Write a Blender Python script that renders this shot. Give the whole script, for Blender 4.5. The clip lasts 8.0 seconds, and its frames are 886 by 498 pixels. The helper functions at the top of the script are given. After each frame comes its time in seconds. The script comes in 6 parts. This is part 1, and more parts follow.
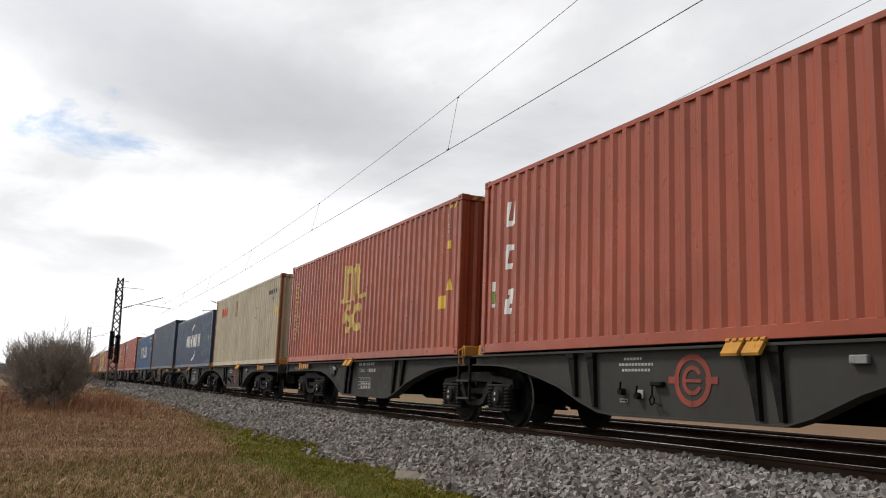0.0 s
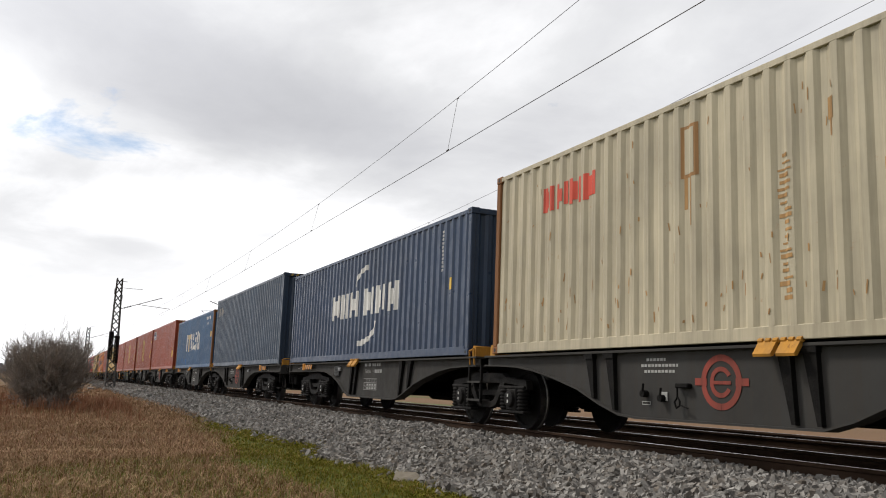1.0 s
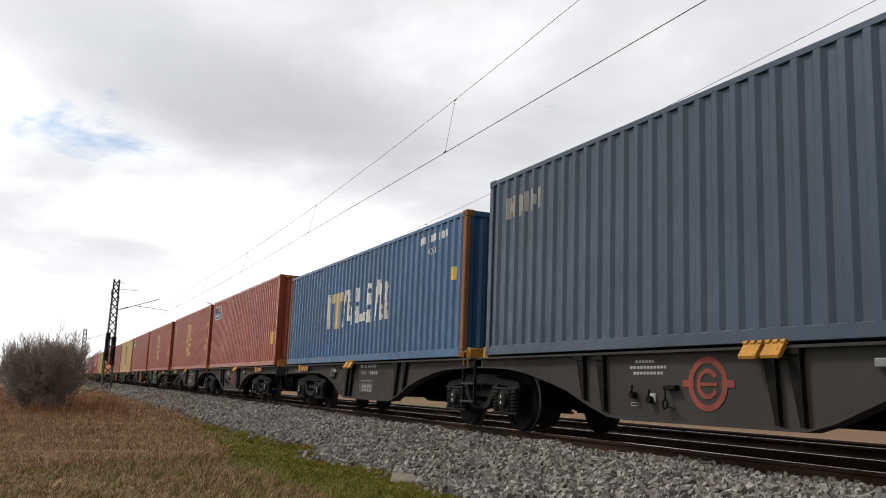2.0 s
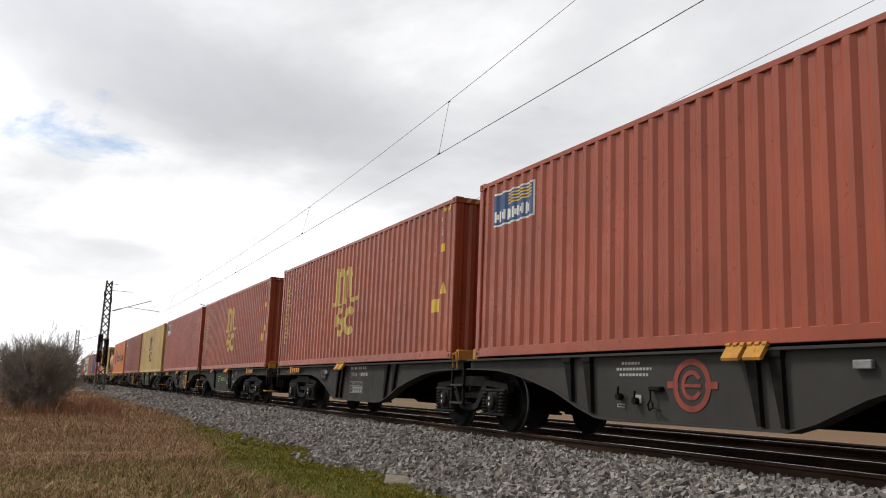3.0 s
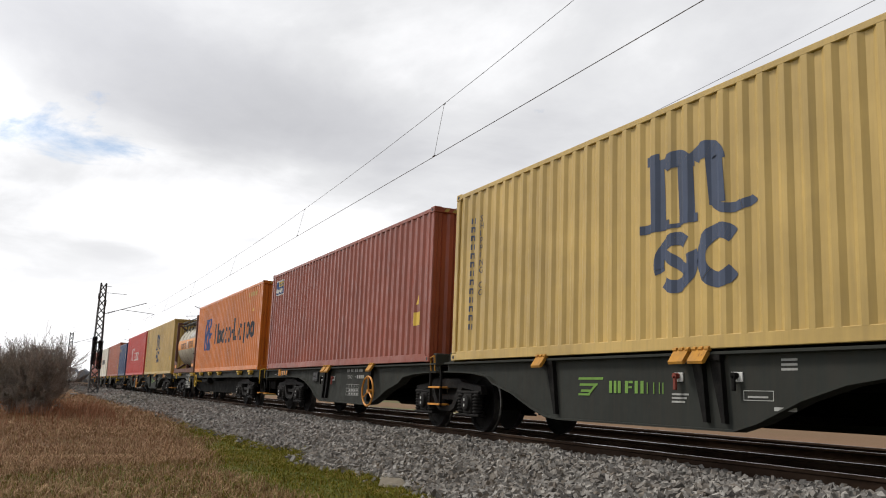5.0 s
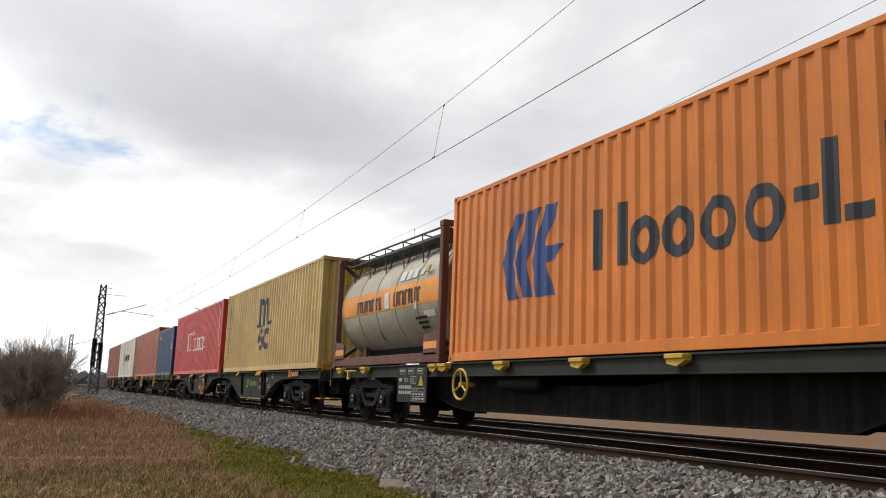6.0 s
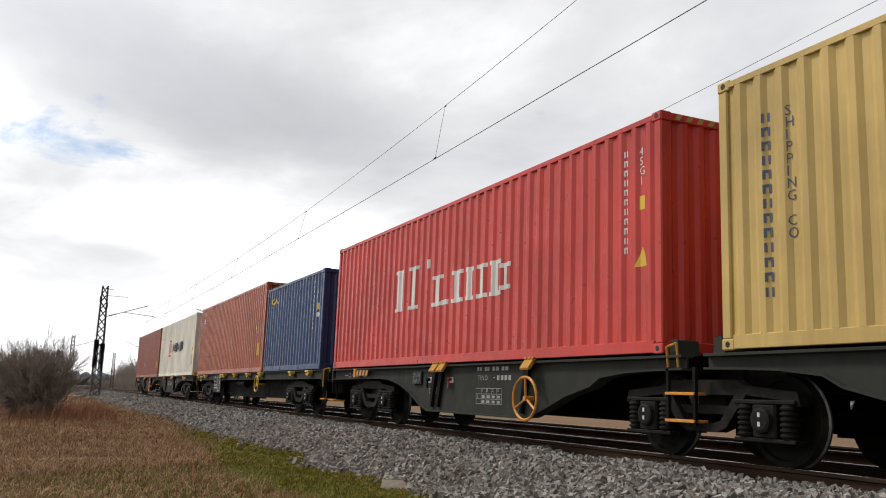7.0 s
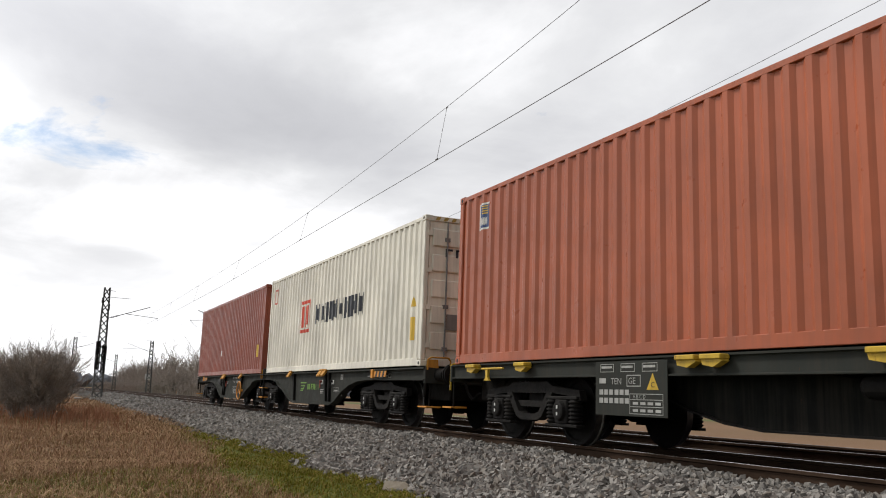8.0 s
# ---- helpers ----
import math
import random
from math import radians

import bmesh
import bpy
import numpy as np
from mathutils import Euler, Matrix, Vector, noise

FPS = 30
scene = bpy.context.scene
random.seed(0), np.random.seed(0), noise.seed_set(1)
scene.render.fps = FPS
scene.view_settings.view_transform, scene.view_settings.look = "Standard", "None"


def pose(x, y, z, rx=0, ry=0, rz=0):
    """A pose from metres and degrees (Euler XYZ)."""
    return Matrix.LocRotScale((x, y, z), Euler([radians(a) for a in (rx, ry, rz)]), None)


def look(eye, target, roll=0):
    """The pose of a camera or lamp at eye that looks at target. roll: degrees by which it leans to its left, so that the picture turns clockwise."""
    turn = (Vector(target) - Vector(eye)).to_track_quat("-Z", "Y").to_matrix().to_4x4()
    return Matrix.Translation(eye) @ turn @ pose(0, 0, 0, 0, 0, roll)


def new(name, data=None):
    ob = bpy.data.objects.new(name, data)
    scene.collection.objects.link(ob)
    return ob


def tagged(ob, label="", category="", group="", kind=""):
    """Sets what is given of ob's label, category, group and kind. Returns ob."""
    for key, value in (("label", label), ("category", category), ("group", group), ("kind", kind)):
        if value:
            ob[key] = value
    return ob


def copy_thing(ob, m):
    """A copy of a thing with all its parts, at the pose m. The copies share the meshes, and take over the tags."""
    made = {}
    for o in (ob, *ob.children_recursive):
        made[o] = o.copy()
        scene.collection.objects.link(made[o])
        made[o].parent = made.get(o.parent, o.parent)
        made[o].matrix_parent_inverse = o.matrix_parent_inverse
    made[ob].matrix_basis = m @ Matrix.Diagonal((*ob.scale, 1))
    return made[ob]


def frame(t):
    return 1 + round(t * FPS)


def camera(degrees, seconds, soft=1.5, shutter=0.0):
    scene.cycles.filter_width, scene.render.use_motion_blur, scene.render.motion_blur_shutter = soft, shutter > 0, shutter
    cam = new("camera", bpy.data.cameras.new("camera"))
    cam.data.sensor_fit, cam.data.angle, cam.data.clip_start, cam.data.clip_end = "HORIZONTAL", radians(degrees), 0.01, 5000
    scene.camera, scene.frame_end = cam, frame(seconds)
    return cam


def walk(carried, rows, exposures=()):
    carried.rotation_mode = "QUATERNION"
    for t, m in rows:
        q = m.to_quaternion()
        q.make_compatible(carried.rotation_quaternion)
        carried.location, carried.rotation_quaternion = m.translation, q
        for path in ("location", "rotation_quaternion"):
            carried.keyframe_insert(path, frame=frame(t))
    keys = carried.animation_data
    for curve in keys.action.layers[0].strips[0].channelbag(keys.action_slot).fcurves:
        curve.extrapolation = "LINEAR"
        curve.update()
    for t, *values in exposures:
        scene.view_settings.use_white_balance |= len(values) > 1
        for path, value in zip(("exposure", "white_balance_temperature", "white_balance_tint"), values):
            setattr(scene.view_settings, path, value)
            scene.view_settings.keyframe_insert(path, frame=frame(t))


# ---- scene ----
cam = camera(54.2, 8.0, soft=1.05)
EYE = (0.0, -7.623, 0.572)
PATH = [(0.0, 65.985, 9.110, -2.070), (0.5, 65.991, 9.155, -2.120), (1.0, 65.931, 9.177, -2.170), (2.5, 65.569, 9.369, -2.217),
        (3.0, 65.323, 9.407, -2.205), (3.5, 65.199, 9.446, -2.214), (4.0, 65.123, 9.499, -2.233), (4.5, 65.041, 9.532, -2.212),
        (6.0, 64.994, 9.663, -2.122), (6.5, 65.044, 9.697, -2.092), (7.0, 65.104, 9.710, -2.063), (7.5, 65.150, 9.753, -2.048), (8.0, 65.230, 9.790, -2.024)]
walk(cam, [(t, pose(*EYE, 90 + pitch, roll, yaw)) for t, yaw, pitch, roll in PATH])

# ---- sky and sun ----
SUN_AZ, SUN_EL = 138.0, 48.0          # degrees from +x, counter-clockwise; height
world = bpy.data.worlds.new("sky")
scene.world = world
world.use_nodes = True
wn, wl = world.node_tree.nodes, world.node_tree.links
wn.clear()


def wnode(kind, **values):
    n = wn.new(kind)
    for k, v in values.items():
        n.inputs[int(k[1:])].default_value = v
    return n


def wmath(op, a, b=None):
    n = wn.new("ShaderNodeMath")
    n.operation = op
    for i, v in enumerate((a, b)):
        if v is None:
            continue
        if isinstance(v, (int, float)):
            n.inputs[i].default_value = v
        else:
            wl.new(v, n.inputs[i])
    return n.outputs[0]


def wramp(fac, stops):
    n = wn.new("ShaderNodeValToRGB")
    el = n.color_ramp.elements
    while len(el) < len(stops):
        el.new(0.5)
    for e, (p, c) in zip(el, stops):
        e.position, e.color = p, (*c, 1)
    wl.new(fac, n.inputs[0])
    return n.outputs[0]


sky = wn.new("ShaderNodeTexSky")
sky.sky_type, sky.sun_disc = "NISHITA", False
sky.sun_elevation, sky.sun_rotation = radians(SUN_EL), radians(90 + SUN_AZ)
coord = wn.new("ShaderNodeTexCoord")
sep = wn.new("ShaderNodeSeparateXYZ")
wl.new(coord.outputs["Generated"], sep.inputs[0])
up = wmath("MAXIMUM", sep.outputs[2], 0.0)
den = wmath("ADD", up, 0.16)
flat = wn.new("ShaderNodeCombineXYZ")
wl.new(wmath("DIVIDE", sep.outputs[0], den), flat.inputs[0])
wl.new(wmath("DIVIDE", sep.outputs[1], den), flat.inputs[1])


def cloud_noise(scale, detail, offset, rough=0.55, warp=0.0):
    m = wn.new("ShaderNodeMapping")
    m.inputs["Location"].default_value = offset
    wl.new(flat.outputs[0], m.inputs[0])
    n = wn.new("ShaderNodeTexNoise")
    n.inputs["Scale"].default_value, n.inputs["Detail"].default_value = scale, detail
    n.inputs["Roughness"].default_value, n.inputs["Distortion"].default_value = rough, warp
    wl.new(m.outputs[0], n.inputs["Vector"])
    return n.outputs["Fac"]


body = cloud_noise(0.55, 9, (2.3, 0.4, 0.0), 0.52, 0.25)
wisp = cloud_noise(1.7, 8, (5.1, 2.2, 1.0), 0.6, 0.4)
reach = wn.new("ShaderNodeVectorMath")
reach.operation = "LENGTH"
wl.new(flat.outputs[0], reach.inputs[0])
near = wmath("MULTIPLY", wmath("SUBTRACT", 3.0, reach.outputs["Value"]), 0.075)
tone = wmath("ADD", wmath("ADD", wmath("MULTIPLY", body, 0.72), wmath("MULTIPLY", wisp, 0.28)), near)
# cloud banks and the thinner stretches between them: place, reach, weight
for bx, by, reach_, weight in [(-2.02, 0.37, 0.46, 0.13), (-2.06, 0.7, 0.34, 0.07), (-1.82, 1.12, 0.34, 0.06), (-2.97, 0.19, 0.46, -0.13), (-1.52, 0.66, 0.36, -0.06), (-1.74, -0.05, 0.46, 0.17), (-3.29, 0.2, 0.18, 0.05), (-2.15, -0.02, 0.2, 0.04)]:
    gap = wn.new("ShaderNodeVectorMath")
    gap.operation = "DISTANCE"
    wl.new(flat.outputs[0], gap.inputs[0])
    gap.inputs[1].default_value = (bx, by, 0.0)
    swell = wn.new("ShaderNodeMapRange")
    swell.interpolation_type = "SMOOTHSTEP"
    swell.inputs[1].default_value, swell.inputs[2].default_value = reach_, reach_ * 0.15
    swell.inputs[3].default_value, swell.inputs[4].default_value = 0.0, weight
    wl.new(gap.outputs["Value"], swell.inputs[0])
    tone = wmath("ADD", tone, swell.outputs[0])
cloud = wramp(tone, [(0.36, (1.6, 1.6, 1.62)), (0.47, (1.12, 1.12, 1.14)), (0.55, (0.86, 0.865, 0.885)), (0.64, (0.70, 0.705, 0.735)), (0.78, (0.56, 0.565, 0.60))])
low = wramp(up, [(0.02, (1.0, 1.0, 1.0)), (0.17, (0.0, 0.0, 0.0))])
white = wn.new("ShaderNodeMix")
white.data_type = "RGBA"
wl.new(low, white.inputs[0])
wl.new(cloud, white.inputs[6])
white.inputs[7].default_value = (1.25, 1.25, 1.27, 1)
opening = wn.new("ShaderNodeVectorMath")
opening.operation = "DISTANCE"
wl.new(flat.outputs[0], opening.inputs[0])
opening.inputs[1].default_value = (-2.36, 0.08, 0.0)
thin = wmath("MULTIPLY", wmath("SUBTRACT", 1.0, wmath("MINIMUM", wmath("MULTIPLY", opening.outputs["Value"], 2.5), 1.0)), 0.36)
gaps = wramp(wmath("ADD", cloud_noise(2.6, 9, (7.6, 1.4, 5.0), 0.6, 0.5), thin), [(0.73, (0, 0, 0)), (0.85, (1, 1, 1))])
blue = wn.new("ShaderNodeMix")
blue.data_type = "RGBA"
blue.blend_type = "MULTIPLY"
blue.inputs[0].default_value = 1.0
wl.new(sky.outputs[0], blue.inputs[6])
blue.inputs[7].default_value = (0.12, 0.12, 0.12, 1)
both = wn.new("ShaderNodeMix")
both.data_type = "RGBA"
wl.new(wmath("MULTIPLY", gaps, 0.8), both.inputs[0])
wl.new(white.outputs[2], both.inputs[6])
wl.new(blue.outputs[2], both.inputs[7])
# thin cloud is brightest round the hidden sun and dull on the far side of the sky
SUN_DIR = (math.cos(radians(SUN_AZ)) * math.cos(radians(SUN_EL)), -math.sin(radians(SUN_AZ)) * math.cos(radians(SUN_EL)), math.sin(radians(SUN_EL)))
dot = wn.new("ShaderNodeVectorMath")
dot.operation = "DOT_PRODUCT"
wl.new(coord.outputs["Generated"], dot.inputs[0])
dot.inputs[1].default_value = SUN_DIR
glow = wramp(wmath("MULTIPLY", wmath("ADD", dot.outputs["Value"], 1.0), 0.5), [(0.15, (0.08, 0.08, 0.09)), (0.42, (0.16, 0.16, 0.17)), (0.60, (1.02, 1.02, 1.03)), (0.8, (0.94, 0.94, 0.94)), (0.97, (1.5, 1.48, 1.45))])
back = wn.new("ShaderNodeBackground")
wl.new(glow, back.inputs[1])
wl.new(both.outputs[2], back.inputs[0])
out = wn.new("ShaderNodeOutputWorld")
wl.new(back.outputs[0], out.inputs[0])

sun_data = bpy.data.lights.new("sun", "SUN")
sun_data.energy, sun_data.angle, sun_data.color = 2.5, radians(12), (1.0, 0.95, 0.87)
sun = new("sun", sun_data)
sun.matrix_world = look((0, 0, 40), Vector((0, 0, 40)) - Vector((math.cos(radians(SUN_AZ)) * math.cos(radians(SUN_EL)),
                        math.sin(radians(SUN_AZ)) * math.cos(radians(SUN_EL)) * -1, math.sin(radians(SUN_EL)))))
scene.view_settings.exposure = 0.0


# ---- materials ----
def material(name, rough=0.6, metal=0.0):
    m = bpy.data.materials.new(name)
    m.use_nodes = True
    nt = m.node_tree
    b = nt.nodes["Principled BSDF"]
    b.inputs["Roughness"].default_value, b.inputs["Metallic"].default_value = rough, metal
    b.inputs["Specular IOR Level"].default_value = 0.5 if metal else max(0.08, 0.62 - 0.7 * rough)
    return m, nt, b


def noise_fac(nt, scale, detail=6, rough=0.6, stretch=(1, 1, 1), space="Object", seed=0.0):
    tc = nt.nodes.new("ShaderNodeTexCoord")
    mp = nt.nodes.new("ShaderNodeMapping")
    mp.inputs["Scale"].default_value = stretch
    mp.inputs["Location"].default_value = (seed, seed * 1.7, seed * 0.6)
    nt.links.new(tc.outputs[space], mp.inputs[0])
    n = nt.nodes.new("ShaderNodeTexNoise")
    n.inputs["Scale"].default_value, n.inputs["Detail"].default_value, n.inputs["Roughness"].default_value = scale, detail, rough
    nt.links.new(mp.outputs[0], n.inputs["Vector"])
    return n.outputs["Fac"]


def ramp(nt, fac, stops):
    n = nt.nodes.new("ShaderNodeValToRGB")
    el = n.color_ramp.elements
    while len(el) < len(stops):
        el.new(0.5)
    for e, (p, c) in zip(el, stops):
        e.position, e.color = p, (*c, 1) if len(c) == 3 else c
    nt.links.new(fac, n.inputs[0])
    return n.outputs[0]


def blend(nt, fac, a, b, mode="MIX"):
    n = nt.nodes.new("ShaderNodeMix")
    n.data_type, n.blend_type = "RGBA", mode
    for socket, v in ((n.inputs[0], fac), (n.inputs[6], a), (n.inputs[7], b)):
        if isinstance(v, (int, float)):
            socket.default_value = v
        elif isinstance(v, tuple):
            socket.default_value = (*v, 1)
        else:
            nt.links.new(v, socket)
    return n.outputs[2]


def bump(nt, b, fac, strength=0.3, distance=0.01):
    n = nt.nodes.new("ShaderNodeBump")
    n.inputs["Strength"].default_value, n.inputs["Distance"].default_value = strength, distance
    nt.links.new(fac, n.inputs["Height"])
    nt.links.new(n.outputs[0], b.inputs["Normal"])


def shade(c, k):
    return tuple(min(1.0, v * k) for v in c)


def paint(name, color, rust=0.5, dirt=0.35, rough=0.5, rust_color=(0.17, 0.062, 0.022), seed=0.0, gloss=None):
    """Weathered coach paint: fading, run-down streaks, rust freckles and a grimy film."""
    m, nt, b = material(name, rough)
    if gloss:
        b.inputs["Specular IOR Level"].default_value = gloss
    fade = ramp(nt, noise_fac(nt, 0.7, 5, seed=seed), [(0.3, shade(color, 0.80)), (0.7, shade(color, 1.17))])
    streak = ramp(nt, noise_fac(nt, 3.0, 6, 0.65, (3.5, 3.5, 0.22), seed=seed + 3), [(0.42, (0, 0, 0)), (0.78, (1, 1, 1))])
    grime = tuple(0.6 * v + 0.4 * g for v, g in zip(shade(color, 0.5), (0.09, 0.075, 0.06)))
    f1 = nt.nodes.new("ShaderNodeMath")
    f1.operation = "MULTIPLY"
    nt.links.new(streak, f1.inputs[0])
    f1.inputs[1].default_value = dirt
    col = blend(nt, f1.outputs[0], fade, grime)
    spots = ramp(nt, noise_fac(nt, 9.0, 9, 0.72, (1, 1, 0.6), seed=seed + 7), [(0.69 - 0.08 * rust, (0, 0, 0)), (0.76 - 0.06 * rust, (1, 1, 1))])
    f2 = nt.nodes.new("ShaderNodeMath")
    f2.operation = "MULTIPLY"
    nt.links.new(spots, f2.inputs[0])
    f2.inputs[1].default_value = min(1.0, rust)
    col = blend(nt, f2.outputs[0], col, rust_color)
    nt.links.new(col, b.inputs["Base Color"])
    rg = ramp(nt, noise_fac(nt, 5, 5, seed=seed), [(0.3, (rough - 0.1,) * 3), (0.7, (rough + 0.15,) * 3)])
    nt.links.new(rg, b.inputs["Roughness"])
    bump(nt, b, noise_fac(nt, 4.5, 7, 0.62, (1, 1, 0.6), seed=seed), 0.16, 0.02)
    return m


def mottled(name, colors, scale, rough=0.85, detail=8, stretch=(1, 1, 1), relief=0.4, depth=0.02, space="Object", metal=0.0):
    m, nt, b = material(name, rough, metal)
    k = len(colors)
    col = ramp(nt, noise_fac(nt, scale, detail, 0.65, stretch, space), [(0.28 + 0.44 * i / max(1, k - 1), c) for i, c in enumerate(colors)])
    nt.links.new(col, b.inputs["Base Color"])
    if relief:
        bump(nt, b, noise_fac(nt, scale * 4, detail, 0.6, stretch, space), relief, depth)
    return m


def islands(name, colors, rough=0.9, grain=30):
    """Colour that varies from piece to piece of a joined mesh, with a fine grain."""
    m, nt, b = material(name, rough)
    geo = nt.nodes.new("ShaderNodeNewGeometry")
    k = len(colors)
    col = ramp(nt, geo.outputs["Random Per Island"], [(i / max(1, k - 1), c) for i, c in enumerate(colors)])
    g = ramp(nt, noise_fac(nt, grain, 4), [(0.3, (0.7, 0.7, 0.7)), (0.7, (1.2, 1.2, 1.2))])
    nt.links.new(blend(nt, 1.0, col, g, "MULTIPLY"), b.inputs["Base Color"])
    return m


GREY = paint("wagon_grey", (0.047, 0.0455, 0.043), 0.45, 0.8, 0.75)
GREEN_GREY = paint("wagon_green_grey", (0.034, 0.037, 0.033), 0.4, 0.8, 0.75, seed=4)
# two near-black steels: the shade under the wagons is part of their colour
DARK_STEEL = mottled("sooty_steel", [(0.004, 0.0037, 0.0034), (0.008, 0.0075, 0.007), (0.014, 0.0125, 0.011)], 6, 0.75)
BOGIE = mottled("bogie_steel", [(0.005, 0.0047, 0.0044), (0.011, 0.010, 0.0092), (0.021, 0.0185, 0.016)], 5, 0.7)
TREAD = mottled("wheel_tread", [(0.10, 0.095, 0.09), (0.22, 0.21, 0.20)], 9, 0.35, metal=0.9)
RAILTOP = mottled("rail_running_face", [(0.35, 0.34, 0.33), (0.55, 0.54, 0.53)], 4, 0.22, stretch=(0.1, 1, 1), relief=0.1, metal=1.0)
RUST = mottled("rail_rust", [(0.02, 0.012, 0.008), (0.038, 0.023, 0.015), (0.06, 0.038, 0.026)], 3, 0.85, stretch=(0.4, 1, 1))
CONCRETE = mottled("concrete", [(0.17, 0.16, 0.145), (0.28, 0.27, 0.25), (0.36, 0.35, 0.33)], 5, 0.9)
GALV = mottled("galvanised_steel", [(0.16, 0.165, 0.165), (0.25, 0.25, 0.245)], 6, 0.55, metal=0.3)
MASTSTEEL = mottled("mast_steel", [(0.06, 0.062, 0.06), (0.12, 0.12, 0.115)], 4, 0.65)
COPPER = mottled("contact_wire", [(0.05, 0.045, 0.04), (0.09, 0.08, 0.075)], 3, 0.5, metal=0.6, relief=0)
YELLOW = paint("lashing_yellow", (0.46, 0.22, 0.035), 1.0, 0.7, 0.65)
LUG = paint("lug_yellow", (0.58, 0.38, 0.04), 0.9, 0.6, 0.5)
ORANGE = paint("lug_orange", (0.60, 0.25, 0.035), 0.4, 0.5, 0.5)
BLACK = paint("black_paint", (0.015, 0.015, 0.016), 0.2, 0.3, 0.5)
STENCIL = paint("stencil_grey", (0.40, 0.40, 0.38), 0.25, 0.75, 0.7, seed=33)
CHALK = paint("stencil_white", (0.62, 0.62, 0.60), 0.15, 0.5, 0.6)
RUSTY = paint("rusty_post", (0.23, 0.105, 0.045), 0.9, 0.5, 0.7)
STONE = islands("ballast_stone", [(0.10, 0.092, 0.085), (0.19, 0.178, 0.162), (0.26, 0.246, 0.228), (0.15, 0.128, 0.106), (0.34, 0.325, 0.30), (0.12, 0.115, 0.107)], 0.92, 25)



def single_stone():
    """The same stone for pieces that are objects of their own."""
    m, nt, b = material("ballast_piece", 0.92)
    info = nt.nodes.new("ShaderNodeObjectInfo")
    col = ramp(nt, info.outputs["Random"], [(0.0, (0.12, 0.112, 0.103)), (0.35, (0.21, 0.197, 0.18)), (0.7, (0.16, 0.138, 0.116)), (1.0, (0.33, 0.315, 0.29))])
    g = ramp(nt, noise_fac(nt, 1.6, 5), [(0.3, (0.7, 0.7, 0.7)), (0.7, (1.2, 1.2, 1.2))])
    nt.links.new(blend(nt, 1.0, col, g, "MULTIPLY"), b.inputs["Base Color"])
    return m


STONE_ONE = single_stone()

# ---- building helpers ----
def box(bm, x0, x1, y0, y1, z0, z1, bevel=0.0):
    v = [bm.verts.new(p) for p in ((x0, y0, z0), (x1, y0, z0), (x1, y1, z0), (x0, y1, z0), (x0, y0, z1), (x1, y0, z1), (x1, y1, z1), (x0, y1, z1))]
    fs = [bm.faces.new([v[i] for i in q]) for q in ((0, 3, 2, 1), (4, 5, 6, 7), (0, 1, 5, 4), (1, 2, 6, 5), (2, 3, 7, 6), (3, 0, 4, 7))]
    if bevel:
        es = {e for f in fs for e in f.edges}
        bmesh.ops.bevel(bm, geom=list(es), offset=bevel, segments=1, affect="EDGES")


def prism(bm, pts, y0, y1):
    """A plate of outline pts (x, z) between y0 and y1."""
    a = [bm.verts.new((x, y0, z)) for x, z in pts]
    c = [bm.verts.new((x, y1, z)) for x, z in pts]
    n = len(pts)
    fs = [bm.faces.new(a), bm.faces.new(c[::-1])]
    for i in range(n):
        fs.append(bm.faces.new((a[i], c[i], c[(i + 1) % n], a[(i + 1) % n])))
    bmesh.ops.recalc_face_normals(bm, faces=fs)


def rod(bm, p, q, r, seg=8, r2=None):
    p, q = Vector(p), Vector(q)
    d = (q - p).normalized()
    s = d.orthogonal().normalized()
    u = d.cross(s)
    r2 = r if r2 is None else r2
    ring = []
    for c, rr in ((p, r), (q, r2)):
        ring.append([bm.verts.new(c + (s * math.cos(2 * math.pi * i / seg) + u * math.sin(2 * math.pi * i / seg)) * rr) for i in range(seg)])
    for i in range(seg):
        bm.faces.new((ring[0][i], ring[0][(i + 1) % seg], ring[1][(i + 1) % seg], ring[1][i]))
    bm.faces.new(ring[0][::-1])
    bm.faces.new(ring[1])


def pipe(bm, pts, r, seg=6):
    for a, c in zip(pts, pts[1:]):
        rod(bm, a, c, r, seg)


def lathe(bm, profile, seg, axis="y", at=(0, 0, 0)):
    """Turns (along, radius) round an axis through at; ends closed."""
    rings = []
    for h, r in profile:
        ring = []
        for i in range(seg):
            a = 2 * math.pi * i / seg
            c, s = r * math.cos(a), r * math.sin(a)
            p = {"x": (h, c, s), "y": (c, h, s), "z": (c, s, h)}[axis]
            ring.append(bm.verts.new((p[0] + at[0], p[1] + at[1], p[2] + at[2])))
        rings.append(ring)
    fs = []
    for a, c in zip(rings, rings[1:]):
        for i in range(seg):
            fs.append(bm.faces.new((a[i], a[(i + 1) % seg], c[(i + 1) % seg], c[i])))
    fs += [bm.faces.new(rings[0][::-1]), bm.faces.new(rings[-1])]
    bmesh.ops.recalc_face_normals(bm, faces=fs)


def solid(name, bm, mat, smooth=False):
    me = bpy.data.meshes.new(name)
    bm.to_mesh(me)
    bm.free()
    for m in (mat if isinstance(mat, (list, tuple)) else [mat]):
        me.materials.append(m)
    if smooth:
        me.polygons.foreach_set("use_smooth", [True] * len(me.polygons))
        me.set_sharp_from_angle(angle=radians(35))
    return new(name, me)


def part(name, bm, mat, parent, label="", smooth=False):
    ob = solid(name, bm, mat, smooth)
    ob.parent = parent
    return tagged(ob, label)


def thing(name, label, category, m=None, group=""):
    ob = new(name)
    ob.empty_display_size = 0.3
    if m:
        ob.matrix_basis = m
    return tagged(ob, label, category, group)


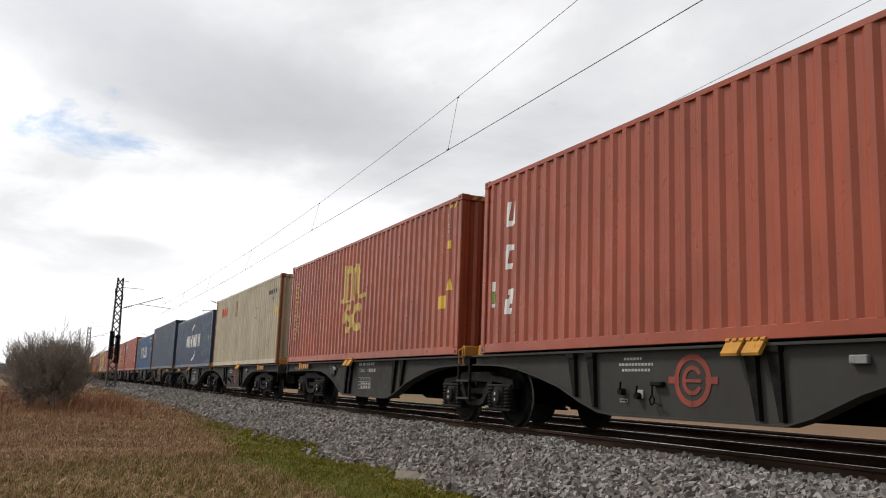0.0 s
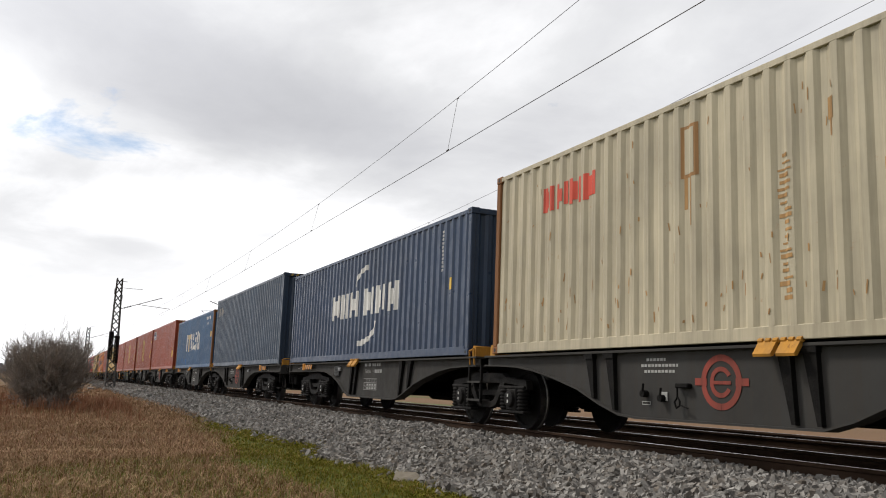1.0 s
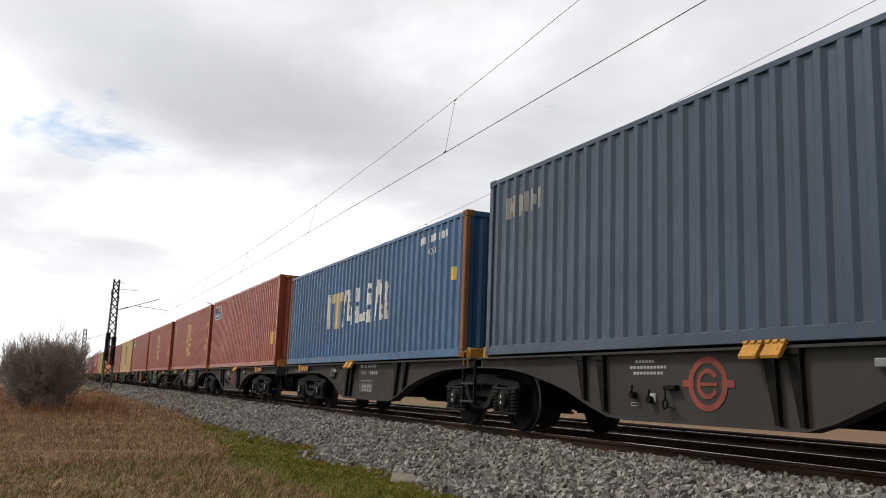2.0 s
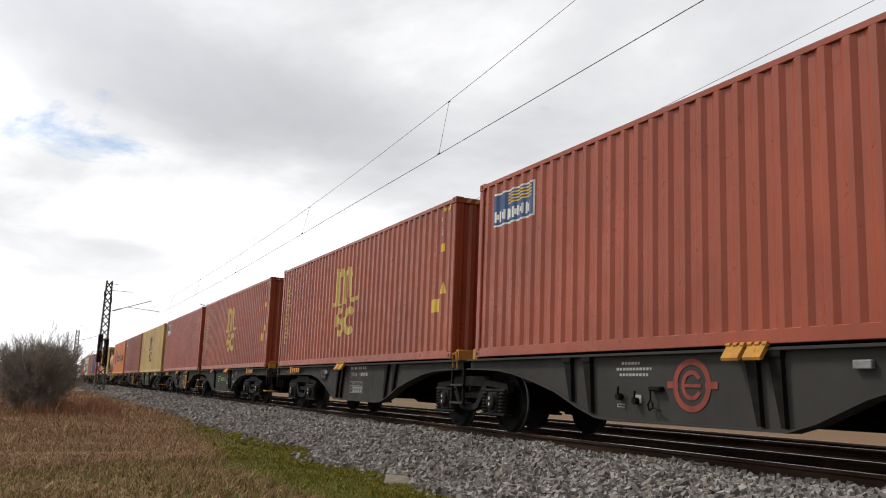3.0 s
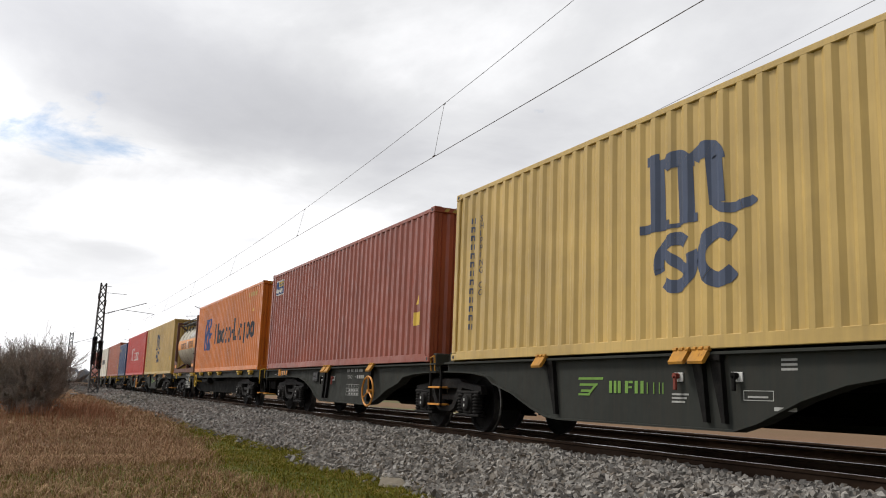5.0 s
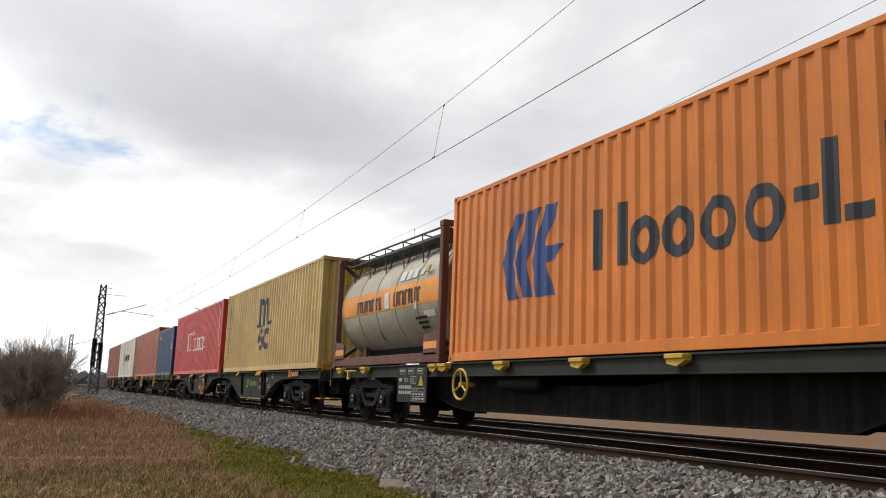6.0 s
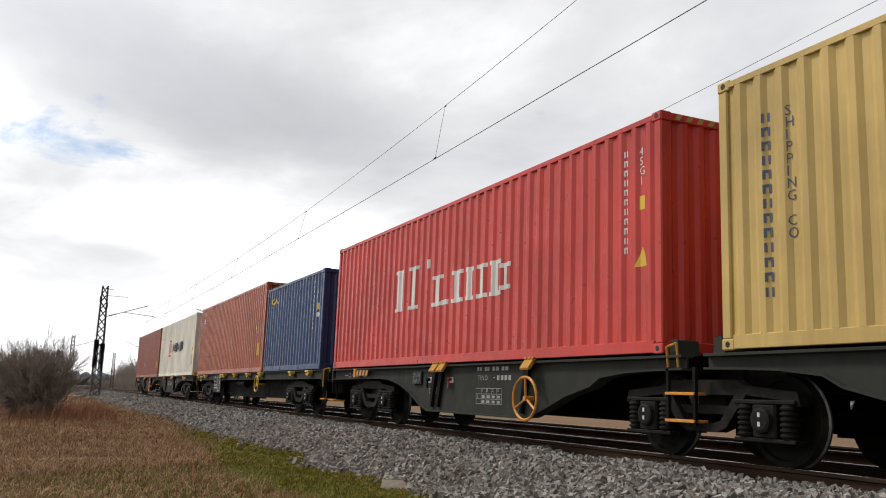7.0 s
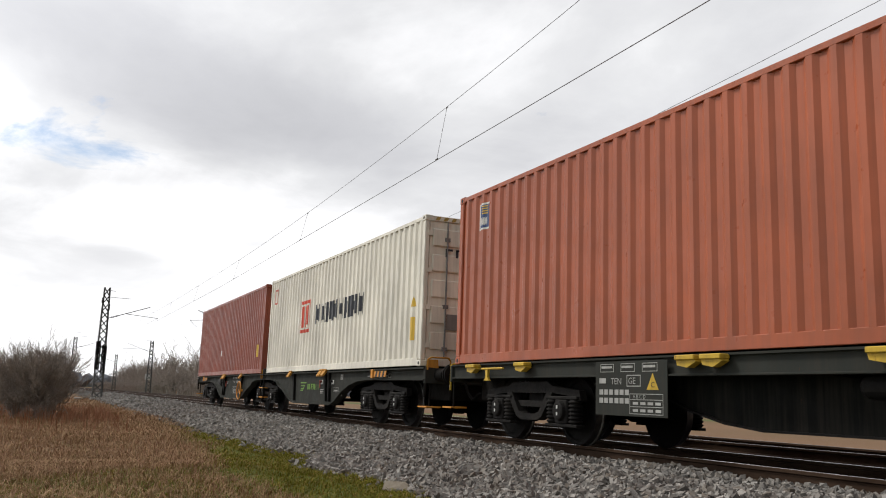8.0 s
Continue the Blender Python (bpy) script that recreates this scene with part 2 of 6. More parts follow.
# ---- ground, track bed and rails ----
def ground_z(x, y):
    """Height of the land: track bed, ballast shoulder, verge, then nearly level fields."""
    prof = [(-4000, -0.9), (-60, -0.85), (-12, -0.66), (-6, -0.58), (-3.9, -0.54), (-3.3, -0.50), (-1.9, -0.21), (6.0, -0.21), (7.6, -0.55), (12, -0.75), (60, -1.0), (4000, -1.2)]
    for (y0, z0), (y1, z1) in zip(prof, prof[1:]):
        if y <= y1:
            z = z0 + (z1 - z0) * (y - y0) / (y1 - y0)
            break
    if y < -3.3:
        k = min(1.0, (-3.3 - y) / 2)
        z += k * (0.09 * noise.noise((x * 0.22, y * 0.3, 1.0)) + 0.05 * noise.noise((x * 0.9, y * 0.9, 4.0)))
    return z


def build_ground():
    xs = [-4000, -1500, -600, -300, -200, -150] + [-120 + 2 * i for i in range(30)] + [-60 + 0.75 * i for i in range(88)] + [8, 14, 30, 80, 250, 900, 4000]
    ys = [-4000, -1200, -400, -150, -80, -50] + [-40 + 2 * i for i in range(11)] + [-18 + 0.6 * i for i in range(24)] + [-3.3, -2.6, -1.9, -1.2, 2, 6, 7.6, 12, 25, 60, 150, 400, 1200, 4000]
    me = bpy.data.meshes.new("ground")
    vs = [(x, y, ground_z(x, y)) for x in xs for y in ys]
    n = len(ys)
    me.from_pydata(vs, [], [(i * n + j, (i + 1) * n + j, (i + 1) * n + j + 1, i * n + j + 1) for i in range(len(xs) - 1) for j in range(n - 1)])
    me.polygons.foreach_set("use_smooth", [True] * len(me.polygons))
    m, nt, b = material("field_soil", 0.95)
    tc = nt.nodes.new("ShaderNodeTexCoord")
    sx = nt.nodes.new("ShaderNodeSeparateXYZ")
    nt.links.new(tc.outputs["Object"], sx.inputs[0])
    dry = ramp(nt, noise_fac(nt, 1.3, 9, 0.7), [(0.3, (0.09, 0.05, 0.028)), (0.5, (0.15, 0.092, 0.053)), (0.7, (0.22, 0.155, 0.09))])
    green = ramp(nt, noise_fac(nt, 2.2, 9, 0.7), [(0.3, (0.05, 0.06, 0.012)), (0.55, (0.082, 0.094, 0.02)), (0.75, (0.14, 0.13, 0.045))])
    patch = ramp(nt, noise_fac(nt, 0.35, 5, 0.6, seed=2.0), [(0.55, (0, 0, 0)), (0.68, (1, 1, 1))])
    lush = nt.nodes.new("ShaderNodeMath")
    lush.operation = "MULTIPLY_ADD"
    nt.links.new(noise_fac(nt, 0.6, 6, 0.6, seed=5.0), lush.inputs[0])
    lush.inputs[1].default_value = 1.6
    nt.links.new(sx.outputs[1], lush.inputs[2])
    strip = nt.nodes.new("ShaderNodeMapRange")
    strip.inputs[1].default_value, strip.inputs[2].default_value = -4.3, -3.2
    nt.links.new(lush.outputs[0], strip.inputs[0])
    front = nt.nodes.new("ShaderNodeMath")
    front.operation = "MULTIPLY_ADD"
    nt.links.new(noise_fac(nt, 0.6, 6, 0.6, seed=8.0), front.inputs[0])
    front.inputs[1].default_value = 3.0
    nt.links.new(sx.outputs[0], front.inputs[2])
    fore = nt.nodes.new("ShaderNodeMapRange")
    fore.inputs[1].default_value, fore.inputs[2].default_value = -12.8, -10.8
    nt.links.new(front.outputs[0], fore.inputs[0])
    near_x = nt.nodes.new("ShaderNodeMapRange")
    near_x.inputs[1].default_value, near_x.inputs[2].default_value = -28.0, -24.0
    nt.links.new(sx.outputs[0], near_x.inputs[0])
    both = nt.nodes.new("ShaderNodeMath")
    both.operation = "MULTIPLY"
    nt.links.new(strip.outputs[0], both.inputs[0])
    nt.links.new(near_x.outputs[0], both.inputs[1])
    any_ = nt.nodes.new("ShaderNodeMath")
    any_.operation = "MAXIMUM"
    nt.links.new(both.outputs[0], any_.inputs[0])
    nt.links.new(fore.outputs[0], any_.inputs[1])
    verge = blend(nt, any_.outputs[0], blend(nt, patch, dry, green), green)
    # fields behind the line: brown tilth, then green
    far = ramp(nt, noise_fac(nt, 0.03, 6, 0.6, (0.5, 1.2, 1)), [(0.38, (0.19, 0.115, 0.068)), (0.54, (0.165, 0.105, 0.062)), (0.62, (0.10, 0.115, 0.045))])
    gate = nt.nodes.new("ShaderNodeMapRange")
    gate.inputs[1].default_value, gate.inputs[2].default_value = 5.5, 8.0
    nt.links.new(sx.outputs[1], gate.inputs[0])
    nt.links.new(blend(nt, gate.outputs[0], verge, far), b.inputs["Base Color"])
    bump(nt, b, noise_fac(nt, 9, 8, 0.7), 0.6, 0.05)
    me.materials.append(m)
    tagged(new("ground", me), "dry brown and green verge with flat fields beyond", "ground", kind="structure")


build_ground()

# shows in the gaps between stones; their shade is in this dark colour
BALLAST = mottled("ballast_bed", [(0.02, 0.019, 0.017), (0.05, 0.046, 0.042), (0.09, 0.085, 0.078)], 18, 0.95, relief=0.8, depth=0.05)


def build_bed():
    bm = bmesh.new()
    prism_pts = [(-3.35, -0.62), (-3.25, -0.475), (-1.95, -0.21), (-0.80, -0.19), (5.95, -0.19), (7.2, -0.47), (7.3, -0.65)]
    a = [bm.verts.new((-900, y, z)) for y, z in prism_pts]
    c = [bm.verts.new((260, y, z)) for y, z in prism_pts]
    for i in range(len(a) - 1):
        bm.faces.new((a[i], c[i], c[i + 1], a[i + 1]))
    # strip under the trains: the shade beneath them is put into its colour
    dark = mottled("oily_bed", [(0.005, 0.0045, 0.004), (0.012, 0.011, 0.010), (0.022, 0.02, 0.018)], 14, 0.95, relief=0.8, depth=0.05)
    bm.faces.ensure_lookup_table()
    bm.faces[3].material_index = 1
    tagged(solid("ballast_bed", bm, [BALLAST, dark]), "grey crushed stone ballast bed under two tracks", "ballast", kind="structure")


build_bed()


def rail_profile(bm, x0, x1, y):
    pts = [(-0.075, -0.172), (0.075, -0.172), (0.075, -0.160), (0.012, -0.135), (0.010, -0.05), (0.036, -0.036), (0.036, -0.010), (0.022, -0.002), (-0.022, -0.002), (-0.036, -0.010), (-0.036, -0.036), (-0.010, -0.05), (-0.012, -0.135), (-0.075, -0.160)]
    a = [bm.verts.new((x0, y + p, z)) for p, z in pts]
    c = [bm.verts.new((x1, y + p, z)) for p, z in pts]
    fs = [bm.faces.new((a[i], a[(i + 1) % len(a)], c[(i + 1) % len(a)], c[i])) for i in range(len(a))]
    bmesh.ops.recalc_face_normals(bm, faces=fs)


# sleepers coloured near black to sink into the bed's painted shade
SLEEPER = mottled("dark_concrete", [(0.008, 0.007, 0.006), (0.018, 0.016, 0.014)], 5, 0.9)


def build_track(yc, label):
    track = thing("railway_track", label, "railway track")
    tagged(track, kind="structure")
    for side in (-0.753, 0.753):
        bm = bmesh.new()
        rail_profile(bm, -900, 260, yc + side)
        rail = part("rail", bm, RUST, track, "rusty steel rail")
        bm = bmesh.new()
        box(bm, -900, 260, yc + side - 0.021, yc + side + 0.021, -0.003, 0.0)
        part("running_face", bm, RAILTOP, rail, "polished running face")
    bm = bmesh.new()
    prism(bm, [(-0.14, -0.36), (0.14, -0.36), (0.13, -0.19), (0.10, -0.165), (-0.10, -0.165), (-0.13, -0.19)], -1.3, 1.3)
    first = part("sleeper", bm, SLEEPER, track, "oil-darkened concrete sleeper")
    first.location = (-66.0, yc, 0)
    for i in range(1, 116):
        s = new("sleeper", first.data)
        s.parent, s.location = track, (-66.0 + 0.6 * i, yc, 0)
    return track


build_track(0.0, "nearer track with rusty rails on concrete sleepers")
build_track(4.0, "farther track with rusty rails on concrete sleepers")


# ---- containers ----
HALF = 1.219
POST = 0.13


def wave(length):
    """The corrugation of a long side: (x, depth) from post to post."""
    n = round((length - 2 * POST) / 0.284)
    p = (length - 2 * POST) / n
    pts = []
    for i in range(n):
        x = POST + i * p
        pts += [(x, 0.037), (x + 0.24 * p, 0.037), (x + 0.46 * p, 0.004), (x + 0.72 * p, 0.004), (x + 0.94 * p, 0.037)]
    return pts + [(length - POST, 0.037)]


def depth_at(pts, x):
    if x <= pts[0][0] or x >= pts[-1][0]:
        return 0.0
    for (x0, d0), (x1, d1) in zip(pts, pts[1:]):
        if x <= x1:
            return d0 + (d1 - d0) * (x - x0) / (x1 - x0)
    return 0.0


def rect(x0, z0, x1, z1, lean=0.0):
    return [[(x0, z0), (x1, z0), (x1 + lean, z1), (x0 + lean, z1)]]


def arc(cx, cz, rx, rz, t, a0=0, a1=360, n=20):
    out = []
    for i in range(n):
        q = [radians(a0 + (a1 - a0) * (i + k) / n) for k in (0, 1)]
        out.append([(cx + rx * math.cos(q[0]), cz + rz * math.sin(q[0])), (cx + rx * math.cos(q[1]), cz + rz * math.sin(q[1])),
                    (cx + (rx - t) * math.cos(q[1]), cz + (rz - t) * math.sin(q[1])), (cx + (rx - t) * math.cos(q[0]), cz + (rz - t) * math.sin(q[0]))])
    return out


def letters(text, x, z, size, wide=1.0, down=False):
    """Outlines of readable stencil letters, as flat polygons."""
    out = []
    rows = [(c, x, z - i * size * 1.12) for i, c in enumerate(text)] if down else [(text, x, z)]
    for s, x0, z0 in rows:
        cu = bpy.data.curves.new("word", "FONT")
        cu.body, cu.size, cu.resolution_u = s, size * 1.38, 2
        ob = bpy.data.objects.new("word", cu)
        me = bpy.data.meshes.new_from_object(ob)
        for f in me.polygons:
            out.append([(x0 + me.vertices[i].co.x * wide, z0 + me.vertices[i].co.y) for i in f.vertices])
        bpy.data.objects.remove(ob)
        bpy.data.curves.remove(cu)
        bpy.data.meshes.remove(me)
    return out


def marking(name, polys, mat, parent, pts=None, plane=-HALF, label="", lift=0.003):
    """Paint or foil on a long side: the flat shapes are folded over the corrugation."""
    many = any(w in name for w in ("column", "row", "stencil", "chip", "scrape", "code", "letters", "word", "emblem", "patch", "label", "block"))
    bm = bmesh.new()
    for i, poly in enumerate(polys):
        f = bm.faces.new([bm.verts.new((x, -0.0005 * (i % 8), z)) for x, z in poly])
        if f.calc_area() < 1e-7:
            bm.faces.remove(f)
    bmesh.ops.recalc_face_normals(bm, faces=bm.faces[:])
    for f in bm.faces:
        if f.normal.y > 0:
            f.normal_flip()
    if pts:
        lo, hi = min(v.co.x for v in bm.verts), max(v.co.x for v in bm.verts)
        for x, _ in pts:
            if lo < x < hi:
                bmesh.ops.bisect_plane(bm, geom=bm.verts[:] + bm.edges[:] + bm.faces[:], plane_co=(x, 0, 0), plane_no=(1, 0, 0))
        for v in bm.verts:
            v.co.y += plane + depth_at(pts, v.co.x) - lift
    else:
        for v in bm.verts:
            v.co.y += plane - lift
    return tagged(part(name, bm, mat, parent, label), kind="stuff" if many else "")


def corner_casting(bm, x, y, z):
    box(bm, x - 0.089, x + 0.089, y - 0.081, y + 0.081, z, z + 0.118, 0.012)


def corrugated_end(bm, x, height, face):
    n, y0, y1 = 9, -HALF + 0.09, HALF - 0.09
    p = (y1 - y0) / n
    pts = []
    for i in range(n):
        y = y0 + i * p
        pts += [(y, 0.01), (y + 0.3 * p, 0.01), (y + 0.5 * p, 0.05), (y + 0.8 * p, 0.05)]
    pts.append((y1, 0.01))
    lo = [bm.verts.new((x - face * d, y, 0.15)) for y, d in pts]
    hi = [bm.verts.new((x - face * d, y, height - 0.1)) for y, d in pts]
    fs = [bm.faces.new((lo[i], lo[i + 1], hi[i + 1], hi[i])) for i in range(len(pts) - 1)]
    if face < 0:
        for f in fs:
            f.normal_flip()


def make_container(label, x, length, height, mat, door=-1, post_mat=None, group="containers on the train"):
    """A corrugated steel box with its rails, posts, castings and doors. door: -1 rear end, +1 leading end."""
    box_ = thing("shipping_container", label, "container", pose(x + SHIFT, 0, DECK), group)
    post_mat = post_mat or mat
    pts = wave(length)
    for side in (-1, 1):
        bm = bmesh.new()
        lo = [bm.verts.new((px, side * (HALF - d), 0.15)) for px, d in pts]
        hi = [bm.verts.new((px, side * (HALF - d), height - 0.09)) for px, d in pts]
        for i in range(len(pts) - 1):
            f = bm.faces.new((lo[i], lo[i + 1], hi[i + 1], hi[i]))
            if side > 0:
                f.normal_flip()
        # inner lining closes the sheet
        q = [bm.verts.new(p) for p in ((POST, side * (HALF - 0.06), 0.15), (length - POST, side * (HALF - 0.06), 0.15), (length - POST, side * (HALF - 0.06), height - 0.09), (POST, side * (HALF - 0.06), height - 0.09))]
        bm.faces.new(q)
        part("side_panel", bm, mat, box_)
        bm = bmesh.new()
        box(bm, 0.16, length - 0.16, side * (HALF - 0.055) - 0.05, side * (HALF - 0.055) + 0.05, 0.012, 0.155, 0.006)
        part("bottom_rail", bm, mat, box_)
        bm = bmesh.new()
        box(bm, 0.16, length - 0.16, side * (HALF - 0.032) - 0.03, side * (HALF - 0.032) + 0.03, height - 0.095, height - 0.022, 0.006)
        part("top_rail", bm, mat, box_)
    for cx, s in ((0.0, 1), (length, -1)):
        for side in (-1, 1):
            bm = bmesh.new()
            x0, x1 = sorted((cx + s * 0.005, cx + s * (POST + 0.01)))
            box(bm, x0, x1, min(side * HALF, side * (HALF - 0.10)) + 0.004, max(side * HALF, side * (HALF - 0.10)) - 0.004, 0.115, height - 0.115, 0.015)
            part("corner_post", bm, post_mat, box_)
            for z in (0.0, height - 0.118):
                bm = bmesh.new()
                corner_casting(bm, cx + s * 0.089, side * (HALF - 0.081), z)
                casting = part("corner_casting", bm, post_mat, box_)
                # no real opening: a flat black disc paints the dark inside of the hole
                bm = bmesh.new()
                lathe(bm, [(-0.002, 0.032), (0.002, 0.032)], 10, "y", (cx + s * 0.089, side * (HALF + 0.0005), z + 0.06))
                part("casting_hole", bm, BLACK, casting)
        face = -s
        xi = cx + s * 0.05
        for z0, z1, nm in ((0.012, 0.15, "end_sill"), (height - 0.11, height - 0.01, "end_header")):
            bm = bmesh.new()
            box(bm, xi - 0.045, xi + 0.045, -HALF + 0.1, HALF - 0.1, z0, z1, 0.008)
            part(nm, bm, mat, box_)
        if (door < 0) == (cx == 0):
            for side in (-1, 1):
                bm = bmesh.new()
                y0, y1 = sorted((side * 0.012, side * (HALF - 0.11)))
                box(bm, xi - 0.02, xi + 0.02, y0, y1, 0.155, height - 0.115, 0.006)
                leaf = part("door", bm, mat, box_)
                for k in range(5):
                    bm = bmesh.new()
                    z = 0.22 + k * (height - 0.42) / 5
                    fx = xi + face * 0.02
                    box(bm, min(fx, fx + face * 0.035), max(fx, fx + face * 0.035), y0 + 0.06, y1 - 0.06, z + 0.10, z + (height - 0.42) / 5 - 0.06, 0.016)
                    part("door_panel", bm, mat, leaf)
                for k in (0.28, 0.75):
                    bm = bmesh.new()
                    y = side * k
                    rod(bm, (xi + face * 0.075, y, 0.16), (xi + face * 0.075, y, height - 0.12), 0.017)
                    for z in (0.3, 1.1, height - 0.5):
                        box(bm, xi + face * 0.06 - 0.03, xi + face * 0.06 + 0.03, y - 0.05, y + 0.05, z, z + 0.07)
                    part("locking_bar", bm, GALV, leaf)
                for k in range(4):
                    bm = bmesh.new()
                    y = side * (HALF - 0.11)
                    z = 0.35 + k * (height - 0.75) / 3
                    box(bm, xi - 0.0, xi + face * 0.06 if face > 0 else xi + 0.0, y - 0.05, y + 0.05, z, z + 0.09) if face > 0 else box(bm, xi - 0.06, xi, y - 0.05, y + 0.05, z, z + 0.09)
                    part("hinge", bm, post_mat, leaf)
        else:
            bm = bmesh.new()
            corrugated_end(bm, cx + s * 0.012, height, face)
            part("end_panel", bm, mat, box_)
        if height > 2.7 and cx > 0:
            bm = bmesh.new()
            for k in range(12):
                y = -1.02 + 0.17 * k
                q = [bm.verts.new(p) for p in ((cx + 0.0, y, height - 0.095), (cx + 0.0, y + 0.08, height - 0.095), (cx + 0.0, y + 0.13, height - 0.025), (cx + 0.0, y + 0.05, height - 0.025))]
                bm.faces.new(q)
            tagged(part("height_stripes", bm, DULL_YELLOW, box_, "faded yellow height warning stripes"), kind="stuff")
    bm = bmesh.new()
    n = round(length / 0.21)
    prev = None
    for i in range(n * 2 + 1):
        xx = 0.1 + (length - 0.2) * i / (2 * n)
        z = height - 0.035 - (0.02 if i % 2 else 0.0)
        row = [bm.verts.new((xx, y, z)) for y in (-HALF + 0.03, HALF - 0.03)]
        if prev:
            bm.faces.new((prev[0], row[0], row[1], prev[1]))
        prev = row
    part("roof", bm, mat, box_)
    bm = bmesh.new()
    box(bm, 0.1, length - 0.1, -HALF + 0.1, HALF - 0.1, 0.10, 0.14)
    part("floor", bm, DARK_STEEL, box_)
    return box_, pts


DECK = 1.151
SHIFT = 0.03          # the whole train stands this much further along the line
DULL_YELLOW = paint("dull_yellow", (0.42, 0.30, 0.09), 0.4, 0.7, 0.65, seed=55)
L40, L20, HC, STD = 12.192, 6.058, 2.896, 2.591
P_RED = paint("paint_oxide_red", (0.302, 0.063, 0.025), 0.12, 0.4, 0.36, seed=1, gloss=0.36)
P_RED2 = paint("paint_brick_red", (0.306, 0.059, 0.024), 0.05, 0.35, 0.34, seed=11, gloss=0.36)
P_BROWN = paint("paint_faded_brown", (0.366, 0.092, 0.038), 0.05, 0.4, 0.36, seed=21, gloss=0.36)
P_MAROON = paint("paint_maroon", (0.259, 0.061, 0.033), 0.1, 0.4, 0.38, seed=31, gloss=0.36)
P_CREAM = paint("paint_cream", (0.464, 0.405, 0.283), 0.6, 0.55, 0.50, (0.33, 0.14, 0.05), seed=41, gloss=0.36)
P_NAVY = paint("paint_dark_blue", (0.022, 0.044, 0.092), 0.35, 0.35, 0.36, seed=51, gloss=0.36)
P_SLATE = paint("paint_slate_blue", (0.040, 0.064, 0.100), 0.3, 0.4, 0.38, seed=61, gloss=0.36)
P_BLUE = paint("paint_mid_blue", (0.030, 0.095, 0.200), 0.55, 0.4, 0.40, seed=71, gloss=0.36)
P_ROYAL = paint("paint_royal_blue", (0.014, 0.044, 0.130), 0.3, 0.45, 0.38, seed=81, gloss=0.36)
P_YELLOW = paint("paint_mustard", (0.497, 0.340, 0.108), 0.15, 0.3, 0.40, seed=91, gloss=0.36)
P_ORANGE = paint("paint_orange", (0.593, 0.172, 0.018), 0.15, 0.25, 0.36, seed=101, gloss=0.36)
P_SCARLET = paint("paint_scarlet", (0.519, 0.042, 0.031), 0.15, 0.25, 0.36, seed=111, gloss=0.36)
P_WHITE = paint("paint_off_white", (0.742, 0.710, 0.604), 0.15, 0.35, 0.42, (0.3, 0.15, 0.07), seed=121, gloss=0.36)

CONTAINERS = [
    ("oxide red steel container with three white patches by its rear edge", -12.96, L40, HC, P_RED2, -1),
    ("oxide red steel container with a faded yellow emblem", -26.05, L40, HC, P_RED, -1),
    ("cream steel container, dented and rust-stained, with red lettering shapes", -39.69, L40, HC, P_CREAM, -1),
    ("dark blue steel container with white lettering shapes and swooshes", -52.80, L40, STD, P_NAVY, -1),
    ("slate blue steel container with a small white mark", -66.45, L40, HC, P_SLATE, -1),
    ("weathered mid blue steel container with peeling white letter shapes", -79.50, L40, STD, P_BLUE, -1),
    ("brick red steel container with a square leasing sign", -93.22, L40, HC, P_RED2, -1),
    ("oxide red steel container with a large yellow emblem", -106.33, L40, HC, P_RED, -1),
    ("oxide red steel container with a yellow emblem amidships", -120.18, L40, HC, P_RED, -1),
    ("brick red steel container with a blue and white leasing sign", -133.45, L40, HC, P_RED2, -1),
    ("mustard yellow steel container with a blue emblem, doors leading", -147.15, L40, HC, P_YELLOW, 1),
    ("maroon steel container with a pale sign in its top corner", -160.28, L40, HC, P_MAROON, -1),
    ("orange steel container with a dark blue emblem and lettering shapes", -173.75, L40, HC, P_ORANGE, -1),
    None,
    ("mustard yellow steel container with a blue-grey emblem", -193.66, L40, HC, P_YELLOW, -1),
    ("scarlet steel container with white lettering shapes", -206.8, L40, HC, P_SCARLET, -1),
    ("short royal blue steel container with a yellow word shape", -214.0, L20, STD, P_ROYAL, -1),
    ("faded brown-red steel container with a small blue sign", -226.42, L40, HC, P_BROWN, -1),
    ("off-white steel container with red and dark lettering shapes, doors leading", -240.12, L40, HC, P_WHITE, 1),
    ("maroon steel container at the tail of the train", -253.05, L40, HC, P_MAROON, -1),
]
TRAIN = []          # every thing that rolls along the track, with its place at the start
BOXES = {}
for i, row in enumerate(CONTAINERS):
    if row:
        ob, pts = make_container(*row, post_mat=RUSTY if i in (2, 5) else None)
        BOXES[i] = (ob, pts, row[2], row[3])
        TRAIN.append(ob)


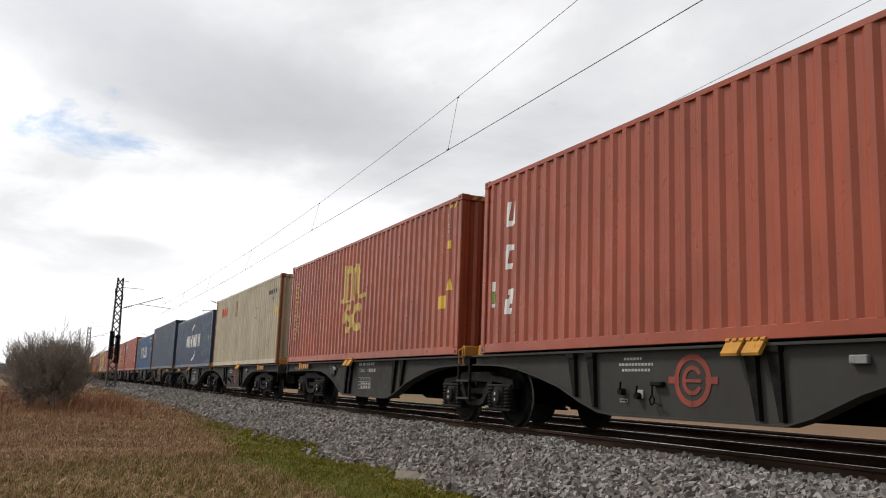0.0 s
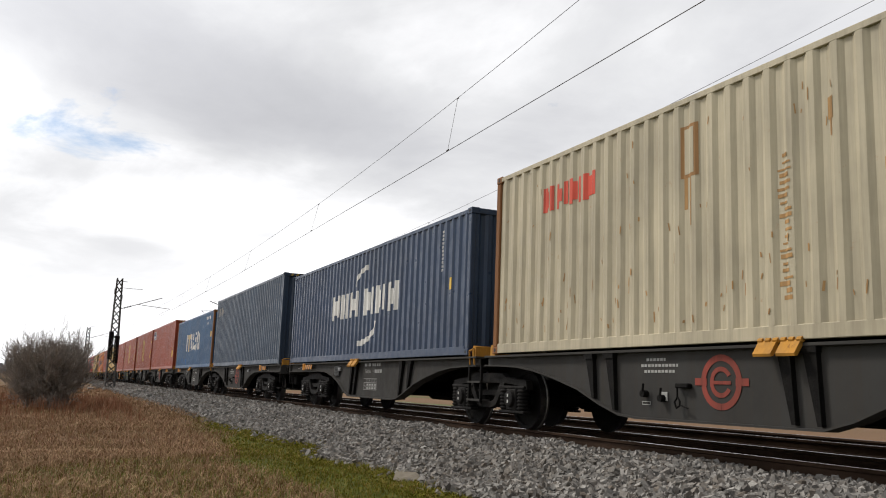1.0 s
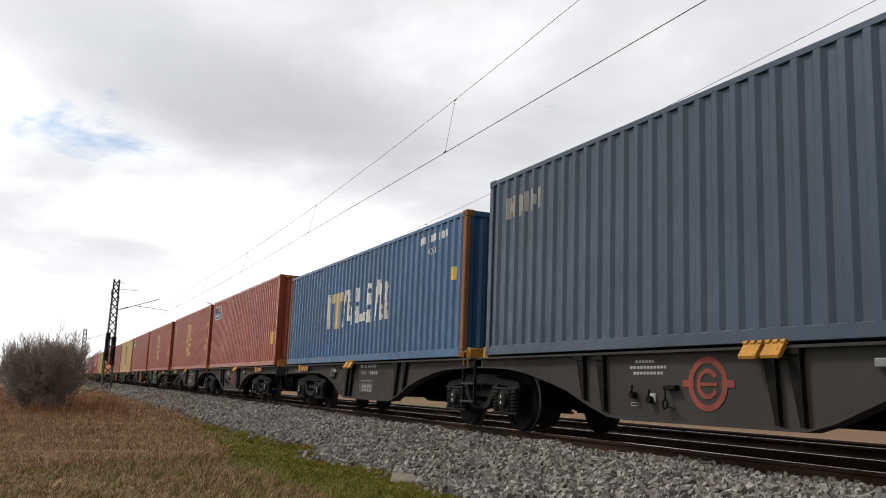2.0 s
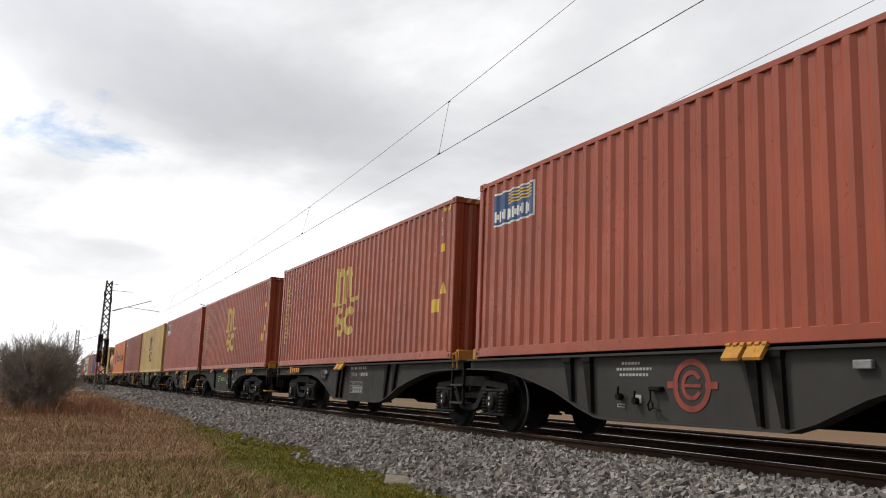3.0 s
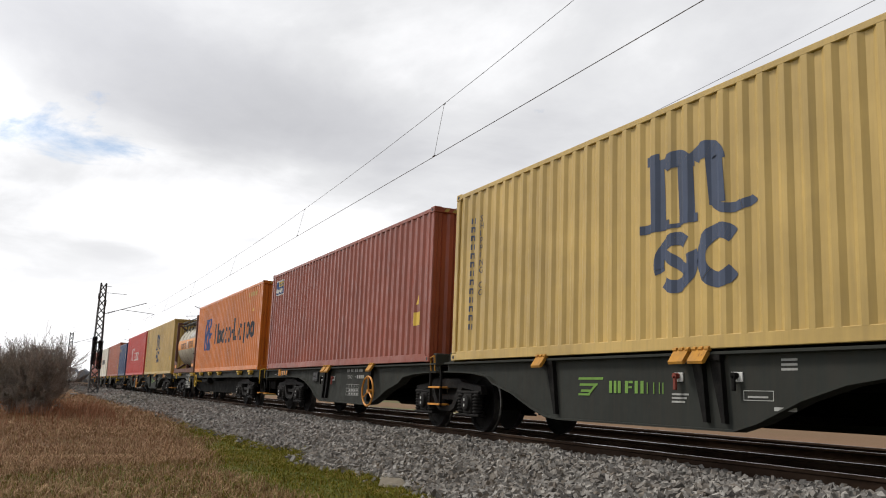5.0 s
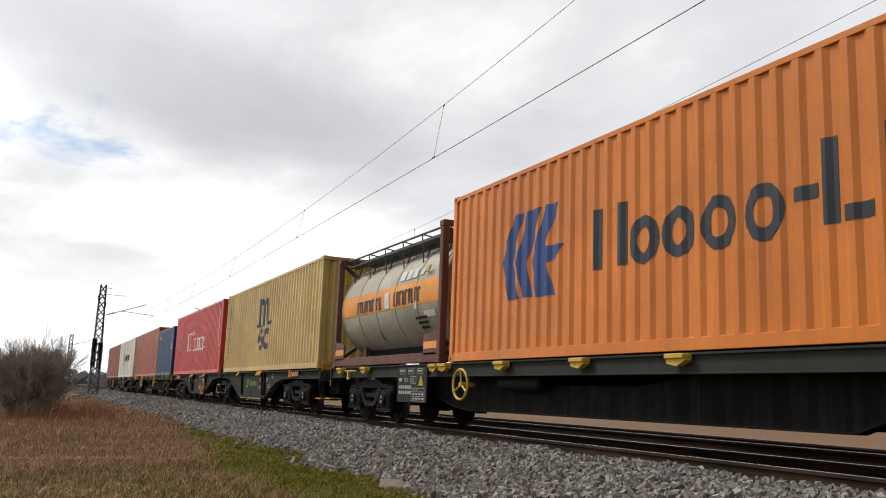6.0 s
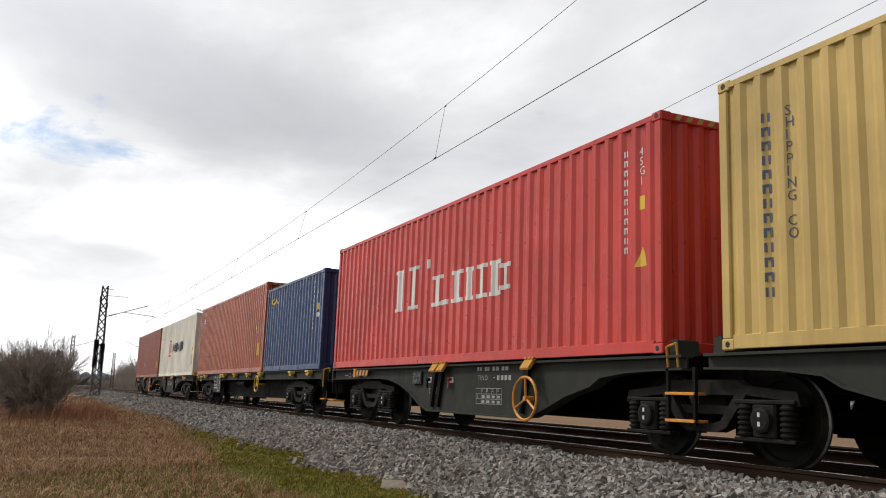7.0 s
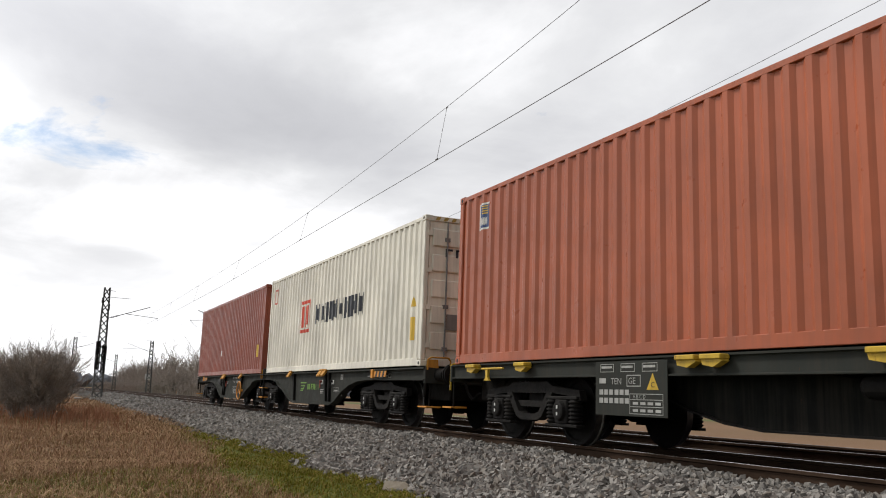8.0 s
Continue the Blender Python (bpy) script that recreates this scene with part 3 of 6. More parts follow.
# ---- bogies ----
def make_bogie():
    """A two-axle goods bogie with side frames, axle boxes, coil springs and wheelsets; its centre on the rails is the origin."""
    bogie = new("bogie")
    for side in (-1, 1):
        y0, y1 = sorted((side * 0.95, side * 1.06))
        bm = bmesh.new()
        prism(bm, [(-1.34, 0.60), (-1.30, 0.74), (-0.62, 0.80), (-0.5, 0.86), (0.5, 0.86), (0.62, 0.80), (1.30, 0.74), (1.34, 0.60), (1.16, 0.60), (1.14, 0.66), (0.66, 0.70), (-0.66, 0.70), (-1.14, 0.66), (-1.16, 0.60)], y0, y1)
        prism(bm, [(-0.66, 0.71), (-0.36, 0.36), (-0.22, 0.31), (0.22, 0.31), (0.36, 0.36), (0.66, 0.71), (0.50, 0.71), (0.28, 0.43), (0.16, 0.40), (-0.16, 0.40), (-0.28, 0.43), (-0.50, 0.71)], y0 - 0.02, y1 + 0.02)
        prism(bm, [(-0.40, 0.59), (-0.30, 0.50), (0.30, 0.50), (0.40, 0.59)], y0 + 0.03, y1 - 0.03)
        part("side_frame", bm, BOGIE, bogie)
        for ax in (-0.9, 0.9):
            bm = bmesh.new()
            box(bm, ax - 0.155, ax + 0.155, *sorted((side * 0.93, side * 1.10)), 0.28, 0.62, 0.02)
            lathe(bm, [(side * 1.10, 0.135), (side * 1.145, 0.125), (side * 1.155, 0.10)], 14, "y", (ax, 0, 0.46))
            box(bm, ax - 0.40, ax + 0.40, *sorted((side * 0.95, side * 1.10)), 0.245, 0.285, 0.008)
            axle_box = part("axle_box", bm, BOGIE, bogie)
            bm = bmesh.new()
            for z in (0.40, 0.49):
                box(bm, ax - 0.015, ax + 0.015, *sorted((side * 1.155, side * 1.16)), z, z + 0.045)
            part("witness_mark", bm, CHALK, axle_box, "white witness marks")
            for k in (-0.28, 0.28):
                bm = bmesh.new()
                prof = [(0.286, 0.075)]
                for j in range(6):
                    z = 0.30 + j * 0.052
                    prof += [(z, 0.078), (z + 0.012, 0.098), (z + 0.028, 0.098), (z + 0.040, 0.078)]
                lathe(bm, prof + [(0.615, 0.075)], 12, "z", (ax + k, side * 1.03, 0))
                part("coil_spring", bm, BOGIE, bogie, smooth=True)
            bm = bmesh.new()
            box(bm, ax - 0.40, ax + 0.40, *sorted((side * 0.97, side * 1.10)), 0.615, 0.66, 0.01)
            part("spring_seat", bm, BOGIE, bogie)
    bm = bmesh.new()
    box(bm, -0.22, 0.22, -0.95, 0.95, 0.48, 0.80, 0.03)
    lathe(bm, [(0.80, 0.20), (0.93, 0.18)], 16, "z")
    part("bolster", bm, DARK_STEEL, bogie)
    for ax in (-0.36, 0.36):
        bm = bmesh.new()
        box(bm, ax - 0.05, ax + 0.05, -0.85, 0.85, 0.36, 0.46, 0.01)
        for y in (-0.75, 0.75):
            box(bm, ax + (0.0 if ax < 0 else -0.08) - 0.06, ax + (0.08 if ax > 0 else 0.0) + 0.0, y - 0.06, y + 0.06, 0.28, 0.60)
        part("brake_beam", bm, DARK_STEEL, bogie)
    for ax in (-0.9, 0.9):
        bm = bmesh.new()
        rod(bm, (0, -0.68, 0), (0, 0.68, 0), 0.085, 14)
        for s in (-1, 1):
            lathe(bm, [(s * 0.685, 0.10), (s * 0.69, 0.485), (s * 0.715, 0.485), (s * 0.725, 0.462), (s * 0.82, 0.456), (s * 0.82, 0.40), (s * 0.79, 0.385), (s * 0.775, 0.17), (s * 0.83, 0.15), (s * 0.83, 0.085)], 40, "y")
        ws = part("wheelset", bm, [DARK_STEEL, TREAD], bogie, smooth=True)
        for f in ws.data.polygons:
            r = math.hypot(f.center.x, f.center.z)
            if r > 0.455 and abs(f.center.y) > 0.70:
                f.material_index = 1
        ws.location = (ax, 0, 0.46)
    return bogie


BOGIE_MASTER = make_bogie()


def add_bogie(parent, x):
    b = copy_thing(BOGIE_MASTER, pose(x, 0, -0.0))
    b.parent = parent
    return b


# ---- wagons ----
def stripes(bm_a, bm_b, x0, x1, z0, z1, y, n=5):
    """Slanting stripes in two meshes."""
    for i in range(n):
        a, c = x0 + (x1 - x0) * i / n, x0 + (x1 - x0) * (i + 1) / n
        h = z1 - z0
        prism(bm_a if i % 2 == 0 else bm_b, [(a, z0), (c, z0), (c + 0.4 * h, z1), (a + 0.4 * h, z1)], y - 0.012, y)


def belly(f0, f1, x_in, x_out):
    """Lower edge of a platform's side girder from its articulated end to its buffer end."""
    return [(x_in, 1.03), (0.25, 1.02), (0.75, 1.0), (1.25, 0.94), (f0 - 1.9, 0.82), (f0 - 1.3, 0.67), (f0 - 0.75, 0.46), (f0 - 0.35, 0.34), (f0, 0.315),
            (f1, 0.325), (f1 + 0.35, 0.43), (f1 + 0.9, 0.68), (f1 + 1.4, 0.84), (f1 + 2.0, 0.94), (f1 + 2.6, 0.965), (x_out, 0.95)]


def flap(bm, x, w, side):
    """A folding container lug: a thick plate hanging outwards from two hinge eyes, with a cast spigot block above."""
    prof = [(1.19, 1.225), (1.225, 1.235), (1.315, 1.09), (1.305, 1.06), (1.275, 1.065), (1.205, 1.17)]
    a = [bm.verts.new((x - w, side * y, z)) for y, z in prof]
    c = [bm.verts.new((x + w * 0.9, side * y, z)) for y, z in prof]
    fs = [bm.faces.new(a), bm.faces.new(c[::-1])]
    for i in range(len(prof)):
        k = (i + 1) % len(prof)
        fs.append(bm.faces.new((a[i], c[i], c[k], a[k])))
    bmesh.ops.recalc_face_normals(bm, faces=fs)
    for dx in (-0.8, 0.0, 0.8):
        rod(bm, (x + w * dx - 0.03, side * 1.215, 1.235), (x + w * dx + 0.03, side * 1.215, 1.235), 0.03, 8)
    box(bm, x - w * 0.55, x + w * 0.45, *sorted((side * 1.13, side * 1.19)), 1.20, 1.245, 0.008)


def platform(wagon, x0, flip, f0, f1, mat, grey):
    """One half of an articulated wagon. x runs from the joint to the buffers; flip: the joint lies ahead."""
    def X(x):
        return x0 + (L40 - x if flip else x)

    def span(a, c):
        return tuple(sorted((X(a), X(c))))
    low = belly(f0, f1, -0.30, 12.33)
    for side in (-1, 1):
        def Y(a, c):
            return tuple(sorted((side * a, side * c)))
        bm = bmesh.new()
        prism(bm, [(X(x), z) for x, z in low] + [(X(12.33), 1.17), (X(-0.30), 1.17)], *Y(1.10, 1.125))
        girder = part("side_girder", bm, mat, wagon)
        bm = bmesh.new()
        box(bm, *span(-0.30, 12.33), *Y(1.02, 1.205), 1.165, 1.20, 0.004)
        part("top_flange", bm, mat, girder)
        bm = bmesh.new()
        for (a, za), (c, zc) in zip(low, low[1:]):
            q = [(X(a), za - 0.012), (X(c), zc - 0.012), (X(c), zc + 0.012), (X(a), za + 0.012)]
            prism(bm, q, *Y(1.0, 1.20))
        part("bottom_flange", bm, mat, girder)
        for rx, lean, zlo in ((2.72, 0.10, 0.54), (3.18, 0.10, 0.40), (6.08, 0.11, 0.36), (6.40, 0.10, 0.36)) if grey else ((3.10, 0.16, 0.38), (6.08, 0.13, 0.40), (6.36, 0.12, 0.40)):
            bm = bmesh.new()
            prism(bm, [(X(rx - 0.085), 1.165), (X(rx + 0.085), 1.165), (X(rx + lean + 0.03), zlo), (X(rx + lean - 0.02), zlo)], *Y(1.125, 1.185))
            box(bm, *span(rx - 0.10, rx + 0.10), *Y(1.125, 1.20), 1.10, 1.165)
            part("rib", bm, DARK_STEEL, girder, "tapered black stiffener")
        for rx in (5.94, 6.24) if grey else (2.95, 5.90, 6.21):
            bm = bmesh.new()
            flap(bm, X(rx), 0.125, side)
            part("folding_lug", bm, YELLOW, wagon, "chipped yellow folding container lug")
        # hinged stop with slanting stripes near the buffers
        bm, bk = bmesh.new(), bmesh.new()
        a, c = span(9.75, 10.45)
        stripes(bm, bk, a, c, 1.02, 1.15, side * 1.225 if side < 0 else 1.237, 7)
        box(bm, a - 0.12, a, *Y(1.2, 1.26), 0.99, 1.19, 0.01)
        part("striped_stop", bm, ORANGE, wagon, "orange hinged container stop")
        part("stripe", bk, BLACK, wagon)
        # small fittings on the web
        for fx, fz in ((3.88, 0.63), (4.21, 0.58)) if grey and not flip else ():
            bm = bmesh.new()
            rod(bm, (X(fx), side * 1.125, fz), (X(fx), side * 1.20, fz), 0.045, 10)
            rod(bm, (X(fx), side * 1.19, fz), (X(fx) + 0.03, side * 1.20, fz + 0.13), 0.014)
            part("brake_handle", bm, DARK_STEEL, wagon)
        if grey and not flip:
            bm = bmesh.new()
            box(bm, *span(4.48, 4.70), *Y(1.125, 1.20), 0.71, 0.77, 0.012)
            pipe(bm, [(X(4.52), side * 1.19, 0.71), (X(4.52), side * 1.19, 0.60), (X(4.47), side * 1.19, 0.54), (X(4.50), side * 1.19, 0.47), (X(4.56), side * 1.19, 0.50), (X(4.56), side * 1.19, 0.56), (X(4.52), side * 1.19, 0.60)], 0.011)
            pipe(bm, [(X(4.57), side * 1.19, 0.51), (X(4.70), side * 1.19, 0.47)], 0.010)
            part("release_pull", bm, DARK_STEEL, wagon)
            bm = bmesh.new()
            box(bm, *span(4.14, 4.28), *Y(1.125, 1.14), 0.55, 0.66, 0.004)
            part("tag_plate", bm, STENCIL, wagon, "worn pale tag plate")
        elif flip:
            bm = bmesh.new()
            hx = 7.42 if grey else 6.98
            box(bm, *span(hx, hx + 0.40), *Y(1.125, 1.165), 0.83, 1.09, 0.008)
            holder = part("label_holder", bm, BLACK, wagon, "black label holder with wire mesh")
            bm = bmesh.new()
            for k in range(5):
                for q in (-1, 1):
                    rod(bm, (X(hx + 0.05 + 0.075 * k - 0.03 * q), side * 1.17, 0.85), (X(hx + 0.05 + 0.075 * k + 0.03 * q), side * 1.17, 1.06), 0.006, 4)
            part("wire_mesh", bm, GALV, holder)
        if not grey:
            for rx in (6.64, 5.74):
                bm = bmesh.new()
                box(bm, *span(rx - 0.08, rx + 0.08), *Y(1.125, 1.14), 0.86, 0.97, 0.004)
                plate = part("switch_plate", bm, CHALK, wagon, "small white switch plate")
                bm = bmesh.new()
                rod(bm, (X(rx), side * 1.13, 0.93), (X(rx), side * 1.20, 0.93), 0.035, 8)
                box(bm, *span(rx - 0.02, rx + 0.025), *Y(1.17, 1.20), 0.76, 0.93, 0.006)
                part("switch_handle", bm, RED_MARK if rx < 6 else DARK_STEEL, plate, "dull red lever" if rx < 6 else "")
        if grey:
            bm = bmesh.new()
            box(bm, *span(f1 + 0.75, f1 + 0.95), *Y(1.125, 1.18), 0.96, 1.05, 0.01)
            part("load_switch_box", bm, GALV, wagon)
        # stencilled tables and lines
        if side < 0:
            polys = []
            if grey and not flip:
                tx = min(X(3.78), X(4.46))
                for j, (a, c) in enumerate(((0.10, 0.46), (0.0, 0.68), (0.06, 0.62))):
                    k = a
                    while k < c:
                        polys += rect(tx + k, 1.05 - 0.075 * j, tx + min(c, k + 0.05), 1.085 - 0.075 * j)
                        k += 0.065
                polys += frame_box(tx + 0.02, 0.49, 0.16, 0.045, 0.008)
            elif flip:
                tx = X(5.58) if grey else X(4.77)
                for k, w in ((0.0, 0.16), (0.26, 0.16), (0.52, 0.22), (0.82, 0.22)):
                    polys += rect(tx + k, 1.07, tx + k + w * 0.4, 1.14) + rect(tx + k + w * 0.55, 1.07, tx + k + w, 1.14)
                polys += letters("TEN NL" if grey else "TEN D", tx + 0.03, 0.91, 0.085) + rect(tx + 0.55, 0.945, tx + 0.62, 0.958)
                for k in range(4):
                    polys += rect(tx + 0.68 + 0.12 * k, 0.91, tx + 0.76 + 0.12 * k, 0.99)
                polys += letters("A", tx + 0.16, 0.71, 0.06) + letters("B", tx + 0.34, 0.71, 0.06) + letters("C", tx + 0.52, 0.71, 0.06) + letters("D", tx + 0.70, 0.71, 0.06) + letters("S", tx + 0.02, 0.60, 0.06)
                for z in (0.50, 0.585, 0.67, 0.765):
                    polys += rect(tx - 0.02, z, tx + 0.84, z + 0.008)
                for k in range(6):
                    polys += rect(tx - 0.02 + 0.172 * k, 0.50, tx - 0.012 + 0.172 * k, 0.765 if k else 0.67)
                for z in (0.52, 0.605):
                    for k in range(4):
                        polys += rect(tx + 0.18 + 0.172 * k, z, tx + 0.28 + 0.172 * k, z + 0.045)
                polys += frame_box(X(6.67), 0.66, 0.42, 0.10, 0.008) + rect(X(6.60), 0.70, X(6.35), 0.715)
            else:
                for j in range(3):
                    polys += rect(X(5.62), 0.70 - 0.045 * j, X(5.9) - 0.03 * j, 0.722 - 0.045 * j)
                polys += frame_box(X(6.72), 0.66, 0.40, 0.11, 0.008) + rect(X(6.78), 0.69, X(7.05), 0.71)
                for j in range(3):
                    polys += rect(X(7.22), 1.08 - 0.05 * j, X(7.42), 1.105 - 0.05 * j)
                polys += rect(X(7.12), 0.56, X(7.24), 0.60) + rect(X(7.28), 0.56, X(7.40), 0.60)
            gx = sorted((X(9.0), X(11.6)))
            for k in range(3):
                polys += rect(gx[0] + 0.1 + 0.5 * k, 1.04, gx[0] + 0.3 + 0.5 * k, 1.06) + frame_box(gx[0] + 0.35 + 0.5 * k, 1.0, 0.16, 0.09, 0.008)
            marking("stencilling", polys, STENCIL, girder, None, -1.125, "faded white stencilled tables and boxes")
    bm = bmesh.new()
    box(bm, *span(-0.28, 12.28), -0.30, 0.30, 0.80, 1.12, 0.02)
    for k in range(7):
        cx = 0.2 + k * 1.95
        box(bm, *span(cx - 0.08, cx + 0.08), -1.1, 1.1, 1.02, 1.16)
    box(bm, *span(f0, f1), -1.08, 1.08, 0.42, 0.50)
    box(bm, *span(11.35, 12.26), -0.62, 0.62, 0.55, 1.0, 0.02)
    part("centre_sill", bm, DARK_STEEL, wagon)
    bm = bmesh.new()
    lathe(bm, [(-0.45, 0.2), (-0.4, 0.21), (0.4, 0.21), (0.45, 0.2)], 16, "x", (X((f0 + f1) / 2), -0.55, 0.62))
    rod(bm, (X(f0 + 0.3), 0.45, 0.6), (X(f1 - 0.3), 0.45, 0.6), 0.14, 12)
    part("air_reservoir", bm, DARK_STEEL, wagon)
    bm = bmesh.new()
    box(bm, *span(12.26, 12.36), -1.18, 1.18, 0.88, 1.19, 0.01)
    part("headstock", bm, mat, wagon)
    for y in (-0.875, 0.875):
        bm = bmesh.new()
        ax0, ax1 = X(12.36), X(12.98)
        s = 1 if ax1 > ax0 else -1
        lathe(bm, [(ax0, 0.13), (ax0 + s * 0.30, 0.13), (ax0 + s * 0.30, 0.10), (ax0 + s * 0.53, 0.10), (ax0 + s * 0.54, 0.22), (ax0 + s * 0.575, 0.22)], 18, "x", (0, y, 1.05))
        part("buffer", bm, DARK_STEEL, wagon, smooth=True)
    bm = bmesh.new()
    pipe(bm, [(X(12.36), 0, 1.02), (X(12.62), 0, 1.0), (X(12.72), 0, 0.86), (X(12.6), 0.0, 0.7)], 0.035)
    part("coupling_hook", bm, DARK_STEEL, wagon)
    bm = bmesh.new()
    pipe(bm, [(X(12.36), -0.35, 0.9), (X(12.5), -0.35, 0.7), (X(12.7), -0.35, 0.58), (X(12.88), -0.3, 0.72)], 0.028)
    part("brake_hose", bm, DARK_STEEL, wagon)
    bm = bmesh.new()
    pipe(bm, [(X(12.36), -1.14, 1.15), (X(12.38), -1.14, 1.36), (X(12.40), -1.08, 1.40), (X(12.40), -0.74, 1.40), (X(12.38), -0.68, 1.34), (X(12.36), -0.68, 1.1)], 0.018)
    part("grab_rail", bm, YELLOW, wagon, "chipped yellow grab rail")
    bm = bmesh.new()
    rod(bm, (X(12.30), -1.15, 0.6), (X(12.32), -1.15, 1.16), 0.03)
    part("end_post", bm, DARK_STEEL, wagon)
    bm = bmesh.new()
    box(bm, *span(12.10, 12.5), -1.2, -0.9, 0.40, 0.43, 0.004)
    part("step", bm, DARK_STEEL if grey else ORANGE, wagon, "shunter's step")
    bm = bmesh.new()
    rod(bm, (X(12.3), -1.05, 0.42), (X(12.3), -1.05, 0.92), 0.018)
    part("step_hanger", bm, DARK_STEEL, wagon)
    for y in (-1.0, 1.0):
        bm = bmesh.new()
        prism(bm, [(X(-0.20), 1.20), (X(-0.03), 1.20), (X(-0.03), 1.30), (X(-0.09), 1.40), (X(-0.18), 1.38)], y - 0.15, y + 0.15)
        part("end_stop", bm, YELLOW if grey else mat, wagon, "chipped orange-yellow container end stop" if grey else "")
        bm = bmesh.new()
        prism(bm, [(X(12.20), 1.19), (X(12.33), 1.19), (X(12.30), 1.36), (X(12.22), 1.33)], y - 0.10, y + 0.10)
        part("end_stop", bm, YELLOW, wagon, "chipped orange-yellow container end stop")
    if grey and not flip:
        ex = X(5.16)
        polys = arc(ex, 0.79, 0.31, 0.32, 0.075, 0, 360, 32) + arc(ex, 0.79, 0.17, 0.18, 0.055, 30, 330, 20) + rect(ex - 0.41, 0.75, ex - 0.22, 0.835) + rect(ex + 0.22, 0.75, ex + 0.41, 0.835) + rect(ex - 0.13, 0.765, ex + 0.15, 0.805)
        marking("emblem", polys, RED_MARK, wagon, None, -1.125, "faded red ring emblem", 0.005)
    if not grey and not flip:
        polys = []
        for j in range(3):
            polys += rect(X(3.75) + 0.03 * j, 0.885 - 0.085 * j, X(4.30) - 0.12 * j, 0.918 - 0.085 * j, 0.015)
        polys += rect(X(3.76), 0.665, X(4.02), 0.695) + [[(X(3.95), 0.665), (X(4.0), 0.665), (X(4.16), 0.80), (X(4.10), 0.80)]]
        for x, w in ((4.44, 0.06), (4.54, 0.05), (4.62, 0.06), (4.76, 0.06), (4.95, 0.06), (5.06, 0.06)):
            polys += rect(X(x), 0.71, X(x + w), 0.87)
        polys += rect(X(4.83), 0.84, X(4.91), 0.87) + rect(X(4.83), 0.775, X(4.9), 0.80)
        for x in (5.18, 5.30, 5.40, 5.46):
            polys += rect(X(x), 0.71, X(x + 0.018), 0.85)
        marking("emblem", polys, GREEN_MARK, wagon, None, -1.125, "green striped emblem and letter bars", 0.005)
    if not grey and flip:
        hand_wheel(wagon, X(3.0), -1.2, 0.62, 0.33, ORANGE)


def frame_box(x, z, w, h, t):
    return rect(x, z, x + w, z + t) + rect(x, z + h - t, x + w, z + h) + rect(x, z, x + t, z + h) + rect(x + w - t, z, x + w, z + h)


def hand_wheel(parent, x, y, z, r, mat):
    bm = bmesh.new()
    n = 28
    pipe(bm, [(x + r * math.cos(2 * math.pi * i / n), y - 0.06, z + r * math.sin(2 * math.pi * i / n)) for i in range(n + 1)], 0.022, 6)
    for k in range(3):
        a = radians(90 + 120 * k)
        rod(bm, (x, y - 0.04, z), (x + r * math.cos(a), y - 0.06, z + r * math.sin(a)), 0.018, 6)
    rod(bm, (x, y + 0.2, z), (x, y - 0.07, z), 0.04, 10)
    part("brake_wheel", bm, mat, parent, "orange-yellow brake hand wheel")


RED_MARK = paint("faded_red_mark", (0.27, 0.062, 0.046), 0.3, 0.8, 0.7)
GREEN_MARK = paint("leaf_green_mark", (0.16, 0.30, 0.06), 0.1, 0.4, 0.6)


def settle(wagon):
    """Brings the body's upper parts down to the loading height."""
    for o in wagon.children_recursive:
        for v in o.data.vertices:
            if v.co.z > 0.33:
                v.co.z = 0.33 + (v.co.z - 0.33) * 0.92


def articulated_wagon(lead, rear, grey, f0, f1, label):
    """Two platforms on three bogies; lead and rear are the places of their containers' rear edges."""
    wagon = thing("container_wagon", label, "freight wagon", pose(rear + SHIFT, 0, 0), "wagons of the train")
    mat = GREY if grey else GREEN_GREY
    d = lead - rear
    platform(wagon, d, False, f0, f1, mat, grey)
    platform(wagon, 0.0, True, f0, f1, mat, grey)
    joint = d - (d - L40) / 2
    bm = bmesh.new()
    lathe(bm, [(joint - 0.42, 0.22), (joint + 0.42, 0.22)], 16, "x", (0, 0, 0.98))
    part("joint", bm, DARK_STEEL, wagon)
    bm = bmesh.new()
    sx = joint - 0.2
    box(bm, sx - 0.24, sx - 0.20, -1.2, -1.16, 0.36, 1.05)
    ladder = part("step_ladder", bm, DARK_STEEL, wagon, "dark step ladder by the joint")
    bm = bmesh.new()
    box(bm, sx + 0.20, sx + 0.24, -1.2, -1.16, 0.36, 1.05)
    part("stile", bm, DARK_STEEL, ladder)
    for z in (0.40, 0.72):
        bm = bmesh.new()
        box(bm, sx - 0.24, sx + 0.24, -1.22, -1.02, z, z + 0.035, 0.004)
        part("tread", bm, GREY if grey else ORANGE, ladder)
    bm = bmesh.new()
    pipe(bm, [(sx - 0.22, -1.18, 1.05), (sx - 0.22, -1.2, 1.30), (sx - 0.05, -1.2, 1.34), (sx - 0.05, -1.18, 1.05)], 0.016)
    part("handle", bm, YELLOW, ladder, "yellow hand loop")
    settle(wagon)
    for x in (joint, d + L40 - 2.3, 2.3):
        add_bogie(wagon, x)
    TRAIN.append(wagon)
    return wagon


# green-grey wagon paint taken near black, shade of the recessed belly included
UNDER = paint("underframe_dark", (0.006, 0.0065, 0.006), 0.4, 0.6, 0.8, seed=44)


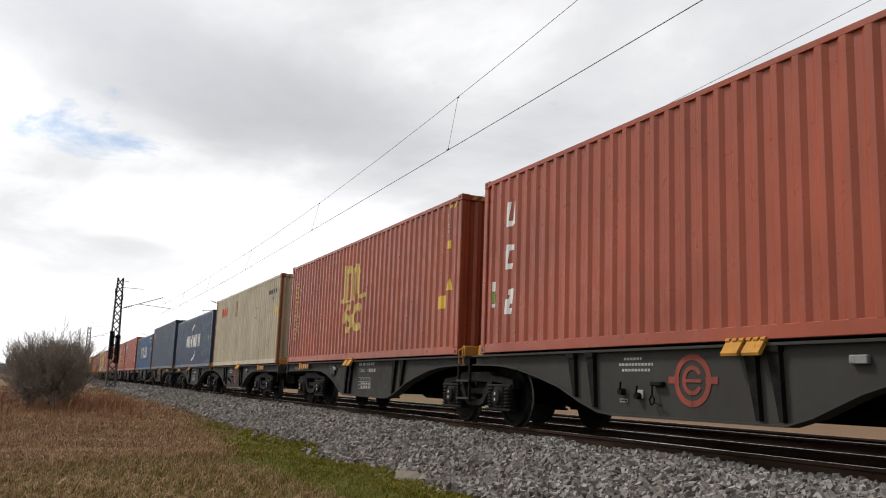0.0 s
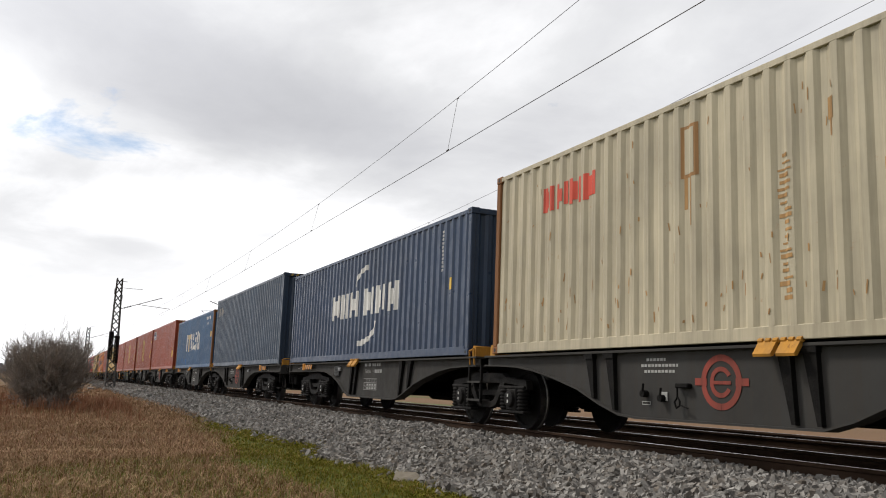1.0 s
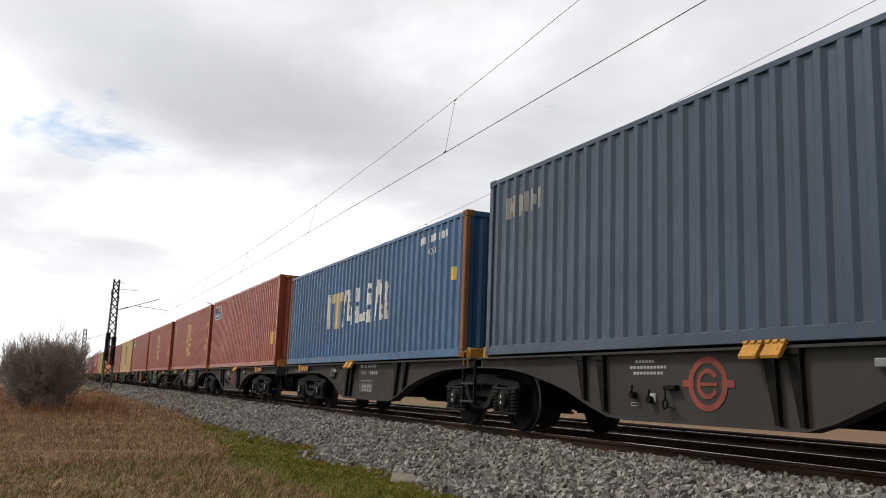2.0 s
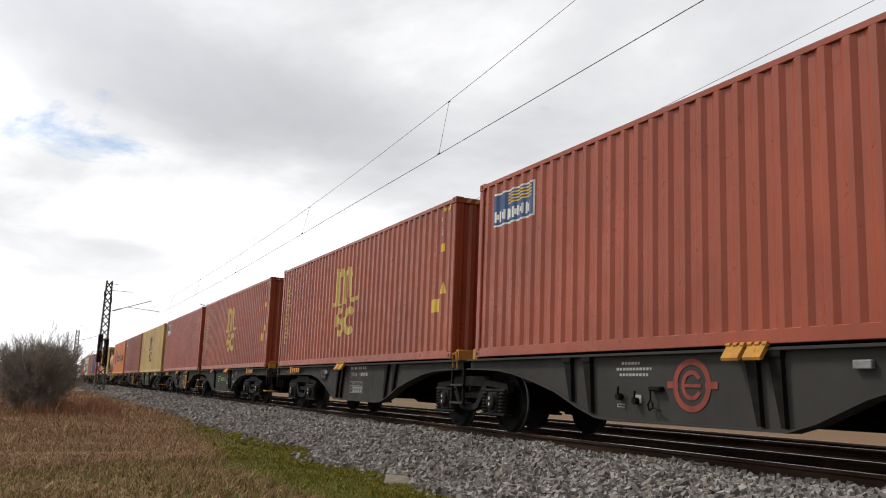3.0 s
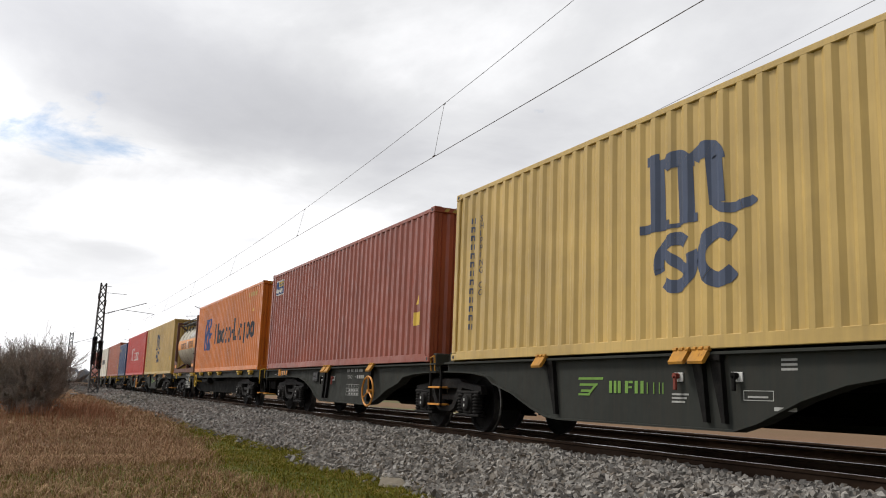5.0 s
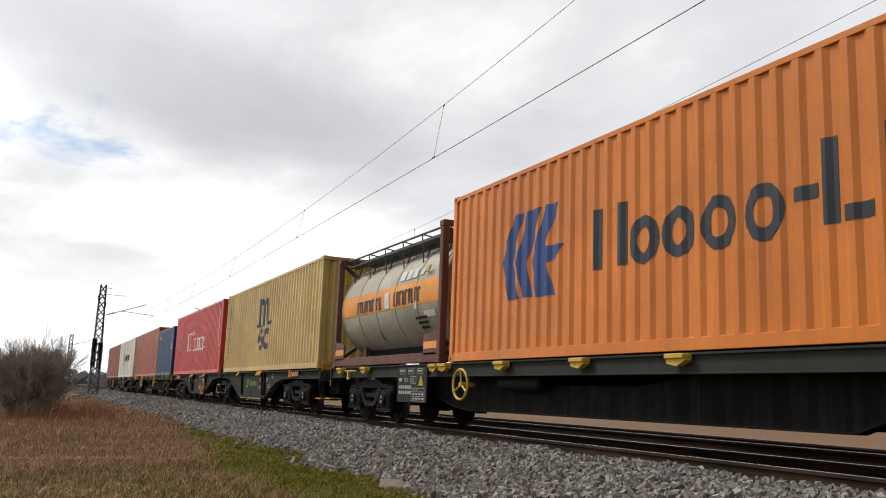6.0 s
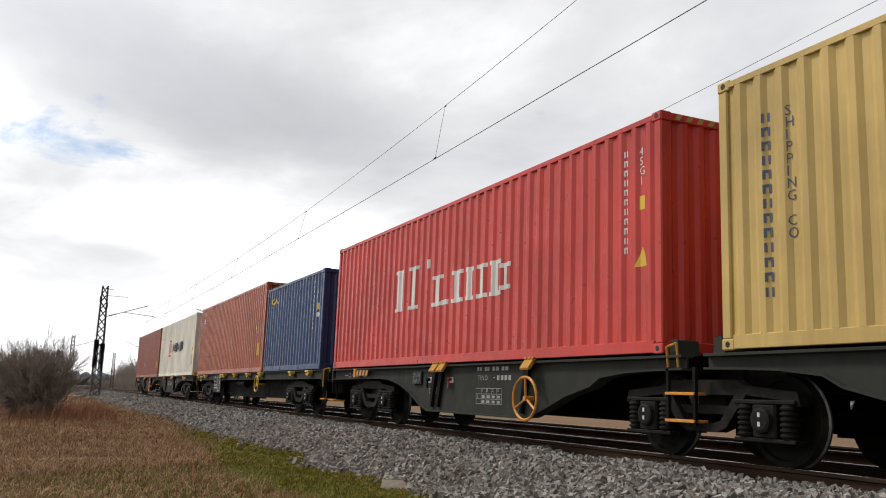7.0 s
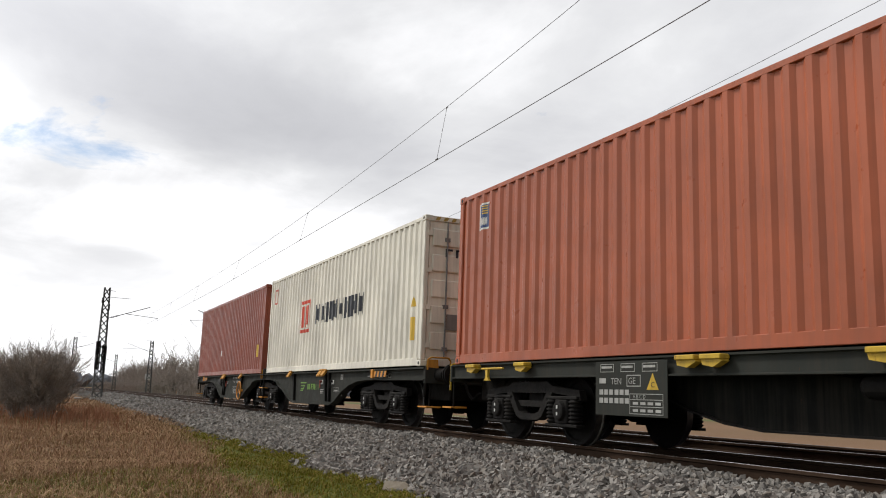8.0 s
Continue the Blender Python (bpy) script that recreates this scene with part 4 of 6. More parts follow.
def flat_wagon(rear, length, label):
    """A plain four-axle container wagon with straight sole bars and a deep inset belly."""
    wagon = thing("container_wagon", label, "freight wagon", pose(rear + SHIFT, 0, 0), "wagons of the train")
    for side in (-1, 1):
        def Y(a, c):
            return tuple(sorted((side * a, side * c)))
        bm = bmesh.new()
        box(bm, -0.15, length + 0.15, *Y(1.13, 1.155), 0.97, 1.20)
        box(bm, -0.15, length + 0.15, *Y(1.06, 1.20), 1.185, 1.215, 0.004)
        box(bm, -0.15, length + 0.15, *Y(1.06, 1.20), 0.96, 0.985, 0.004)
        part("sole_bar", bm, GREEN_GREY, wagon)
        bm = bmesh.new()
        prism(bm, [(4.1, 1.0), (4.9, 0.8), (5.55, 0.56), (6.15, 0.42), (6.7, 0.36), (length - 4.2, 0.38), (length - 3.7, 0.58), (length - 3.2, 0.80), (length - 2.9, 1.0), (length - 6.2, 0.98), (length - 7.4, 0.82), (8.6, 0.82), (7.4, 0.98)], *Y(0.84, 0.87))
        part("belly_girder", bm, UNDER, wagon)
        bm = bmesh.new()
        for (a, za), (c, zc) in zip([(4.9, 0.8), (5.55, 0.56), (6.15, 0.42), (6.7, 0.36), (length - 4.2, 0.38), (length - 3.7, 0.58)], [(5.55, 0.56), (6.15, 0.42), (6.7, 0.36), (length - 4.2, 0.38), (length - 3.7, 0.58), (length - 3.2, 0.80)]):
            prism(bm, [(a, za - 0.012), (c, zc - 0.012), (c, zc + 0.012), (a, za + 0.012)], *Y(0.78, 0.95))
        part("belly_flange", bm, DARK_STEEL, wagon)
        bm = bmesh.new()
        box(bm, 4.15, 5.55, *Y(1.20, 1.21), 0.45, 1.16, 0.003)
        plate = part("data_plate", bm, GREEN_GREY, wagon, "grey plate with white stencilling")
        if side < 0:
            p = []
            for k in range(3):
                p += rect(4.28 + 0.42 * k, 1.07, 4.50 + 0.42 * k, 1.10) + frame_box(4.26 + 0.42 * k, 1.02, 0.28, 0.11, 0.008)
            p += letters("TEN", 4.48, 0.86, 0.085) + rect(4.24, 0.87, 4.38, 0.94) + frame_box(4.80, 0.83, 0.27, 0.15, 0.012) + letters("GE", 4.83, 0.865, 0.085)
            for k in range(6):
                p += rect(4.24 + 0.105 * k, 0.72, 4.32 + 0.105 * k, 0.79) + rect(4.24 + 0.105 * k, 0.61, 4.32 + 0.105 * k, 0.68)
            p += letters("A B C D", 4.92, 0.68, 0.05) + frame_box(4.86, 0.48, 0.62, 0.26, 0.008) + rect(4.86, 0.66, 5.48, 0.668) + rect(4.86, 0.57, 5.48, 0.578)
            for k in range(4):
                p += rect(4.92 + 0.14 * k, 0.60, 5.02 + 0.14 * k, 0.635) + rect(4.92 + 0.14 * k, 0.51, 5.02 + 0.14 * k, 0.545)
            marking("stencilling", p, STENCIL, plate, None, -1.21)
            marking("warning_triangle", [[(5.18, 0.79), (5.40, 0.79), (5.29, 1.0)]], LUG, plate, None, -1.21, "yellow warning triangle")
            marking("triangle_letter", letters("C", 5.262, 0.82, 0.075), BLACK, plate, None, -1.214)
        for k, x in enumerate((0.75, 2.35, 5.95, 6.35, 8.4, 10.5, length - 6.2, length - 2.5, length - 0.8)):
            bm = bmesh.new()
            box(bm, x - 0.16, x + 0.16, *Y(1.18, 1.32), 1.14, 1.20, 0.01)
            prism(bm, [(x - 0.17, 1.20), (x + 0.12, 1.20), (x + 0.16, 1.12), (x + 0.02, 1.05), (x - 0.14, 1.08)], *Y(1.19, 1.29))
            part("container_lug", bm, LUG, wagon, "bright yellow container lug")
        bm = bmesh.new()
        rod(bm, (1.05, side * 1.24, 1.12), (1.75, side * 1.24, 1.12), 0.018)
        prism(bm, [(1.18, 1.12), (1.26, 1.12), (1.25, 0.98), (1.30, 0.92), (1.14, 0.92), (1.19, 0.98)], *Y(1.21, 1.25))
        part("brake_lever", bm, LUG, wagon, "yellow brake change lever")
    hand_wheel(wagon, 6.95 if length > 18.55 else 11.65, -1.16, 0.82, 0.27, LUG)
    bm = bmesh.new()
    box(bm, -0.1, length + 0.1, -0.28, 0.28, 0.80, 1.14, 0.02)
    for k in range(9):
        x = 0.3 + k * (length - 0.6) / 8
        box(bm, x - 0.07, x + 0.07, -1.12, 1.12, 1.0, 1.18)
    for a, c in ((-0.15, 0.7), (length - 0.7, length + 0.15)):
        box(bm, a, c, -0.62, 0.62, 0.58, 1.0, 0.02)
    part("centre_sill", bm, DARK_STEEL, wagon)
    bm = bmesh.new()
    lathe(bm, [(8.0, 0.10), (8.05, 0.12), (9.2, 0.12), (9.25, 0.10)], 16, "x", (0, -1.0, 0.84))
    part("air_reservoir", bm, DARK_STEEL, wagon)
    for xe, s in ((-0.15, -1), (length + 0.15, 1)):
        bm = bmesh.new()
        box(bm, min(xe, xe + s * 0.08), max(xe, xe + s * 0.08), -1.2, 1.2, 0.90, 1.20, 0.01)
        part("headstock", bm, GREEN_GREY, wagon)
        for y in (-0.875, 0.875):
            bm = bmesh.new()
            lathe(bm, [(xe, 0.13), (xe + s * 0.30, 0.13), (xe + s * 0.30, 0.10), (xe + s * 0.52, 0.10), (xe + s * 0.53, 0.22), (xe + s * 0.56, 0.22)], 18, "x", (0, y, 1.05))
            part("buffer", bm, DARK_STEEL, wagon, smooth=True)
        bm = bmesh.new()
        pipe(bm, [(xe, 0, 1.02), (xe + s * 0.3, 0, 1.0), (xe + s * 0.4, 0, 0.86), (xe + s * 0.3, 0, 0.7)], 0.035)
        part("coupling_hook", bm, DARK_STEEL, wagon)
        bm = bmesh.new()
        pipe(bm, [(xe, -0.35, 0.9), (xe + s * 0.15, -0.35, 0.7), (xe + s * 0.4, -0.33, 0.58), (xe + s * 0.55, -0.3, 0.72)], 0.028)
        part("brake_hose", bm, DARK_STEEL, wagon)
        bm = bmesh.new()
        pipe(bm, [(xe + s * 0.10, -1.17, 0.75), (xe + s * 0.10, -1.17, 1.22), (xe + s * 0.12, -1.02, 1.26), (xe + s * 0.12, -1.02, 0.95)], 0.018)
        part("grab_rail", bm, LUG, wagon, "yellow grab rail")
        bm = bmesh.new()
        box(bm, min(xe, xe + s * 0.35), max(xe, xe + s * 0.35), -1.2, -0.9, 0.42, 0.45)
        part("step", bm, ORANGE, wagon, "orange step")
        bm = bmesh.new()
        rod(bm, (xe + s * 0.1, -1.1, 0.43), (xe + s * 0.1, -1.1, 0.95), 0.02)
        part("step_hanger", bm, DARK_STEEL, wagon)
    settle(wagon)
    add_bogie(wagon, 2.25)
    add_bogie(wagon, length - 2.25)
    TRAIN.append(wagon)


GREY_LABEL = "grey articulated container wagon with red ring emblem on dark bogies"
GREEN_LABEL = "green-grey articulated container wagon with orange brake wheel on dark bogies"
for a, c, grey in ((0, 1, True), (2, 3, True), (4, 5, True), (6, 7, True), (8, 9, False), (10, 11, False), (14, 15, False), (18, 19, False)):
    articulated_wagon(CONTAINERS[a][1], CONTAINERS[c][1], grey, *((3.75, 6.55) if grey else (3.37, 6.62)), GREY_LABEL if grey else GREEN_LABEL)
flat_wagon(-180.2, 18.62, "dark straight-framed container wagon with yellow lugs under a tank")
flat_wagon(-226.42, 18.48, "dark straight-framed container wagon with yellow lugs and brake wheel")
for o in [BOGIE_MASTER, *BOGIE_MASTER.children_recursive]:
    bpy.data.objects.remove(o)


# ---- tank container ----
def tank_container(x):
    tank = thing("tank_container", "beige steel tank in a rusty brown frame with an orange band", "tank container", pose(x + SHIFT, 0, DECK), "containers on the train")
    frame_mat = paint("paint_tank_frame", (0.135, 0.062, 0.046), 0.4, 0.5, 0.6, seed=5)
    shell = paint("tank_shell", (0.42, 0.385, 0.30), 0.12, 0.55, 0.42, (0.2, 0.15, 0.1), seed=6)
    band = paint("tank_orange_band", (0.70, 0.27, 0.04), 0.1, 0.35, 0.45, seed=7)
    L, H, cz, R = L20, STD, 1.36, 1.13
    for cx, s in ((0.0, 1), (L, -1)):
        for side in (-1, 1):
            bm = bmesh.new()
            box(bm, min(cx, cx + s * 0.14), max(cx, cx + s * 0.14), *sorted((side * (HALF - 0.13), side * HALF)), 0.118, H - 0.118, 0.012)
            part("corner_post", bm, frame_mat, tank)
            for z in (0.0, H - 0.118):
                bm = bmesh.new()
                corner_casting(bm, cx + s * 0.089, side * (HALF - 0.081), z)
                part("corner_casting", bm, frame_mat, tank)
            bm = bmesh.new()
            w = 0.74
            prism(bm, [(cx + s * 0.1, 0.16), (cx + s * w, 0.16), (cx + s * w, 0.50), (cx + s * (w - 0.06), 0.53), (cx + s * 0.1, 0.60)], *sorted((side * (HALF - 0.04), side * (HALF - 0.01))))
            gusset = part("gusset", bm, frame_mat, tank)
            if side < 0:
                a, c = sorted((cx + s * 0.12, cx + s * (w - 0.02)))
                marking("gusset_band", rect(a, 0.27, c, 0.40), band, gusset, None, -HALF + 0.01, "orange band")
        for z in (0.06, H - 0.10):
            bm = bmesh.new()
            box(bm, cx + s * 0.07 - 0.06, cx + s * 0.07 + 0.06, -HALF + 0.12, HALF - 0.12, z, z + 0.10)
            part("end_beam", bm, frame_mat, tank)
        for side in (-1, 1):
            for za, zb in ((H - 0.15, H - 0.8), (0.2, 0.85)):
                bm = bmesh.new()
                rod(bm, (cx + s * 0.07, side * (HALF - 0.15), za), (cx + s * 0.07, side * 0.2, zb), 0.05)
                part("end_brace", bm, frame_mat, tank)
    for side in (-1, 1):
        bm = bmesh.new()
        box(bm, 0.15, L - 0.15, *sorted((side * (HALF - 0.12), side * (HALF - 0.01))), 0.02, 0.20, 0.008)
        part("bottom_rail", bm, frame_mat, tank)
    bm = bmesh.new()
    prof = [(0.20, 0.25), (0.19, 0.95), (0.18, 1.07), (0.21, 1.11), (0.26, R), (L - 0.26, R), (L - 0.21, 1.11), (L - 0.18, 1.07), (L - 0.19, 0.95), (L - 0.20, 0.25)]
    lathe(bm, prof, 64, "x", (0, 0, cz))
    body_ = part("tank_shell", bm, shell, tank, "dusty beige tank shell", smooth=True)
    for k in range(6):
        bm = bmesh.new()
        xx = 0.27 + k * (L - 0.54) / 5
        lathe(bm, [(xx - 0.02, R + 0.001), (xx - 0.018, R + 0.012), (xx + 0.018, R + 0.012), (xx + 0.02, R + 0.001)], 64, "x", (0, 0, cz))
        part("band_strap", bm, shell, body_, smooth=True)

    def wrap(name, polys, mat, lift, label=""):
        bm = bmesh.new()
        for poly in polys:
            xs, zs = [p[0] for p in poly], [p[1] for p in poly]
            bm.faces.new([bm.verts.new((px, 0, pz - 0.19)) for px, pz in poly])
        for j in range(-20, 21):
            bmesh.ops.bisect_plane(bm, geom=bm.verts[:] + bm.edges[:] + bm.faces[:], plane_co=(0, 0, j * 0.05), plane_no=(0, 0, 1))
        for v in bm.verts:
            z = max(-1.1, min(1.1, v.co.z))
            r = R + lift
            v.co.y, v.co.z = -math.sqrt(max(0.0, r * r - z * z)), cz + z
        bmesh.ops.recalc_face_normals(bm, faces=bm.faces[:])
        tagged(part(name, bm, mat, body_, label, smooth=True), kind="stuff" if len(polys) > 6 else "")
    wrap("orange_band", rect(0.30, -0.02, 4.9, 0.44) + rect(4.9, -0.02, L - 0.30, 0.44), band, 0.006, "orange band")
    bars, k = [], 0
    for x0, n, h in ((1.35, 7, 0.26), (2.55, 2, 0.26), (3.55, 9, 0.30)):
        for j in range(n):
            a = x0 + j * 0.155
            bars += rect(a, 0.02, a + 0.045, 0.02 + h) + (rect(a + 0.045, 0.02 + h - 0.05, a + 0.115, 0.02 + h) if (j + n) % 3 else rect(a + 0.045, 0.02, a + 0.115, 0.06)) + (rect(a + 0.08, 0.05, a + 0.115, 0.02 + h) if j % 2 else [])
    wrap("letter_row", bars, BLACK, 0.018, "dark letter-like bars")
    pale = rect(3.05, 0.0, 3.3, 0.34) + rect(3.75, 0.52, 4.02, 0.72) + rect(4.07, 0.52, 4.32, 0.72) + rect(4.36, 0.52, 4.62, 0.72) + rect(4.75, 0.55, 4.95, 0.66) + rect(5.0, -0.28, 5.5, -0.16) + rect(4.6, -0.1, 4.72, 0.06)
    wrap("pale_label", pale, CHALK, 0.017, "pale labels")
    wrap("yellow_label", rect(4.98, 0.60, 5.10, 0.74), LUG, 0.017, "yellow label")
    code = [[(px, pz) for px, pz in poly] for poly in letters("20K0", 5.1, 0.5, 0.10)]
    wrap("type_code", code, BLACK, 0.018)
    wrap("small_print", [q for j in range(3) for q in rect(4.55 + 0.05 * j, -0.30 - 0.09 * j, 5.1 - 0.04 * j, -0.25 - 0.09 * j)] + rect(2.4, -0.62, 2.46, -0.42), BLACK, 0.018)
    # added dark block that closes the view below the tank
    bm = bmesh.new()
    box(bm, 0.55, L - 0.55, -0.62, 0.62, 0.17, 0.42, 0.03)
    part("under_tray", bm, DARK_STEEL, tank)
    bm = bmesh.new()
    for y in (-0.72, -0.40, 0.40, 0.72):
        box(bm, 0.12, L - 0.12, y - 0.03, y + 0.03, H - 0.08, H - 0.04)
    for k in range(70):
        xx = 0.2 + k * (L - 0.4) / 69
        box(bm, xx - 0.02, xx + 0.02, -0.74, 0.74, H - 0.085, H - 0.07)
    for k in range(6):
        xx = 0.5 + k * (L - 1.0) / 5
        for s in (-1, 1):
            rod(bm, (xx, s * 0.72, H - 0.06), (xx, s * 0.86, cz + 0.74), 0.018)
    part("walkway", bm, MASTSTEEL, tank, "dark grating walkway on brackets")
    bm = bmesh.new()
    for s in (-1, 1):
        pipe(bm, [(0.1, s * 0.98, H - 0.03), (L - 0.1, s * 0.98, H - 0.03)], 0.022)
        box(bm, 0.12, L - 0.12, *sorted((s * 0.74, s * 0.98)), H - 0.20, H - 0.17)
        for k in range(6):
            xx = 0.5 + k * (L - 1.0) / 5
            rod(bm, (xx, s * 0.98, H - 0.03), (xx, s * 0.74, H - 0.06), 0.014)
            rod(bm, (xx, s * 0.98, H - 0.03), (xx, s * 0.93, cz + 0.64), 0.014)
    part("side_rail", bm, MASTSTEEL, tank)
    for k in (0.9, L - 0.9):
        bm = bmesh.new()
        prism(bm, [(k - 0.1, 0.18), (k + 0.1, 0.18), (k + 0.08, 0.5), (k - 0.08, 0.5)], -0.75, 0.75)
        part("saddle", bm, frame_mat, tank)
    TRAIN.append(tank)


tank_container(-180.2)


# ---- overhead line ----
def messenger_z(x):
    if x > -74.9:
        return 6.36 + 0.000013 * abs(x + 53) ** 3 if x < 0 else 8.29
    k = (x + 74.9) % 65.0
    return 6.30 + 0.00022 * (k - 32.5) ** 2


def contact_z(x):
    return max(5.47, 5.5 + 0.0102 * (min(x, 0.0) + 38.7))


def far_messenger_z(x):
    if x > -74.9:
        return 6.20 + 0.00084 * (x + 42) ** 2 if x < 0 else 7.68
    k = (x + 74.9) % 65.0
    return 6.25 + 0.0006 * (k - 32.5) ** 2


def overhead(y_top, y_low, top, low, drops, label):
    line = thing("overhead_line", label, "overhead wire")
    bm = bmesh.new()
    xs = [60, 30] + [6 - 3 * i for i in range(130)]
    pipe(bm, [(x, y_top, top(x)) for x in xs], 0.0055, 5)
    part("carrier_wire", bm, COPPER, line, "dark carrier wire")
    bm = bmesh.new()
    pipe(bm, [(x, y_low, low(x)) for x in xs], 0.0075, 5)
    part("contact_wire", bm, COPPER, line, "dark contact wire")
    for x in drops:
        bm = bmesh.new()
        rod(bm, (x, y_low, low(x)), (x, y_top, top(x)), 0.0045, 5)
        rod(bm, (x - 0.05, y_low, low(x) + 0.015), (x + 0.05, y_low, low(x) + 0.015), 0.018, 6)
        rod(bm, (x - 0.04, y_top, top(x) - 0.012), (x + 0.04, y_top, top(x) - 0.012), 0.016, 6)
        part("dropper", bm, COPPER, line)


overhead(0.0, -0.2, messenger_z, contact_z, [-5.8 - 11.05 * i for i in range(7)] + [-86 - 11.3 * i for i in range(11)], "thin dark contact and carrier wires over the nearer track")
overhead(4.0, 4.0, far_messenger_z, lambda x: contact_z(x) - 0.12, [-5.2 - 11.3 * i for i in range(18)], "thin dark contact and carrier wires over the farther track")


def lattice_mast(x, y, z0, z1, toward, track_y, weights=False, label="dark lattice steel catenary mast with bracket arms"):
    """A square lattice mast on a concrete foot with a cantilever that reaches over its track."""
    mast = thing("catenary_mast", label, "mast", pose(x, y, z0), "masts along the line")
    h = z1 - z0
    w0, w1 = 0.36, 0.20

    def corner(k, z):
        w = w0 + (w1 - w0) * z / h
        return Vector(((-w, -w), (w, -w), (w, w), (-w, w))[k]).to_3d() + Vector((0, 0, z))
    for k in range(4):
        bm = bmesh.new()
        rod(bm, corner(k, 0), corner(k, h), 0.062, 5)
        part("leg", bm, MASTSTEEL, mast)
    n = 14
    for k in range(4):
        bm = bmesh.new()
        for i in range(n):
            za, zb = h * i / n, h * (i + 1) / n
            a, c = (k, (k + 1) % 4) if i % 2 else ((k + 1) % 4, k)
            rod(bm, corner(a, za), corner(c, zb), 0.055, 4)
        tagged(part("lacing", bm, MASTSTEEL, mast), kind="stuff")
    bm = bmesh.new()
    box(bm, -0.5, 0.5, -0.5, 0.5, -0.35, 0.16, 0.04)
    part("footing", bm, CONCRETE, mast, "weathered concrete foot")
    dy = track_y - y
    s = 1 if dy > 0 else -1
    bm = bmesh.new()
    za = 6.0 - z0
    end = (0.0, dy + 0.1 * s, 7.15 - z0)
    rod(bm, (0, 0.2 * s, za), end, 0.032, 6)
    rod(bm, (0, 0.18 * s, 7.75 - z0), (0, dy * 0.55, 7.72 - z0), 0.018, 5)
    rod(bm, (0, dy * 0.45, 6.48 - z0), (0.3, dy + 0.75 * s, 6.25 - z0), 0.024, 6)
    rod(bm, (0.3, dy + 0.75 * s, 6.25 - z0), (0.1, dy - 0.1, 5.72 - z0), 0.014, 5)
    part("cantilever", bm, GALV, mast, "grey tube cantilever arm")
    bm = bmesh.new()
    for j in range(5):
        f = 0.10 + 0.035 * j
        p = Vector((0, 0.2 * s, za)).lerp(Vector(end), f)
        q = Vector((0, 0.2 * s, za)).lerp(Vector(end), f + 0.014)
        rod(bm, p, q, 0.075, 10)
    part("insulator", bm, DARK_STEEL, mast)
    bm = bmesh.new()
    rod(bm, (0, 0, 8.3 - z0), (0.1, 0.65 * s, 8.25 - z0), 0.02, 5)
    part("earth_bracket", bm, MASTSTEEL, mast)
    if weights:
        for yy, za, zb in ((-0.26, 1.9, 4.05), (0.20, 1.6, 3.75)):
            bm = bmesh.new()
            zz = za
            while zz < zb:
                lathe(bm, [(zz - z0, 0.20), (zz - z0 + 0.07, 0.20)], 12, "z", (0.5, yy, 0))
                zz += 0.085
            tagged(part("weight_stack", bm, DARK_STEEL, mast, "stack of dark tensioning weights"), kind="stuff")
        bm = bmesh.new()
        rod(bm, (0.3, -0.42, 4.0 - z0), (0.3, -0.30, 7.6 - z0), 0.012, 4)
        rod(bm, (0.3, 0.36, 3.7 - z0), (0.3, 0.25, 7.2 - z0), 0.012, 4)
        for z in (6.9, 7.4):
            lathe(bm, [(-0.05, 0.24), (0.05, 0.24)], 14, "y", (0.3, -0.3 if z > 7 else 0.25, z - z0))
        part("tension_wheel", bm, MASTSTEEL, mast)
    return mast


lattice_mast(-75.3, -3.35, -0.50, 8.5, 1, 0.0, weights=True, label="dark lattice steel mast with tension weights and bracket arms")
for x in (-139.0, -204.0, -269.0):
    lattice_mast(x, -3.4, -0.5, 7.6, 1, 0.0)
for x in (-74.8, -140.0, -208.0, -276.0):
    lattice_mast(x, 7.5, -0.6, 7.7, -1, 4.0)


# ---- painted markings ----
M_YELLOW = paint("mark_faded_yellow", (0.60, 0.43, 0.14), 0.1, 0.45, 0.6, seed=13)
M_WHITE = paint("mark_white", (0.70, 0.69, 0.65), 0.15, 0.4, 0.6, seed=14)
M_BLUE = paint("mark_blue_grey", (0.075, 0.095, 0.15), 0.1, 0.4, 0.6, seed=15)
M_NAVY = paint("mark_navy", (0.03, 0.065, 0.20), 0.05, 0.3, 0.5, seed=16)
M_INK = paint("mark_charcoal", (0.035, 0.04, 0.05), 0.1, 0.35, 0.5, seed=17)
M_RED = paint("mark_red", (0.62, 0.09, 0.055), 0.1, 0.35, 0.55, seed=18)
M_PATCH = paint("mark_rust_patch", (0.36, 0.20, 0.09), 0.9, 0.6, 0.75, seed=19)
M_RUN = paint("mark_rust_run", (0.42, 0.25, 0.11), 0.8, 0.7, 0.8, seed=20)
M_SIGN = paint("sign_blue", (0.05, 0.085, 0.20), 0.05, 0.3, 0.5, seed=22)
M_LABEL = paint("label_yellow", (0.70, 0.46, 0.06), 0.1, 0.3, 0.5, seed=23)
M_CREAM = paint("mark_cream", (0.56, 0.46, 0.28), 0.2, 0.5, 0.6, seed=25)
M_SPRAY = paint("mark_bright_blue", (0.03, 0.13, 0.34), 0.1, 0.5, 0.5, seed=26)
M_GREY = paint("mark_dull_grey", (0.28, 0.27, 0.25), 0.1, 0.4, 0.6, seed=24)


def mark(i, name, polys, mat, label="", lift=0.003):
    ob, pts, _, _ = BOXES[i]
    return marking(name, polys, mat, ob, pts, -HALF, label, lift)


